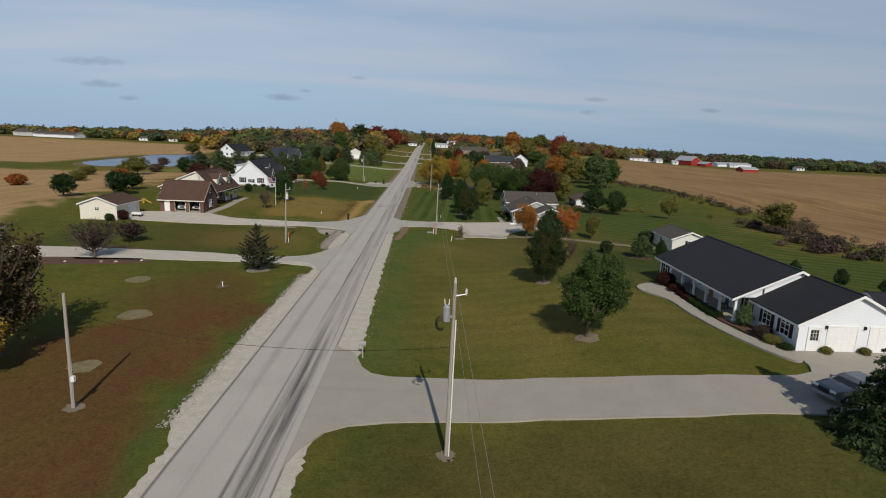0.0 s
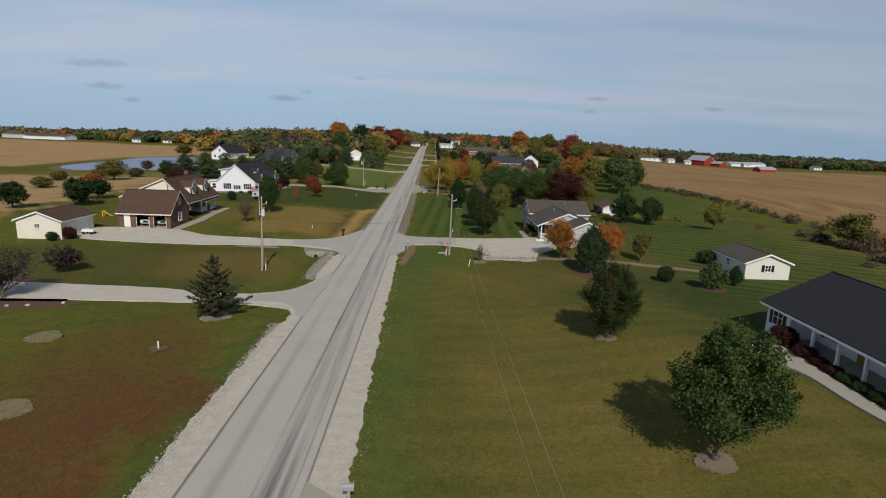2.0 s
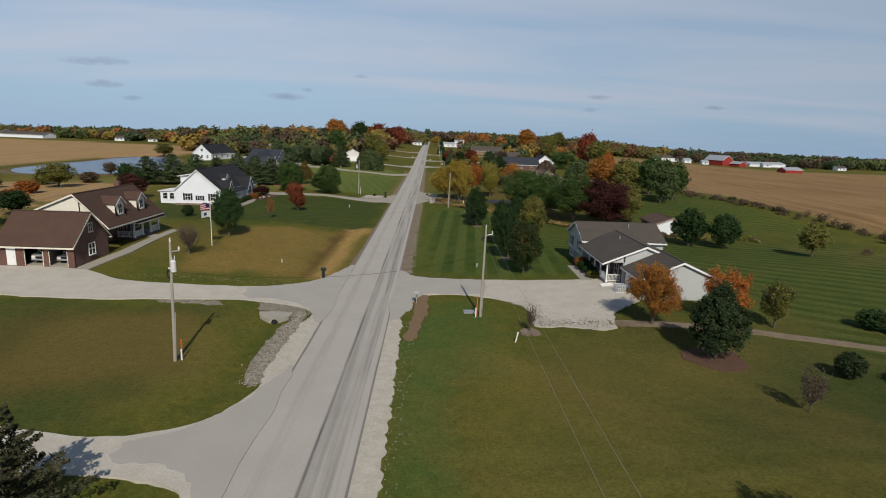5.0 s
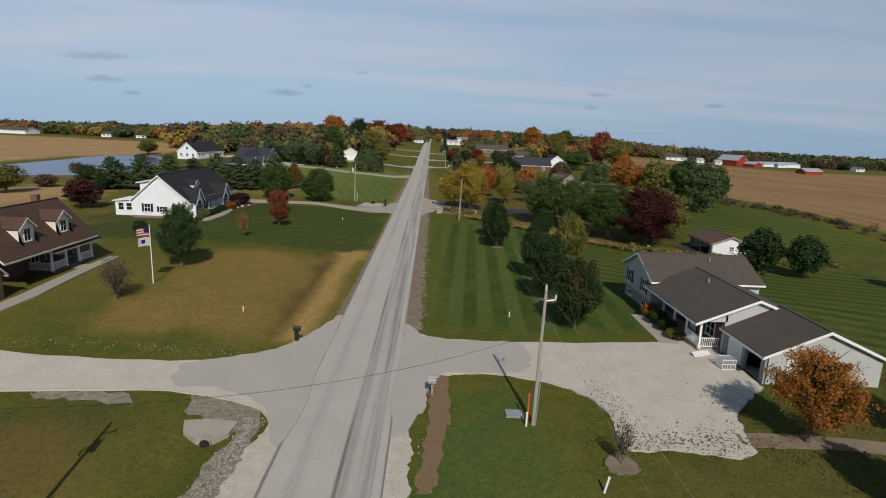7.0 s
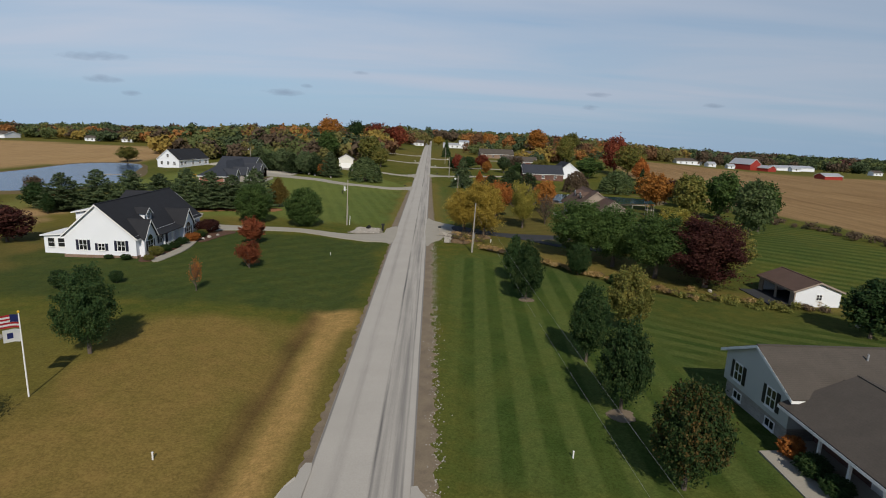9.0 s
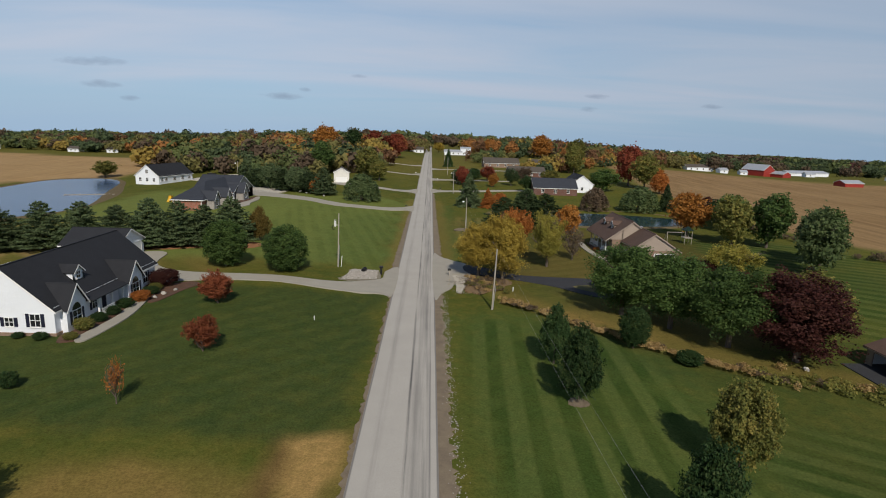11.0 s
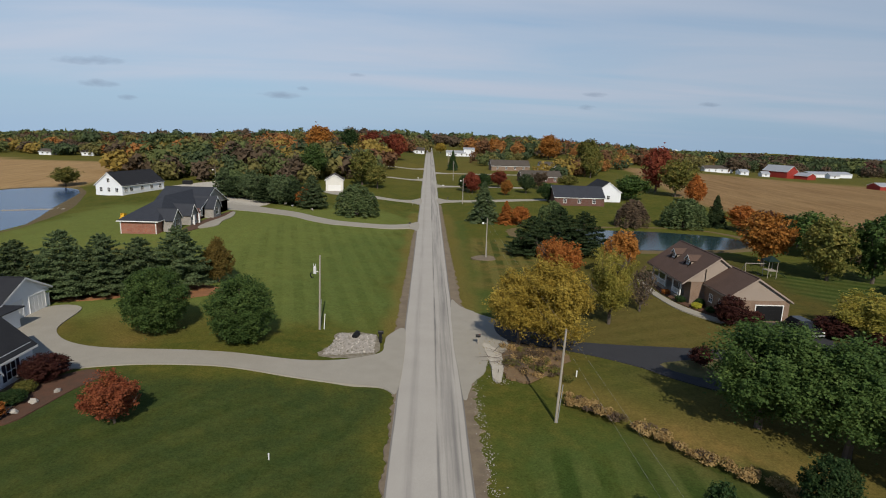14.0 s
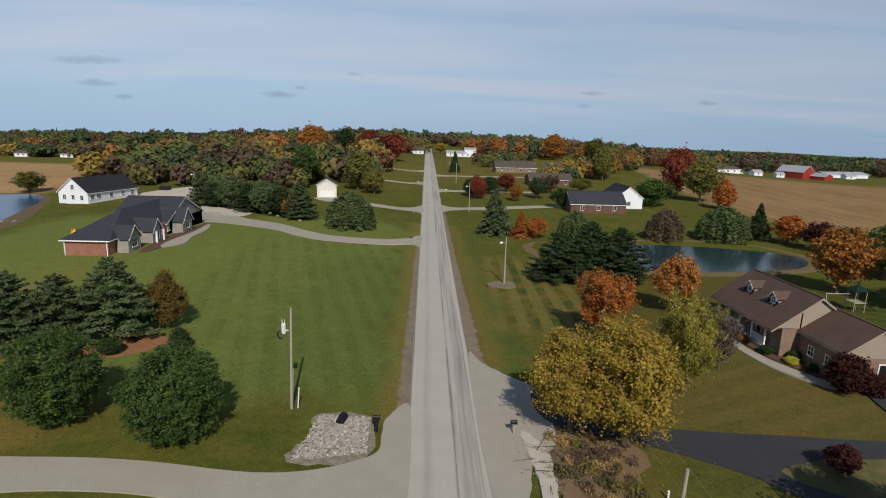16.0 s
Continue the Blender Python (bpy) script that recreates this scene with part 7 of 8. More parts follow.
T("pear", 60.0, 147.0, 6.8, 6.0, DEEP, "dark dense evergreen by the creek", lod="mid")
# creek and hedge
T("round", 28.5, 181.0, 10.2, 11.4, GREEN, "broad green tree above the creek", lod="fine")
T("round", 33.6, 177.2, 10.0, 10.6, GREEN, "broad green tree above the creek", lod="fine")
T("round", 38.8, 172.4, 10.6, 11.4, GREEN, "broad green tree above the creek", lod="fine")
T("round", 45.0, 168.8, 10.8, 13.0, MAROON, "broad maroon tree above the creek", lod="fine")
T("round", 50.5, 176.0, 9.0, 10.0, OLIVE, "olive-green tree behind the hedge")
T("round", 29.2, 193.0, 2.6, 2.8, MAROON, "maroon shrub by the asphalt drive", "shrub", "mid")
T("low", 25.7, 168.6, 5.2, 4.0, DEEP, "conical dark evergreen by the creek")
T("low", 30.6, 165.0, 1.7, 3.2, DEEP, "low dark shrub by the creek", "shrub", "mid")
T("round", 10.4, 198.8, 9.2, 8.2, YELLOW_LEAF, "golden autumn tree at the drive mouth", dz=0.2, lod="fine")
T("round", 14.2, 196.8, 10.8, 9.0, YELLOW_LEAF, "golden autumn tree at the drive mouth", dz=0.2, lod="fine")
T("open", 19.2, 219.4, 9.5, 7.6, RUST, "dense rust-orange autumn tree near the road")
T("round", 32.4, 229.0, 8.4, 6.6, ORANGE_LEAF, "orange-red autumn tree behind the house", lod="mid")
T("open", 23.3, 206.0, 11.2, 7.2, YELLOWGREEN, "tall yellow-green tree on the lawn", lod="fine")
T("bare", 29.0, 210.5, 7.5, 4.6, BROWN_LEAF, "thin brown tree near the house", lod="mid")
T("pine", 20.8, 248, 8.0, 10.4, SPRUCE, "dark pine near the pond")
T("pine", 26.6, 250.0, 9.8, 11.0, SPRUCE, "dark pine near the pond")
T("pine", 31.4, 249.0, 9.0, 10.4, SPRUCE, "dark pine near the pond")
T("spruce", 14.7, 288.4, 11.0, 9.8, BLUEPINE, "large blue-green spruce by the road", lod="mid")
T("spruce", 20.6, 285.7, 6.3, 6.0, RUST, "rust-red conical tree by the road", lod="mid")
T("round", 24.4, 285.0, 5.0, 6.0, RUST, "rust-red rounded tree by the road", lod="mid")
T("round", 65.4, 242.6, 11.6, 9.4, ORANGE_LEAF, "broad orange maple behind the house", lod="mid")
T("willow", 70.1, 287.6, 8.0, 13.0, WILLOW, "weeping willow by the dark pond", lod="mid")
T("willow", 55.0, 286.0, 7.6, 9.0, BROWN_LEAF, "bare brownish willow by the pond", lod="mid")
T("willow", 32.5, 284, 7.0, 8.0, WILLOW, "grey-green willow by the pond", lod="mid")
T("spruce", 79.5, 289, 9.0, 7.0, SPRUCE, "dark spruce by the pond", lod="mid")
for x, y, m in ((84, 284, RUST), (86, 277, MAROON), (87, 270, DEEP), (86, 263, DEEP), (84, 256, OLIVE)):
    T("round", x, y, 7.0, 8.0, m, "autumn tree in the row by the pond", "tree", "mid", group="pond side row")
T("round", 71.3, 232.6, 11.6, 9.8, OLIVE, "broad tree with olive and orange leaves", lod="mid")
T("round", 72.5, 206.7, 12.4, 9.2, WILLOW, "tall grey-green tree at the lawn edge", lod="mid")
T("round", 79.0, 214.0, 12.0, 9.6, GREEN, "tall green tree at the lawn edge", lod="mid")
T("round", 78.4, 231.0, 12.8, 10.0, GREEN, "tall green tree at the lawn edge", lod="mid")
T("open", 55.0, 201.3, 6.6, 9.6, YELLOWGREEN, "low spreading yellow-green tree", lod="near")
T("round", 81.4, 252.2, 10.3, 10.0, GREEN, "green tree at the field edge", lod="mid")
for x, y, h, w, m in ((39.2, 205.8, 4.2, 4.4, MAROON), (41.8, 205.2, 2.4, 3.0, MAROON), (50.6, 202.6, 3.0, 5.2, MAROON), (54.0, 198.0, 2.6, 5.0, MAROON), (36.4, 214.4, 1.1, 1.7, DEEP), (37.6, 211.8, 1.0, 1.6, GOLDBUSH), (38.6, 212.9, 1.2, 1.6, DEEP), (38.8, 210.2, 1.0, 1.4, DEEP), (35.8, 218.0, 0.9, 1.5, RUST)):
    T("low", x, y, h, w, m, "garden shrub near the tan house", "shrub", "mid", group="house shrubs")
# beyond, along the road
T("willow", -19.9, 288.9, 8.4, 12.0, WILLOW, "large soft willow-like shrub", lod="mid")
T("round", -36.2, 300.2, 6.0, 6.4, RUST, "rust-brown small tree by the drive", lod="mid")
for i in range(13):
    T(("pine", "round", "low")[i % 3], -66 + i * 2.7, 318 - 1.7 * i + (i % 2) * 5, 9.5 - (i % 4), 8.2, (BLUEPINE, WILLOW, SPRUCE, BLUEPINE)[i % 4], "grey-green pine in a grove by the farmhouse drive", "tree", "mid", group="conifer grove")
T("round", -27, 362, 14.0, 13.0, OLIVE, "tall yellow-olive tree beside the white garage", lod="mid")
T("round", -20, 352, 9.0, 9.0, OLIVE, "yellow-olive tree beside the white garage", lod="mid")
T("round", -48, 372, 16.0, 12.0, GREEN, "tall green tree behind the garage", lod="mid")
T("round", 16.6, 352, 8.3, 7.0, RED_LEAF, "bright red maple near the road", lod="mid")
T("round", 14.0, 358, 6.5, 7.0, DEEP, "dark green tree near the road", lod="mid")
T("round", 29, 372, 7.6, 8.0, RED_LEAF, "bright red maple on the lawn", lod="mid")
T("round", 29, 348, 6.0, 5.0, ORANGE_LEAF, "orange small tree on the lawn", lod="mid")
T("round", 22, 366, 6.5, 9.0, DEEP, "dark green tree on the lawn", lod="mid")
T("round", 38, 356, 8.0, 7.0, SPRUCE, "dark green tree by the brick house", lod="mid")
T("round", 42, 334, 6.8, 8.0, DEEP, "dark green tree before the brick house", lod="mid")
T("open", 46, 372, 8.0, 8.0, BROWN_LEAF, "thin brown tree by the brick house", lod="mid")
T("round", 60, 378, 6.0, 9.0, OLIVE, "yellow-green tree by the brick house", lod="mid")
T("round", 75, 343, 9.5, 14, GREEN, "broad green tree behind the pond", lod="mid")
T("round", 96, 372, 19, 14, RED_LEAF, "tall red maple at the field corner", lod="mid")
T("round", 98, 357, 16, 14, OLIVE, "tall olive tree at the field corner", lod="mid")
T("column", 98, 340, 10.5, 8.5, RUST, "rust-brown conical tree at the field corner", lod="mid")
T("round", 84, 428, 16, 12, OLIVE, "tall golden-olive tree near the houses", lod="mid")
T("spruce", 13, 452, 11, 7, DEEP, "dark conifer by the road", lod="mid")
for x, y, h, w, m in ((-36, 500, 19, 19, RED_LEAF), (-22, 508, 17, 16, RED_LEAF), (-30, 522, 16, 14, MAROON), (-52, 505, 20, 16, DEEP), (-70, 500, 21, 20, ORANGE_LEAF), (-32, 440, 9, 9, MAROON), (58, 640, 15, 14, ORANGE_LEAF), (96, 590, 20, 20, ORANGE_LEAF), (10, 660, 10, 12, YELLOW_LEAF), (118, 560, 18, 18, OLIVE)):
    T("round", x, y, h, w, m, "large autumn tree in the far neighbourhood", "tree", "mid", group="far maples")


# ---- far woods ----
def woods(name, spots, mats, label, size=1.5, per=90, seed=1):
    """Distant trees that nobody could count: crowns of leaf clumps on short stems, one mesh a colour."""
    rng = np.random.default_rng(seed)
    groups = {i: [] for i in range(len(mats))}
    for x, y, h, w, c in spots:
        p, nn = [], []
        d = sphere_dirs(per, rng)
        lob = 1 + 0.34 * np.sin(d[:, 0] * 5 + x) * np.cos(d[:, 2] * 4 + y) + 0.16 * np.sin(d[:, 1] * 9 + y) * np.cos(d[:, 0] * 8 + x)
        q = d * rng.uniform(0.55, 1.0, (per, 1)) * lob[:, None] * [w / 2, w / 2, h * 0.46]
        q += [x, y, zat(x, y) + h * 0.52]
        v = cards(q, d + [0, 0, 0.3], size * (w / 11), rng, loose=0.6)
        groups[c % len(mats)].append(v)
    for i, m in enumerate(mats):
        if groups[i]:
            me = mesh_from_cards(name, np.concatenate(groups[i]))
            me.materials.append(m)
            tagged(new(name, me), label, "woods", kind="stuff")


FAR_MATS = [leaf_material("far_deep_green_canopy", (0.036, 0.052, 0.026), (0.058, 0.076, 0.036), (0.08, 0.096, 0.045), 0.9, 0.2, 1.25, 0.16),
            leaf_material("far_green_canopy", (0.062, 0.078, 0.03), (0.092, 0.108, 0.04), (0.125, 0.135, 0.05), 0.9, 0.2, 1.25, 0.16),
            leaf_material("far_olive_canopy", (0.08, 0.075, 0.028), (0.115, 0.103, 0.036), (0.15, 0.13, 0.046), 0.9, 0.2, 1.25, 0.16),
            leaf_material("far_brown_canopy", (0.075, 0.056, 0.038), (0.105, 0.076, 0.05), (0.135, 0.098, 0.064), 0.9, 0.2, 1.25, 0.16),
            leaf_material("far_rust_canopy", (0.09, 0.05, 0.028), (0.13, 0.07, 0.036), (0.17, 0.095, 0.046), 0.9, 0.2, 1.25, 0.16),
            leaf_material("far_orange_canopy", (0.16, 0.075, 0.027), (0.23, 0.108, 0.035), (0.29, 0.145, 0.047), 0.9, 0.2, 1.25, 0.16),
            leaf_material("far_maroon_canopy", (0.05, 0.024, 0.022), (0.075, 0.034, 0.028), (0.1, 0.045, 0.035), 0.9, 0.2, 1.25, 0.16),
            leaf_material("far_golden_canopy", (0.16, 0.115, 0.03), (0.22, 0.16, 0.042), (0.27, 0.2, 0.055), 0.9, 0.2, 1.25, 0.16)]
rng0 = np.random.default_rng(11)
PICK = [0, 0, 1, 1, 2, 2, 2, 3, 3, 3, 4, 4, 5, 6, 7]


def belt(n, fx, fy, h0, h1, w0, w1, pick=PICK):
    out = []
    for k in range(n):
        s = (k + rng0.random()) / n
        out.append((fx(s) + rng0.normal(0, 4), fy(s) + rng0.normal(0, 7), rng0.uniform(h0, h1), rng0.uniform(w0, w1), int(rng0.choice(pick))))
    return out


spots = []
# treeline across the western field
for r in range(3):
    spots += belt(70, lambda s: -620 + 500 * s, lambda s: 560 - 90 * s + 22 * r, 5, 9, 8, 14, [0, 1, 1, 2, 2, 3, 3, 5, 7])
# wooded neighbourhood left of the road
for r in range(7):
    spots += belt(26, lambda s: -150 + 125 * s, lambda s: 405 + 26 * r - 20 * s, 7, 15, 10, 17, [0, 1, 1, 1, 2, 2, 2, 2, 3, 3, 4, 5, 7, 7])
for r in range(3):
    spots += belt(14, lambda s: -112 + 62 * s, lambda s: 366 + 14 * r, 6, 11, 7, 11, [0, 1, 1, 3, 2, 2])
# right of the road
for r in range(7):
    spots += belt(30, lambda s: 45 + 190 * s, lambda s: 640 + 40 * r - 60 * s * (r < 3), 10, 15, 11, 17, [0, 0, 1, 1, 2, 2, 3, 3, 4, 4, 5, 5, 7])
for r in range(2):
    spots += belt(18, lambda s: 120 + 90 * s, lambda s: 560 + 20 * s + 16 * r, 8, 13, 8, 13, [2, 3, 4, 4, 5, 0])
# far eastern woods beyond the farmstead
for r in range(4):
    spots += belt(90, lambda s: 190 + 1150 * s, lambda s: 830 + 95 * r + 60 * math.sin(s * 5), 13, 19, 18, 30, [0, 0, 0, 0, 1, 1, 3, 3, 6])
spots += belt(60, lambda s: 225 + 260 * s, lambda s: 655 + 25 * s, 7, 12, 8, 13, [0, 0, 1, 2, 3, 3])
spots += belt(60, lambda s: 480 + 500 * s, lambda s: 610 + 140 * s, 8, 13, 11, 18, [0, 0, 1, 1, 2, 3])
# skyline where the land falls away
for r in range(2):
    spots += belt(110, lambda s: -1500 + 3000 * s, lambda s: 1230 + 90 * r, 15, 22, 26, 44, [0, 0, 1, 2, 3, 3])
# ridge beyond the crest
for r in range(3):
    spots += belt(70, lambda s: -700 + 1200 * s, lambda s: 900 + 120 * r, 11, 16, 18, 28, [0, 0, 1, 2, 3, 3, 4])
spots += belt(26, lambda s: -60 + 56 * s, lambda s: 590 + 80 * s, 10, 16, 10, 14)
# small trees round the far houses on the right
spots += belt(26, lambda s: 60 + 70 * s, lambda s: 420 + 90 * s, 6, 11, 7, 11, [0, 1, 2, 4, 5, 7])
spots += belt(16, lambda s: 30 + 40 * s, lambda s: 490 + 80 * s, 5, 9, 6, 10, [0, 1, 2, 4])
woods("far_woods", spots, FAR_MATS, "far autumn woods of brown, olive, orange and green", 0.92, 360, 4)
# brushy line between lawn and eastern field
brush = []
for k in range(85):
    s = k / 84
    y = 84 + 170 * s
    brush.append((90 + 13 * float(sstep(110, 150, np.float64(y))) * (1 - float(sstep(170, 250, np.float64(y)))) + rng0.normal(0, 1.8), y + rng0.normal(0, 1.5), rng0.uniform(0.6, 2.2), rng0.uniform(1.6, 3.6), int(rng0.choice([0, 1, 3, 3, 3, 3]))))
for k in range(42):
    brush.append((86 + rng0.normal(0, 3.5), 112 + rng0.normal(0, 11), rng0.uniform(0.6, 1.9), rng0.uniform(1.6, 3.6), int(rng0.choice([2, 2, 3, 0, 1]))))
for k in range(16):
    brush.append((83 + rng0.normal(0, 2.5), 98 + rng0.normal(0, 4), rng0.uniform(0.8, 2.4), rng0.uniform(2, 4), int(rng0.choice([0, 2, 2, 3]))))
woods("field_hedge", brush, [BROWN_LEAF, JUNIPER, TWIG, BROWN_LEAF], "low brown brush along the field edge", 0.8, 160, 9)
creek = []
for k in range(150):
    x = 12.6 + 26 * rng0.random()
    creek.append((x + rng0.normal(0, .3), float(np.interp(x, CREEK_X, CREEK_Y)) + rng0.normal(0, 0.45), rng0.uniform(0.25, 0.75), rng0.uniform(0.6, 1.3), int(rng0.choice([0, 0, 0, 0, 1]))))
for k in range(70):
    x = 38 + 34 * rng0.random()
    creek.append((x, float(np.interp(x, CREEK_X, CREEK_Y)) + rng0.normal(0, 1.2), rng0.uniform(0.3, 1.0), rng0.uniform(0.8, 2.0), int(rng0.choice([0, 1, 2, 2]))))
under = []
for k in range(70):
    under.append((max(8.4, 11.0 + rng0.normal(0, 1.6)), 194.0 + rng0.normal(0, 2.4), rng0.uniform(0.25, 0.9), rng0.uniform(0.6, 1.5), int(rng0.choice([0, 0, 1, 2]))))
DRYLEAF = leaf_material("dry_straw_blades", (0.21, 0.135, 0.055), (0.33, 0.225, 0.095), (0.44, 0.32, 0.15), 0.9)
woods("creek_grass", creek, [DRYLEAF, BROWN_LEAF, OLIVE], "dry straw-coloured grass along the creek", 0.9, 130, 21)
woods("underbrush", under, [BROWN_LEAF, OLIVE, DRYLEAF], "brown underbrush and vines beneath golden trees", 0.7, 160, 33)


# ---- power poles, wires, roadside things ----
def utility_pole(x, y, h, lean=0.0, arm=True, can=None, lamp=False, coil=False, label="weathered wooden power pole with steel hardware"):
    z = zat(x, y)
    p = thing("utility_pole", x, y, z, label, "utility pole", group="roadside poles")
    bm = bmesh.new()
    tube(bm, (0, 0, -0.6), (lean, 0, h), 0.125, 0.085, 12)
    part("pole", bm, WOOD, p, smooth=False)
    if arm:
        bm = bmesh.new()
        tube(bm, (lean, 0, h - 0.75), (lean + 0.62, 0, h - 0.62), 0.045, 0.04, 6)
        part("arm", bm, STEEL, p)
        for dx, dz in ((0.0, 0.0), (0.6, -0.6)):
            bm = bmesh.new()
            for k in range(3):
                tube(bm, (lean + dx, 0, h + dz + 0.09 * k), (lean + dx, 0, h + dz + 0.05 + 0.09 * k), 0.075, 0.05, 8)
            tube(bm, (lean + dx, 0, h + dz - 0.1), (lean + dx, 0, h + dz + 0.3), 0.02, 0.02, 6)
            part("insulator", bm, INSULATOR, p)
    if can:
        cx, cz, mat = can
        bm = bmesh.new()
        tube(bm, (cx, -0.1, cz), (cx, -0.1, cz + 0.75), 0.19, 0.19, 16)
        tube(bm, (cx, -0.1, cz + 0.75), (cx, -0.1, cz + 0.88), 0.2, 0.1, 16)
        box(bm, min(0, cx), max(0, cx), -0.14, -0.06, cz + 0.2, cz + 0.3)
        tr = part("transformer", bm, mat, p, "grey cylindrical transformer")
        for k in (-1, 1):
            bm = bmesh.new()
            tube(bm, (cx + 0.1 * k, -0.1, cz + 0.9), (cx + 0.13 * k, -0.1, cz + 1.2), 0.035, 0.025, 6)
            part("bushing", bm, INSULATOR, tr)
    if can or coil:
        cx, cz = (can[0], can[1]) if can else (0.0, h - 2.2)
        bm = bmesh.new()
        for k in range(5):
            r = 0.22 + 0.05 * k
            pts = [(cx - 0.3 + r * 0.7 * math.cos(a), 0.04 * k - 0.1, cz - 0.2 + r * math.sin(a)) for a in np.linspace(0.4, 5.4, 14)]
            for a, b in zip(pts, pts[1:]):
                tube(bm, a, b, 0.014, 0.014, 4, False)
        part("cable_loop", bm, BLACK, p)
    if lamp:
        bm = bmesh.new()
        tube(bm, (lean, 0, h - 1.0), (lean - 0.7, -0.1, h - 0.8), 0.03, 0.03, 6)
        part("lamp_arm", bm, STEEL, p)
        bm = bmesh.new()
        bmesh.ops.create_uvsphere(bm, u_segments=12, v_segments=8, radius=0.26, matrix=Matrix.Translation((lean - 0.8, -0.1, h - 0.92)) @ Matrix.Diagonal((1, 1, 0.8, 1)))
        part("lamp_head", bm, LAMPGLASS, p, smooth=True)
    bm = bmesh.new()
    tube(bm, (0.13, -0.1, 0.0), (0.13 + lean * .8, -0.1, h * (0.8 if coil else 0.42)), 0.035, 0.035, 6)
    part("conduit", bm, TRIM if coil else GREY_PAINT, p)
    return (x + lean, y, z + h)


pole_a = utility_pole(11.7, 28.8, 10.1, 0.1, True, (-0.3, 8.0, GREY_PAINT), coil=True)
pole_l = utility_pole(-11.5, 33.2, 7.5, 0.08, False, None, label="short thick pale service pole with meter box")
pole_m = utility_pole(-12.15, 87.9, 9.1, 0.2, True, (0.38, 6.9, INSULATOR))
pole_r = utility_pole(11.8, 100.1, 8.8, 0.17, True, None)
pole_n = utility_pole(10.8, 181.0, 8.4, 0.3, False, None)
pole_o = utility_pole(-13.3, 201.7, 9.2, 0.2, False, (-0.42, 7.0, INSULATOR))
pole_p = utility_pole(11.1, 244.6, 7.8, 0.0, False, None, True)
pole_q = utility_pole(11.0, 322.0, 8.6, 0.0, False, None, True)
pole_s = utility_pole(11.0, 398.0, 8.6, 0.0, True, None)
pole_t = utility_pole(11.0, 470.0, 8.6, 0.0, True, None)
pole_u = utility_pole(-74.5, 334.0, 8.0, 0.0, False, None, True, label="wooden yard pole with lamp by the farm drive")
mb = thing("meter_box", -11.32, 33.02, zat(-11.3, 33) + 1.9, "small white meter box on a pole", "meter box")
part("box", bx(-0.02, 0.2, -0.12, 0.12, 0, 0.36, bevel=0.02), TRIM, mb)


WIRE = material("weathered_aluminium_cable", (0.24, 0.24, 0.23), 0.6, 0.1, 2, 20, 0.0)


def wire(a, b, sag, label="thin power line between poles", r=0.0055, mat=None):
    bm = bmesh.new()
    a, b = Vector(a), Vector(b)
    n = 18
    pts = [a.lerp(b, k / n) - Vector((0, 0, sag * 4 * (k / n) * (1 - k / n))) for k in range(n + 1)]
    prev = None
    for p in pts:
        row = [bm.verts.new(p + Vector((dx * r, 0, dz * r))) for dx, dz in ((1, 0), (0, 1), (-1, 0), (0, -1))]
        for i in range(4 if prev else 0):
            bm.faces.new((prev[i], prev[(i + 1) % 4], row[(i + 1) % 4], row[i]))
        prev = row
    return tagged(part("power_line", bm, mat or WIRE), label, "power line", "power lines")


def off(p, dx, dz):
    return (p[0] + dx, p[1], p[2] + dz)


behind = (12.2, -60.0, 10.5)
for a, b in ((behind, pole_a), (pole_a, pole_r), (pole_r, pole_n), (pole_n, pole_p), (pole_p, pole_q), (pole_q, pole_s), (pole_s, pole_t)):
    wire(off(a, 0, 0.1), off(b, 0, 0.1), 0.55)
    wire(off(a, 0, -1.4), off(b, 0, -1.4), 0.7)
wire(off(pole_m, 0, -2.2), off(pole_r, 0, -2.6), 1.2, "dark twisted service cable across the road", 0.01, GUM)
wire(off(pole_l, 0, -1.2), off(pole_a, 0, -3.6), 1.0, "dark twisted service cable across the road", 0.012, GUM)


def mailbox(x, y, mat, label, n=1, face=1, big=False):
    z = zat(x, y)
    p = thing("mailbox", x, y, z, label, "mailbox")
    part("post", bx(-0.06, 0.06, -0.06, 0.06, -0.3, 1.02), WOOD if not big else mat, p)
    for k in range(n):
        o = (k - (n - 1) / 2) * 0.42
        bm = bmesh.new()
        pts = [(-0.14, 1.02), (0.14, 1.02), (0.14, 1.2)] + [(0.14 * math.cos(a), 1.2 + 0.14 * math.sin(a)) for a in np.linspace(0.3, math.pi - 0.3, 6)] + [(-0.14, 1.2)]
        s = 1.12 if big else 1.0
        slab(bm, [(0.3 * s * face, o + q[0] * s, 1.02 + (q[1] - 1.02) * s) for q in pts], (face, 0, 0), 0.56 * s)
        b = part("box", bm, mat, p)
        part("flag", bx(0.05, 0.22, o + 0.165 * s, o + 0.18 * s, 1.18, 1.3), ORANGE, b)
    if big:
        part("base", bx(-0.16, 0.16, -0.16, 0.16, -0.2, 1.0, bevel=0.02), mat, p)
    return p


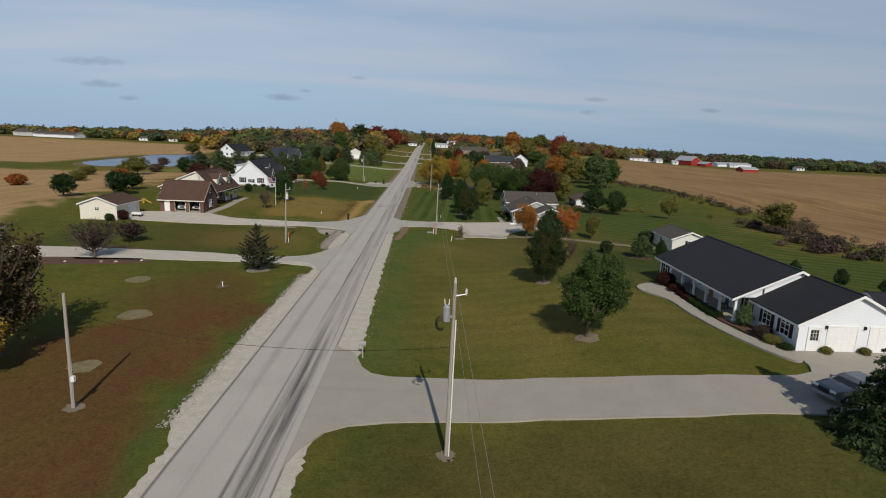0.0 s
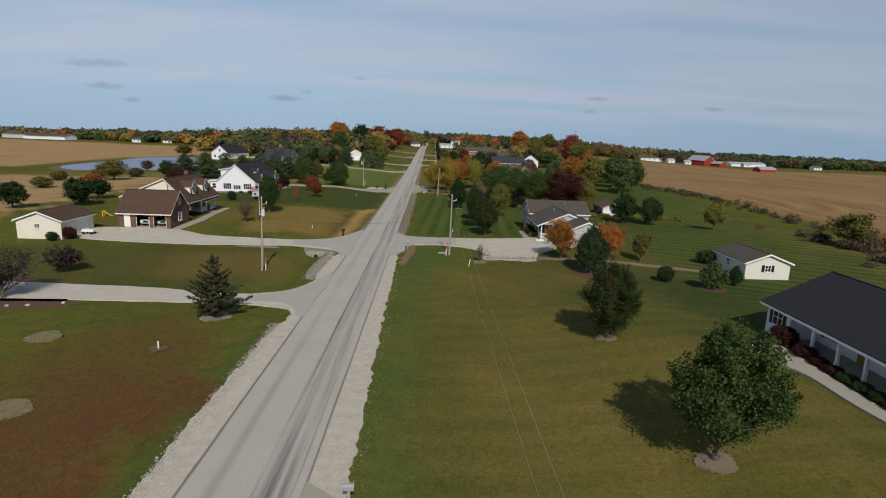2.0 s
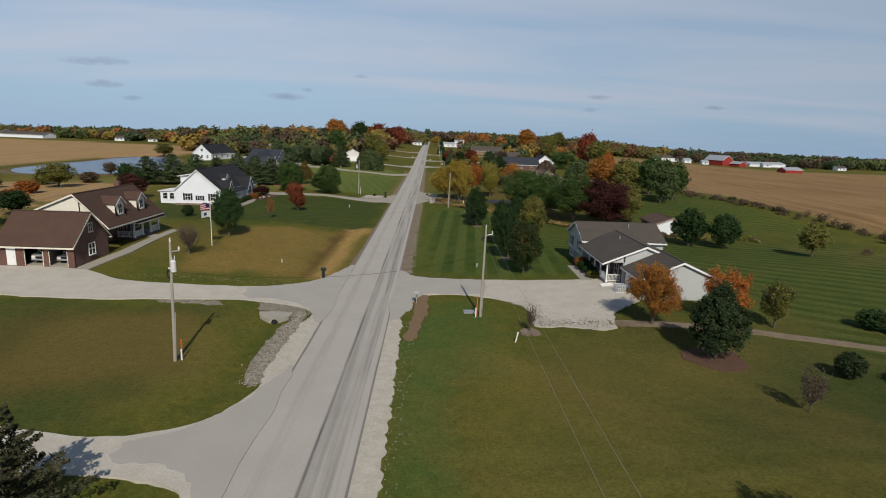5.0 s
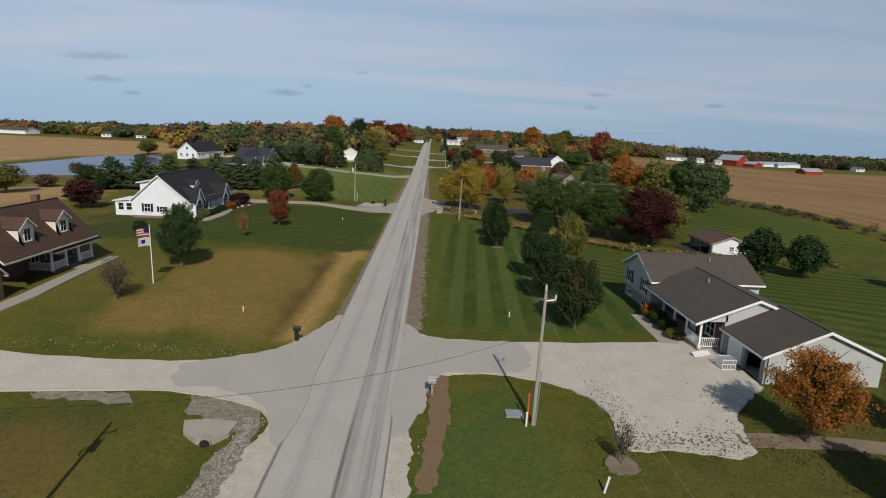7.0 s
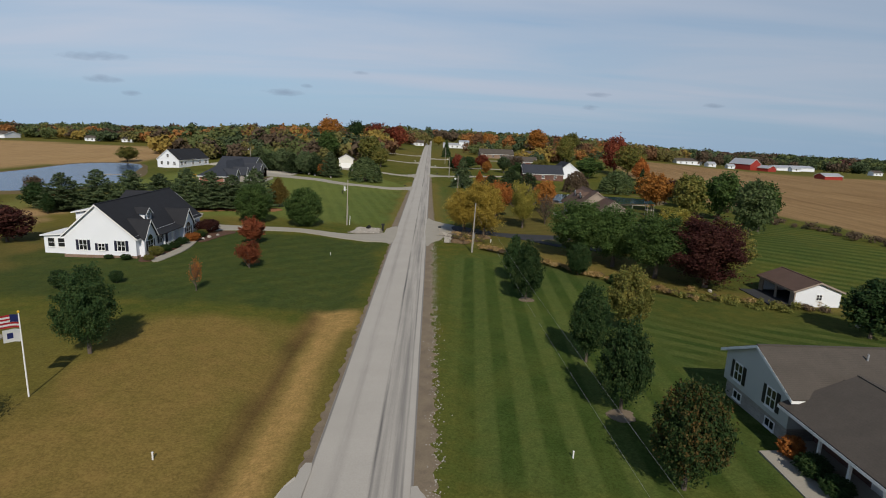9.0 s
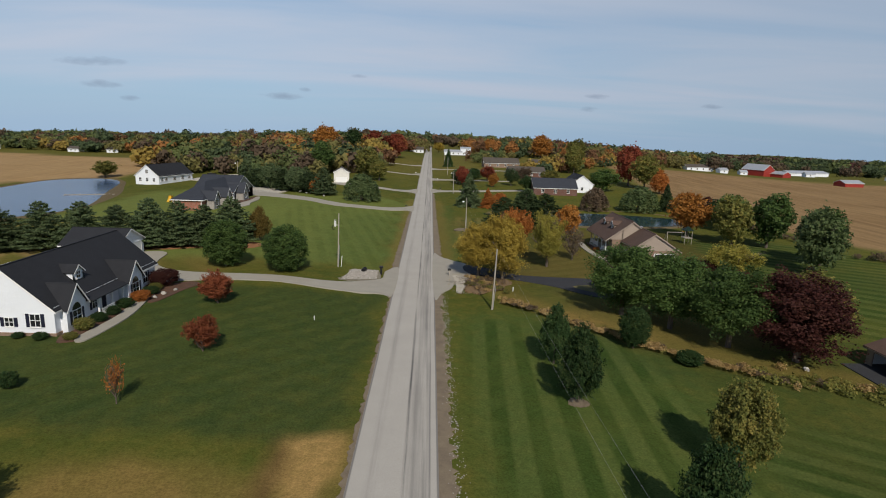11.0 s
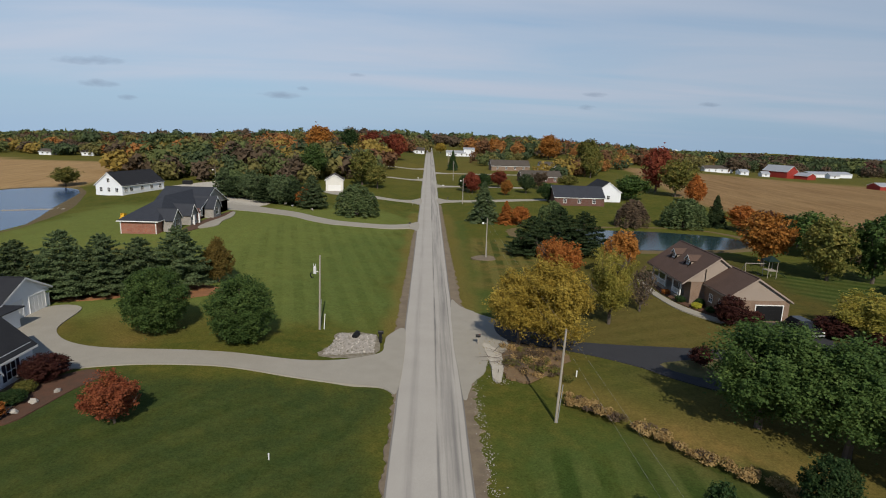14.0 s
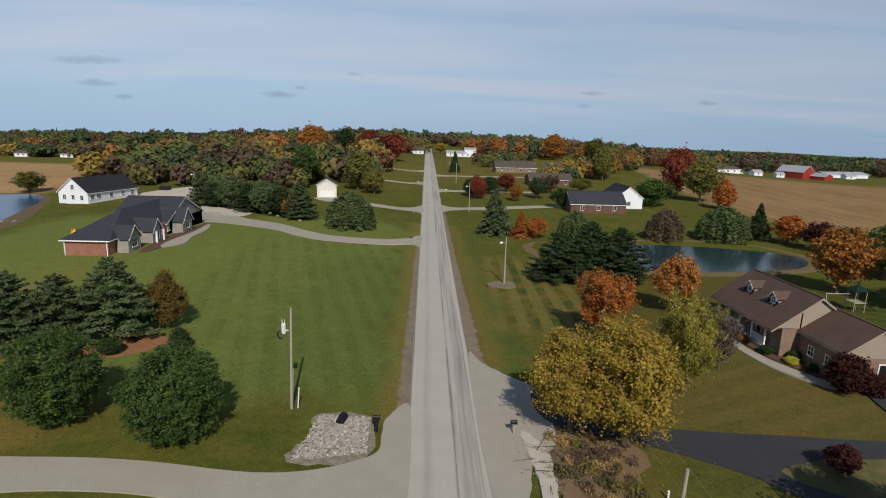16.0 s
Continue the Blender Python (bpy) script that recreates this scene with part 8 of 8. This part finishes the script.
mailbox(5.4, 42.6, GREY_PAINT, "grey metal mailbox on a wooden post", 1, -1)
mailbox(-5.8, 112.6, DARK_GREEN, "dark green mailbox pedestal by the drive", 1, 1, True)
mailbox(5.5, 103.7, GREY_PAINT, "pair of grey mailboxes on one post", 2, -1)
mailbox(5.6, 198.3, BLACK, "black mailbox at the drive mouth", 1, -1)
mailbox(-5.7, 198.8, BLACK, "black mailbox beside the stone culvert", 1, 1, True)
mailbox(-5.0, 276.3, BLACK, "black mailbox beside a drive", 1, 1)
mailbox(6.2, 327.5, BLACK, "black mailbox beside a drive", 1, -1)
mailbox(-5.4, 317, GREY_PAINT, "grey mailbox beside a drive", 1, 1)
mailbox(-5.2, 392, TRIM, "white mailbox beside a drive", 1, 1)
mailbox(5.6, 366, TRIM, "white mailbox beside a drive", 1, -1)


def marker(x, y, h, r, mat, label, tilt=0.0, cap=None):
    p = thing("marker_post", x, y, zat(x, y), label, "marker post")
    bm = bmesh.new()
    tube(bm, (0, 0, -0.2), (tilt, 0, h), r, r, 10)
    part("pipe", bm, mat, p)
    bm = bmesh.new()
    tube(bm, (tilt, 0, h), (tilt * 1.05, 0, h + 0.06), r * 1.25, r * 1.1, 10)
    part("cap", bm, cap or mat, p)


marker(-12.45, 61.4, 0.6, 0.06, LAMPGLASS, "pale cream pipe post in the lawn")
marker(-12.45, 119.3, 0.42, 0.05, LAMPGLASS, "white pipe post in the lawn")
marker(14.3, 93.6, 0.8, 0.06, TRIM, "leaning white pipe post in the grass", 0.2)
marker(-11.8, 174.6, 0.5, 0.05, TRIM, "white pipe post in the lawn")
marker(13.1, 120.8, 0.42, 0.05, TRIM, "white post among dead flower stalks")
marker(15.0, 190.2, 0.6, 0.07, TRIM, "white pipe post by the drive")
marker(11.5, 100.4, 1.9, 0.06, ORANGE, "red-orange cable riser beside the pole")
marker(11.35, 99.9, 0.9, 0.06, TRIM, "white cable riser beside the pole")
marker(-11.75, 88.2, 1.5, 0.05, ORANGE, "orange and white riser pipe beside the pole")
marker(-11.75, 88.14, 0.75, 0.06, TRIM, "white lower sleeve of a riser pipe")
marker(-12.8, 201.9, 1.9, 0.05, TRIM, "white guard pipe beside the pole", 0.15)
pad = thing("cover_slab", 10.8, 101.3, zat(10.8, 101.3) + 0.05, "flat grey concrete cover slab in grass", "slab")
part("slab", bx(-0.55, 0.55, -0.45, 0.45, -0.15, 0.1, bevel=0.02), GREY_PAINT, pad)

# culvert headwall
cv = thing("culvert_headwall", -7.4, 98.2, zat(-7.4, 98.2) - 0.3, "low grey concrete culvert headwall with dark pipe", "culvert")
bm = bmesh.new()
slab(bm, [(1.3, 1.0, 0.52), (1.15, -0.2, 0.47), (0.5, -0.85, 0.43), (-0.5, -0.85, 0.43), (-1.5, -0.1, 0.47), (-1.9, 1.0, 0.52), (-0.4, 1.2, 0.54)], (0, 0, 1), 0.5)
part("apron", bm, CONCRETE, cv)
bm = bmesh.new()
tube(bm, (0.1, -1.05, 0.2), (0.1, -0.6, 0.2), 0.34, 0.34, 14)
part("pipe", bm, CONCRETE, cv)
# flat black disc stands in for the darkness inside the pipe
bm = bmesh.new()
tube(bm, (0.1, -1.08, 0.2), (0.1, -1.055, 0.2), 0.3, 0.3, 14)
part("pipe_shade_disc", bm, GUM, cv)

# ---- rocks ----
ROCKS = []
rk = random.Random(8)
for k in range(8):
    bm = bmesh.new()
    bmesh.ops.create_icosphere(bm, subdivisions=1, radius=0.5)
    for v in bm.verts:
        v.co *= rk.uniform(0.72, 1.15)
        v.co.z *= 0.7
    me = bpy.data.meshes.new("rock")
    bm.to_mesh(me)
    bm.free()
    me.materials.append(STONE)
    ROCKS.append(me)


def rock(x, y, s, parent=None, lift=0.15, name="rock"):
    ob = new(name, rk.choice(ROCKS))
    ob.parent = parent
    ob.matrix_world = Matrix.LocRotScale((x, y, zat(x, y) + s * lift), Euler((rk.uniform(-.4, .4), rk.uniform(-.4, .4), rk.uniform(0, 6))), (s * rk.uniform(.8, 1.3), s, s * rk.uniform(.7, 1.1)))
    return ob


rr = thing("riprap", 0, 0, 0, "bed of broken white limestone round a culvert", "stones")
quad = [Vector((-11.6, 194.2)), Vector((-6.2, 195.4)), Vector((-6.4, 200.8)), Vector((-10.7, 201.0))]
for i in range(17):
    for j in range(17):
        u, v = (i + rk.uniform(-.3, 1.3)) / 17, (j + rk.uniform(-.3, 1.3)) / 17
        u, v = min(1, max(0, u)), min(1, max(0, v))
        q = quad[0].lerp(quad[1], u).lerp(quad[3].lerp(quad[2], u), v)
        rock(q.x, q.y, rk.uniform(0.16, 0.36), rr, 0.2)
pc = thing("culvert_pipe", -8.6, 200.3, zat(-8.6, 200.3), "black corrugated culvert pipe among white stones", "culvert")
bm = bmesh.new()
tube(bm, (0, 0.3, 0.3), (-0.2, -0.7, 0.22), 0.34, 0.34, 14)
for k in range(5):
    tube(bm, (-0.2 * k / 5, 0.3 - 0.2 * k, 0.3 - .016 * k), (-0.2 * k / 5, 0.24 - 0.2 * k, 0.3 - .016 * k), 0.38, 0.38, 14)
part("pipe", bm, BLACK, pc)


def scatter_stones(name, label, spots):
    """Loose stones too many to count, one mesh."""
    V, F = [], []
    base = [Vector(v.co) for v in ROCKS[0].vertices]
    faces = [list(p.vertices) for p in ROCKS[0].polygons]
    for x, y, s in spots:
        m = Matrix.LocRotScale((x, y, zat(x, y) + 0.06 + s * 0.1), Euler((rk.uniform(-.5, .5), rk.uniform(-.5, .5), rk.uniform(0, 6))), (s * rk.uniform(.7, 1.4), s, s * rk.uniform(.5, 1)))
        o = len(V)
        V += [tuple(m @ b) for b in base]
        F += [[i + o for i in f] for f in faces]
    me = bpy.data.meshes.new(name)
    me.from_pydata(V, [], F)
    me.materials.append(STONE)
    tagged(new(name, me), label, "stones", kind="stuff")


sp = []
for k in range(2600):
    y = rk.uniform(31, 68)
    sp.append((-rk.gauss(4.85, 0.26), y, rk.uniform(0.05, 0.17)))
for k in range(420):
    sp.append((rk.gauss(4.9, 0.4), rk.uniform(40, 98), rk.uniform(0.03, 0.11)))
for k in range(900):
    sp.append((rk.gauss(4.4, 0.32), rk.uniform(116, 190), rk.uniform(0.04, 0.15)))
for k in range(900):
    y = rk.uniform(84, 100)
    sp.append((-rk.gauss(5.6 - 0.02 * (y - 84), 0.42), y, rk.uniform(0.04, 0.15)))
for k in range(1500):
    u, v = rk.random(), rk.random()
    q = quad[0].lerp(quad[1], u).lerp(quad[3].lerp(quad[2], u), v)
    sp.append((q.x, q.y, rk.uniform(0.12, 0.28)))
for k in range(160):
    sp.append((-rk.uniform(8, 28), rk.gauss(109.6, 0.5), rk.uniform(0.04, 0.12)))
for k in range(240):
    sp.append((rk.gauss(7.0, 0.5), rk.uniform(188, 197), rk.uniform(0.05, 0.17)))
for k in range(170):
    sp.append((rk.gauss(4.4, 0.3), rk.uniform(160, 190), rk.uniform(0.04, 0.12)))
scatter_stones("loose_stones", "loose broken limestone along the road edges", sp)
for x, y, s in ((-29.5, 71.2, .5), (-31.2, 70.8, .6), (-26.8, 72.2, .5), (-35.5, 70.4, .5), (-33.4, 179.4, .9), (-33.0, 181.2, .8), (-32.4, 183.2, .7), (-43, 304, 1.2), (-40, 300.5, 1.1), (-52, 309, 1.1), (-33, 294, .9), (46, 199, .7), (44.6, 166.4, .7), (56, 152.5, .7), (62, 151.0, .8)):
    tagged(rock(x, y, s, None, 0.25, "boulder"), "pale weathered landscape boulder in a bed", "boulder", "boulders")


# fallen leaves on the gravel and lawn
def litter(name, label, spots, mat, size):
    rng = np.random.default_rng(5)
    p = np.array([(x, y, zat(x, y) + z) for x, y, z in spots])
    n = np.tile([0, 0, 1.0], (len(p), 1))
    me = mesh_from_cards(name, cards(p, n * 3, size, rng, 0.15))
    me.materials.append(mat)
    tagged(new(name, me), label, "leaves", kind="stuff")


litter("fallen_leaves", "brown fallen leaves on white gravel", [(rk.gauss(21, 3.0), rk.gauss(98.2, 0.8), 0.15) for k in range(600)] + [(rk.gauss(17.3, 0.7), rk.gauss(101, 2.4), 0.15) for k in range(350)] + [(rk.gauss(25.5, 1.5), rk.gauss(101, 2), 0.15) for k in range(160)] + [(rk.gauss(28, 2.6), rk.gauss(97.4, 2.2), 0.1) for k in range(900)], BROWN_LEAF, 0.065)
litter("fallen_leaves", "golden fallen leaves under a tree", [(rk.gauss(12, 3), rk.gauss(197, 3), 0.16) for k in range(700)], YELLOW_LEAF, 0.07)

# brush pile by the drive mouth
bp = thing("brush_pile", 8.6, 193.6, zat(8.6, 193.6), "tangled grey brush pile beside the drive", "brush pile")
bm = bmesh.new()
for k in range(90):
    a = Vector((rk.gauss(0, 0.9), rk.gauss(0, 1.5), rk.uniform(0, 0.5)))
    b = a + Vector((rk.gauss(0, 0.8), rk.gauss(0, 0.8), rk.uniform(-0.1, 0.5)))
    tube(bm, a, b, 0.03, 0.012, 4, False)
part("branches", bm, BARK, bp)


# ---- vehicles ----
def car(x, y, z, rz, paint, label, kind="suv"):
    p = thing("car", x, y, z, label, "car", rz)
    L, W = 4.7, 1.85
    prof = {"suv": [(-2.35, .45), (-2.38, .95), (-2.2, 1.08), (-1.05, 1.16), (-0.35, 1.66), (1.85, 1.7), (2.25, 1.1), (2.36, .95), (2.35, .45)],
            "sedan": [(-2.35, .4), (-2.38, .75), (-2.1, .9), (-0.95, 1.0), (-0.2, 1.42), (1.1, 1.45), (1.75, 1.06), (2.35, .98), (2.36, .4)]}[kind]
    bm = bmesh.new()
    slab(bm, [(a, -W / 2, b) for a, b in prof], (0, -1, 0), W)
    bmesh.ops.bevel(bm, geom=[e for e in bm.edges], offset=0.06, segments=2, affect="EDGES")
    for v in bm.verts:
        if v.co.z > 1.1:
            v.co.y *= 1 - 0.22 * (v.co.z - 1.1) / 0.6
    body = part("body", bm, paint, p)
    top = 1.6 if kind == "suv" else 1.36
    roof0, roof1 = (-0.4, 1.8) if kind == "suv" else (-0.25, 1.05)
    base0, base1 = (-0.98, 2.1) if kind == "suv" else (-0.85, 1.62)
    low = 1.14 if kind == "suv" else 1.0
    for s in (-1, 1):
        bm = bmesh.new()
        slab(bm, [(base0 + 0.15, s * W * 0.497, low), (base1 - 0.15, s * W * 0.497, low), (roof1 - 0.1, s * W * 0.425, top), (roof0 + 0.1, s * W * 0.425, top)], (0, s, 0.1), 0.03)
        part("side_glass", bm, GLASS, body)
        part("mirror", bx(base0 + 0.1, base0 + 0.28, min(s * W / 2, s * (W / 2 + 0.2)), max(s * W / 2, s * (W / 2 + 0.2)), low, low + 0.16), paint, body)
    for xa, xb, s in ((base0 - 0.06, roof0 - 0.02, -1), (base1 + 0.04, roof1 + 0.04, 1)):
        bm = bmesh.new()
        slab(bm, [(xa + s * 0.02, -W * 0.42, low + 0.03), (xa + s * 0.02, W * 0.42, low + 0.03), (xb + s * 0.02, W * 0.37, top), (xb + s * 0.02, -W * 0.37, top)], Vector((s * 0.6, 0, 0.6)).normalized(), 0.02)
        part("windscreen", bm, GLASS, body)
    for s in (-1, 1):
        part("headlight", bx(-2.4, -2.33, s * 0.62 - 0.2, s * 0.62 + 0.2, 0.78, 0.92), LAMPGLASS, body)
        part("tail_light", bx(2.33, 2.4, s * 0.72 - 0.12, s * 0.72 + 0.12, 0.8, 1.0), ORANGE, body)
    part("grille", bx(-2.41, -2.36, -0.4, 0.4, 0.6, 0.88), BLACK, body)
    part("bumper", bx(-2.45, -2.3, -0.9, 0.9, 0.36, 0.56, bevel=0.04), GREY_PAINT, body)
    for wx in (-1.45, 1.42):
        for s in (-1, 1):
            bm = bmesh.new()
            tube(bm, (wx, s * 0.72, 0.34), (wx, s * 0.94, 0.34), 0.34, 0.34, 18)
            w = part("wheel", bm, GUM, p)
            bm = bmesh.new()
            tube(bm, (wx, s * 0.9, 0.34), (wx, s * 0.955, 0.34), 0.21, 0.17, 12)
            part("rim", bm, STEEL, w)


car(38.0, 33.3, zat(38, 33.3) + 0.14, 12, CARGREY, "pewter grey car parked on the concrete drive", "sedan")
car(-39.0, 115.2, 0.8, 90, CARWHITE, "white car parked inside the open garage", "suv")
car(-36.2, 115.4, 0.8, 90, CARWHITE, "white car parked inside the open garage", "sedan")
car(47.6, 203.6, zat(47.6, 203.6) + 0.14, 95, CARBLACK, "black car parked before the garage", "suv")

# ---- flagpole ----
fp = thing("flagpole", -23.7, 125.2, zat(-23.7, 125.2), "white flagpole flying two flags", "flagpole")
bm = bmesh.new()
tube(bm, (0, 0, -0.3), (0, 0, 6.1), 0.055, 0.035, 10)
part("pole", bm, TRIM, fp)
bm = bmesh.new()
bmesh.ops.create_uvsphere(bm, u_segments=10, v_segments=6, radius=0.09, matrix=Matrix.Translation((0, 0, 6.15)))
part("finial", bm, YELLOW, fp)


def cloth(z0, z1, w, mat, name, label, x_from=0.0, x_to=1.0, dy=0.0):
    bm = bmesh.new()
    n = 10
    rows_c = []
    for k in range(n + 1):
        u = x_from + (x_to - x_from) * k / n
        yy = 0.12 * math.sin(u * 7) * u + dy
        dz = -0.22 * u * u
        rows_c.append([bm.verts.new((-0.05 - w * u, yy, z + dz)) for z in (z0, z1)])
    for a, b in zip(rows_c, rows_c[1:]):
        bm.faces.new((a[0], b[0], b[1], a[1]))
    bmesh.ops.solidify(bm, geom=bm.faces[:], thickness=0.012)
    return part(name, bm, mat, fp, label)


h0 = 5.05
for k in range(7):
    cloth(h0 + k * 0.13, h0 + k * 0.13 + 0.128, 1.35, FLAG_RED if k % 2 == 0 else FLAG_WHITE, "stripe", "")
cloth(h0 + 0.40, h0 + 0.915, 1.35, FLAG_BLUE, "canton", "dark blue flag canton", 0.0, 0.42, -0.014)
cloth(h0 - 1.0, h0 - 0.1, 1.25, FLAG_WHITE, "flag", "white flag with a dark emblem")
cloth(h0 - 0.75, h0 - 0.35, 1.25, FLAG_BLUE, "emblem", "dark blue round emblem", 0.38, 0.66, -0.014)

# ---- yard things ----
ps = thing("play_tower", 61.0, 233.0, zat(61, 233), "wooden play tower with swing beam and slide", "playground")
bm = bmesh.new()
for x in (-0.8, 0.8):
    for y in (-0.8, 0.8):
        tube(bm, (x, y, -0.2), (x, y, 3.4), 0.06, 0.06, 6)
part("tower_posts", bm, WOOD, ps)
part("platform", bx(-0.9, 0.9, -0.9, 0.9, 1.4, 1.5), WOOD, ps)
bm = bmesh.new()
slab(bm, [(-1.1, -1.1, 3.2), (1.1, -1.1, 3.2), (0, 0, 4.1)], (0, -0.6, 0.8), 0.05)
slab(bm, [(1.1, -1.1, 3.2), (1.1, 1.1, 3.2), (0, 0, 4.1)], (0.6, 0, 0.8), 0.05)
slab(bm, [(1.1, 1.1, 3.2), (-1.1, 1.1, 3.2), (0, 0, 4.1)], (0, 0.6, 0.8), 0.05)
slab(bm, [(-1.1, 1.1, 3.2), (-1.1, -1.1, 3.2), (0, 0, 4.1)], (-0.6, 0, 0.8), 0.05)
part("tower_roof", bm, DARK_GREEN, ps)
bm = bmesh.new()
tube(bm, (-0.8, 0, 2.6), (-4.6, 0, 2.6), 0.07, 0.07, 6)
tube(bm, (-4.6, 0, 2.6), (-4.9, -1.2, -0.1), 0.06, 0.06, 6)
tube(bm, (-4.6, 0, 2.6), (-4.9, 1.2, -0.1), 0.06, 0.06, 6)
part("swing_beam", bm, WOOD, ps)
for x in (-2.0, -3.4):
    bm = bmesh.new()
    for dx in (-0.22, 0.22):
        tube(bm, (x + dx, 0, 2.6), (x + dx, 0, 0.6), 0.012, 0.012, 4)
    box(bm, x - 0.25, x + 0.25, -0.1, 0.1, 0.56, 0.6)
    part("swing", bm, GUM, ps)
bm = bmesh.new()
slab(bm, [(0.9, -0.3, 1.45), (0.9, 0.3, 1.45), (3.2, 0.3, 0.15), (3.2, -0.3, 0.15)], (0.49, 0, 0.87), 0.05)
part("slide", bm, DARK_GREEN, ps)
ys = thing("toy_slide", -70.5, 266.0, zat(-70.5, 266), "yellow plastic slide behind the brick house", "slide")
bm = bmesh.new()
slab(bm, [(-0.35, 0.6, 1.6), (0.35, 0.6, 1.6), (0.35, -1.6, 0.15), (-0.35, -1.6, 0.15)], (0, -0.55, 0.83), 0.06)
box(bm, -0.4, -0.33, -0.2, 0.9, 0.0, 1.7)
box(bm, 0.33, 0.4, -0.2, 0.9, 0.0, 1.7)
part("slide", bm, YELLOW, ys)
ys = thing("toy_slide", -50.0, 121.0, zat(-50, 121), "yellow plastic slide behind the garage", "slide")
bm = bmesh.new()
slab(bm, [(-0.6, -0.25, 1.0), (-0.6, 0.25, 1.0), (1.0, 0.25, 0.12), (1.0, -0.25, 0.12)], (0.5, 0, 0.83), 0.06)
for y in (-0.3, 0.25):
    box(bm, -0.75, -0.55, y, y + 0.05, 0.0, 1.1)
part("slide", bm, YELLOW, ys)
dk = thing("dock", -106.5, 289.0, 0.3, "grey timber dock reaching into the pond", "dock", 24)
for k in range(14):
    part("plank", bx(-7 + k, -6.06 + k, -0.9, 0.9, 0, 0.06), WOOD, dk)
bm = bmesh.new()
for x in (-6.5, -2.5, 1.5, 5.5):
    for y in (-0.8, 0.8):
        tube(bm, (x, y, -1.2), (x, y, 0.35), 0.07, 0.07, 6)
part("piles", bm, WOOD, dk)
bt = thing("rowing_boat", 41.5, 257.8, 0.0, "dark upturned rowing boat on the bank", "boat", 30)
bm = bmesh.new()
bmesh.ops.create_uvsphere(bm, u_segments=14, v_segments=8, radius=1.0, matrix=Matrix.Diagonal((1.9, 0.75, 0.5, 1)))
part("hull", bm, BLACK, bt)


def rocker(x, y, z, rz):
    p = thing("rocking_chair", x, y, z, "dark wooden rocking chair on the porch", "chair", rz, "porch chairs")
    part("seat", bx(-0.28, 0.28, -0.26, 0.26, 0.4, 0.45), BARK, p)
    bm = bmesh.new()
    for k in range(5):
        box(bm, -0.26 + k * 0.12, -0.2 + k * 0.12, 0.24, 0.28, 0.45, 1.15)
    part("backrest", bm, BARK, p)
    for sx in (-0.26, 0.26):
        for sy in (-0.22, 0.24):
            part("leg", bx(sx - 0.025, sx + 0.025, sy - 0.025, sy + 0.025, 0.05, 0.62), BARK, p)
        part("runner", bx(sx - 0.025, sx + 0.025, -0.4, 0.5, 0.0, 0.05), BARK, p)


for y in (49.4, 51.9):
    rocker(39.3, y, 2.2, -90)
for y in (129.2, 133.6):
    rocker(-37.2, y, 1.2, 90)
bench = thing("ladder_rack", 28.3, 108.6, zat(28.3, 108.6) + 0.1, "white wire crate beside the garage door", "crate")
bm = bmesh.new()
for k in range(6):
    box(bm, -0.5 + 0.2 * k - 0.02, -0.5 + 0.2 * k + 0.02, -0.5, 0.5, 0, 0.8)
for z in (0.0, 0.4, 0.76):
    box(bm, -0.55, 0.55, -0.52, -0.48, z, z + 0.04)
    box(bm, -0.55, 0.55, 0.48, 0.52, z, z + 0.04)
part("crate", bm, TRIM, bench)
lb = thing("lumber_stack", 27.5, 111.0, zat(27.5, 111) + 0.12, "few white boards lying before the porch", "lumber", 20)
for k in range(4):
    part("board", bx(-0.9 + 0.05 * k, 0.9, -0.3 + 0.15 * k, -0.17 + 0.15 * k, 0.0 + 0.05 * k, 0.05 + 0.05 * k), TRIM, lb)
ut = thing("utility_cart", -44.6, 106.4, zat(-44.6, 106.4) + 0.12, "small white cart beside the shed", "cart")
part("tray", bx(-0.9, 0.9, -0.5, 0.5, 0.35, 0.75, bevel=0.04), TRIM, ut)
for sx in (-0.6, 0.6):
    for sy in (-0.5, 0.5):
        bm = bmesh.new()
        tube(bm, (sx, sy - 0.05, 0.2), (sx, sy + 0.05, 0.2), 0.2, 0.2, 12)
        part("wheel", bm, GUM, ut)
bn = thing("bin", -91.0, 350.0, zat(-91, 350), "dark waste container in the farm yard", "container")
part("container", bx(-1.6, 1.6, -0.9, 0.9, 0.1, 1.5, bevel=0.05), BLACK, bn)
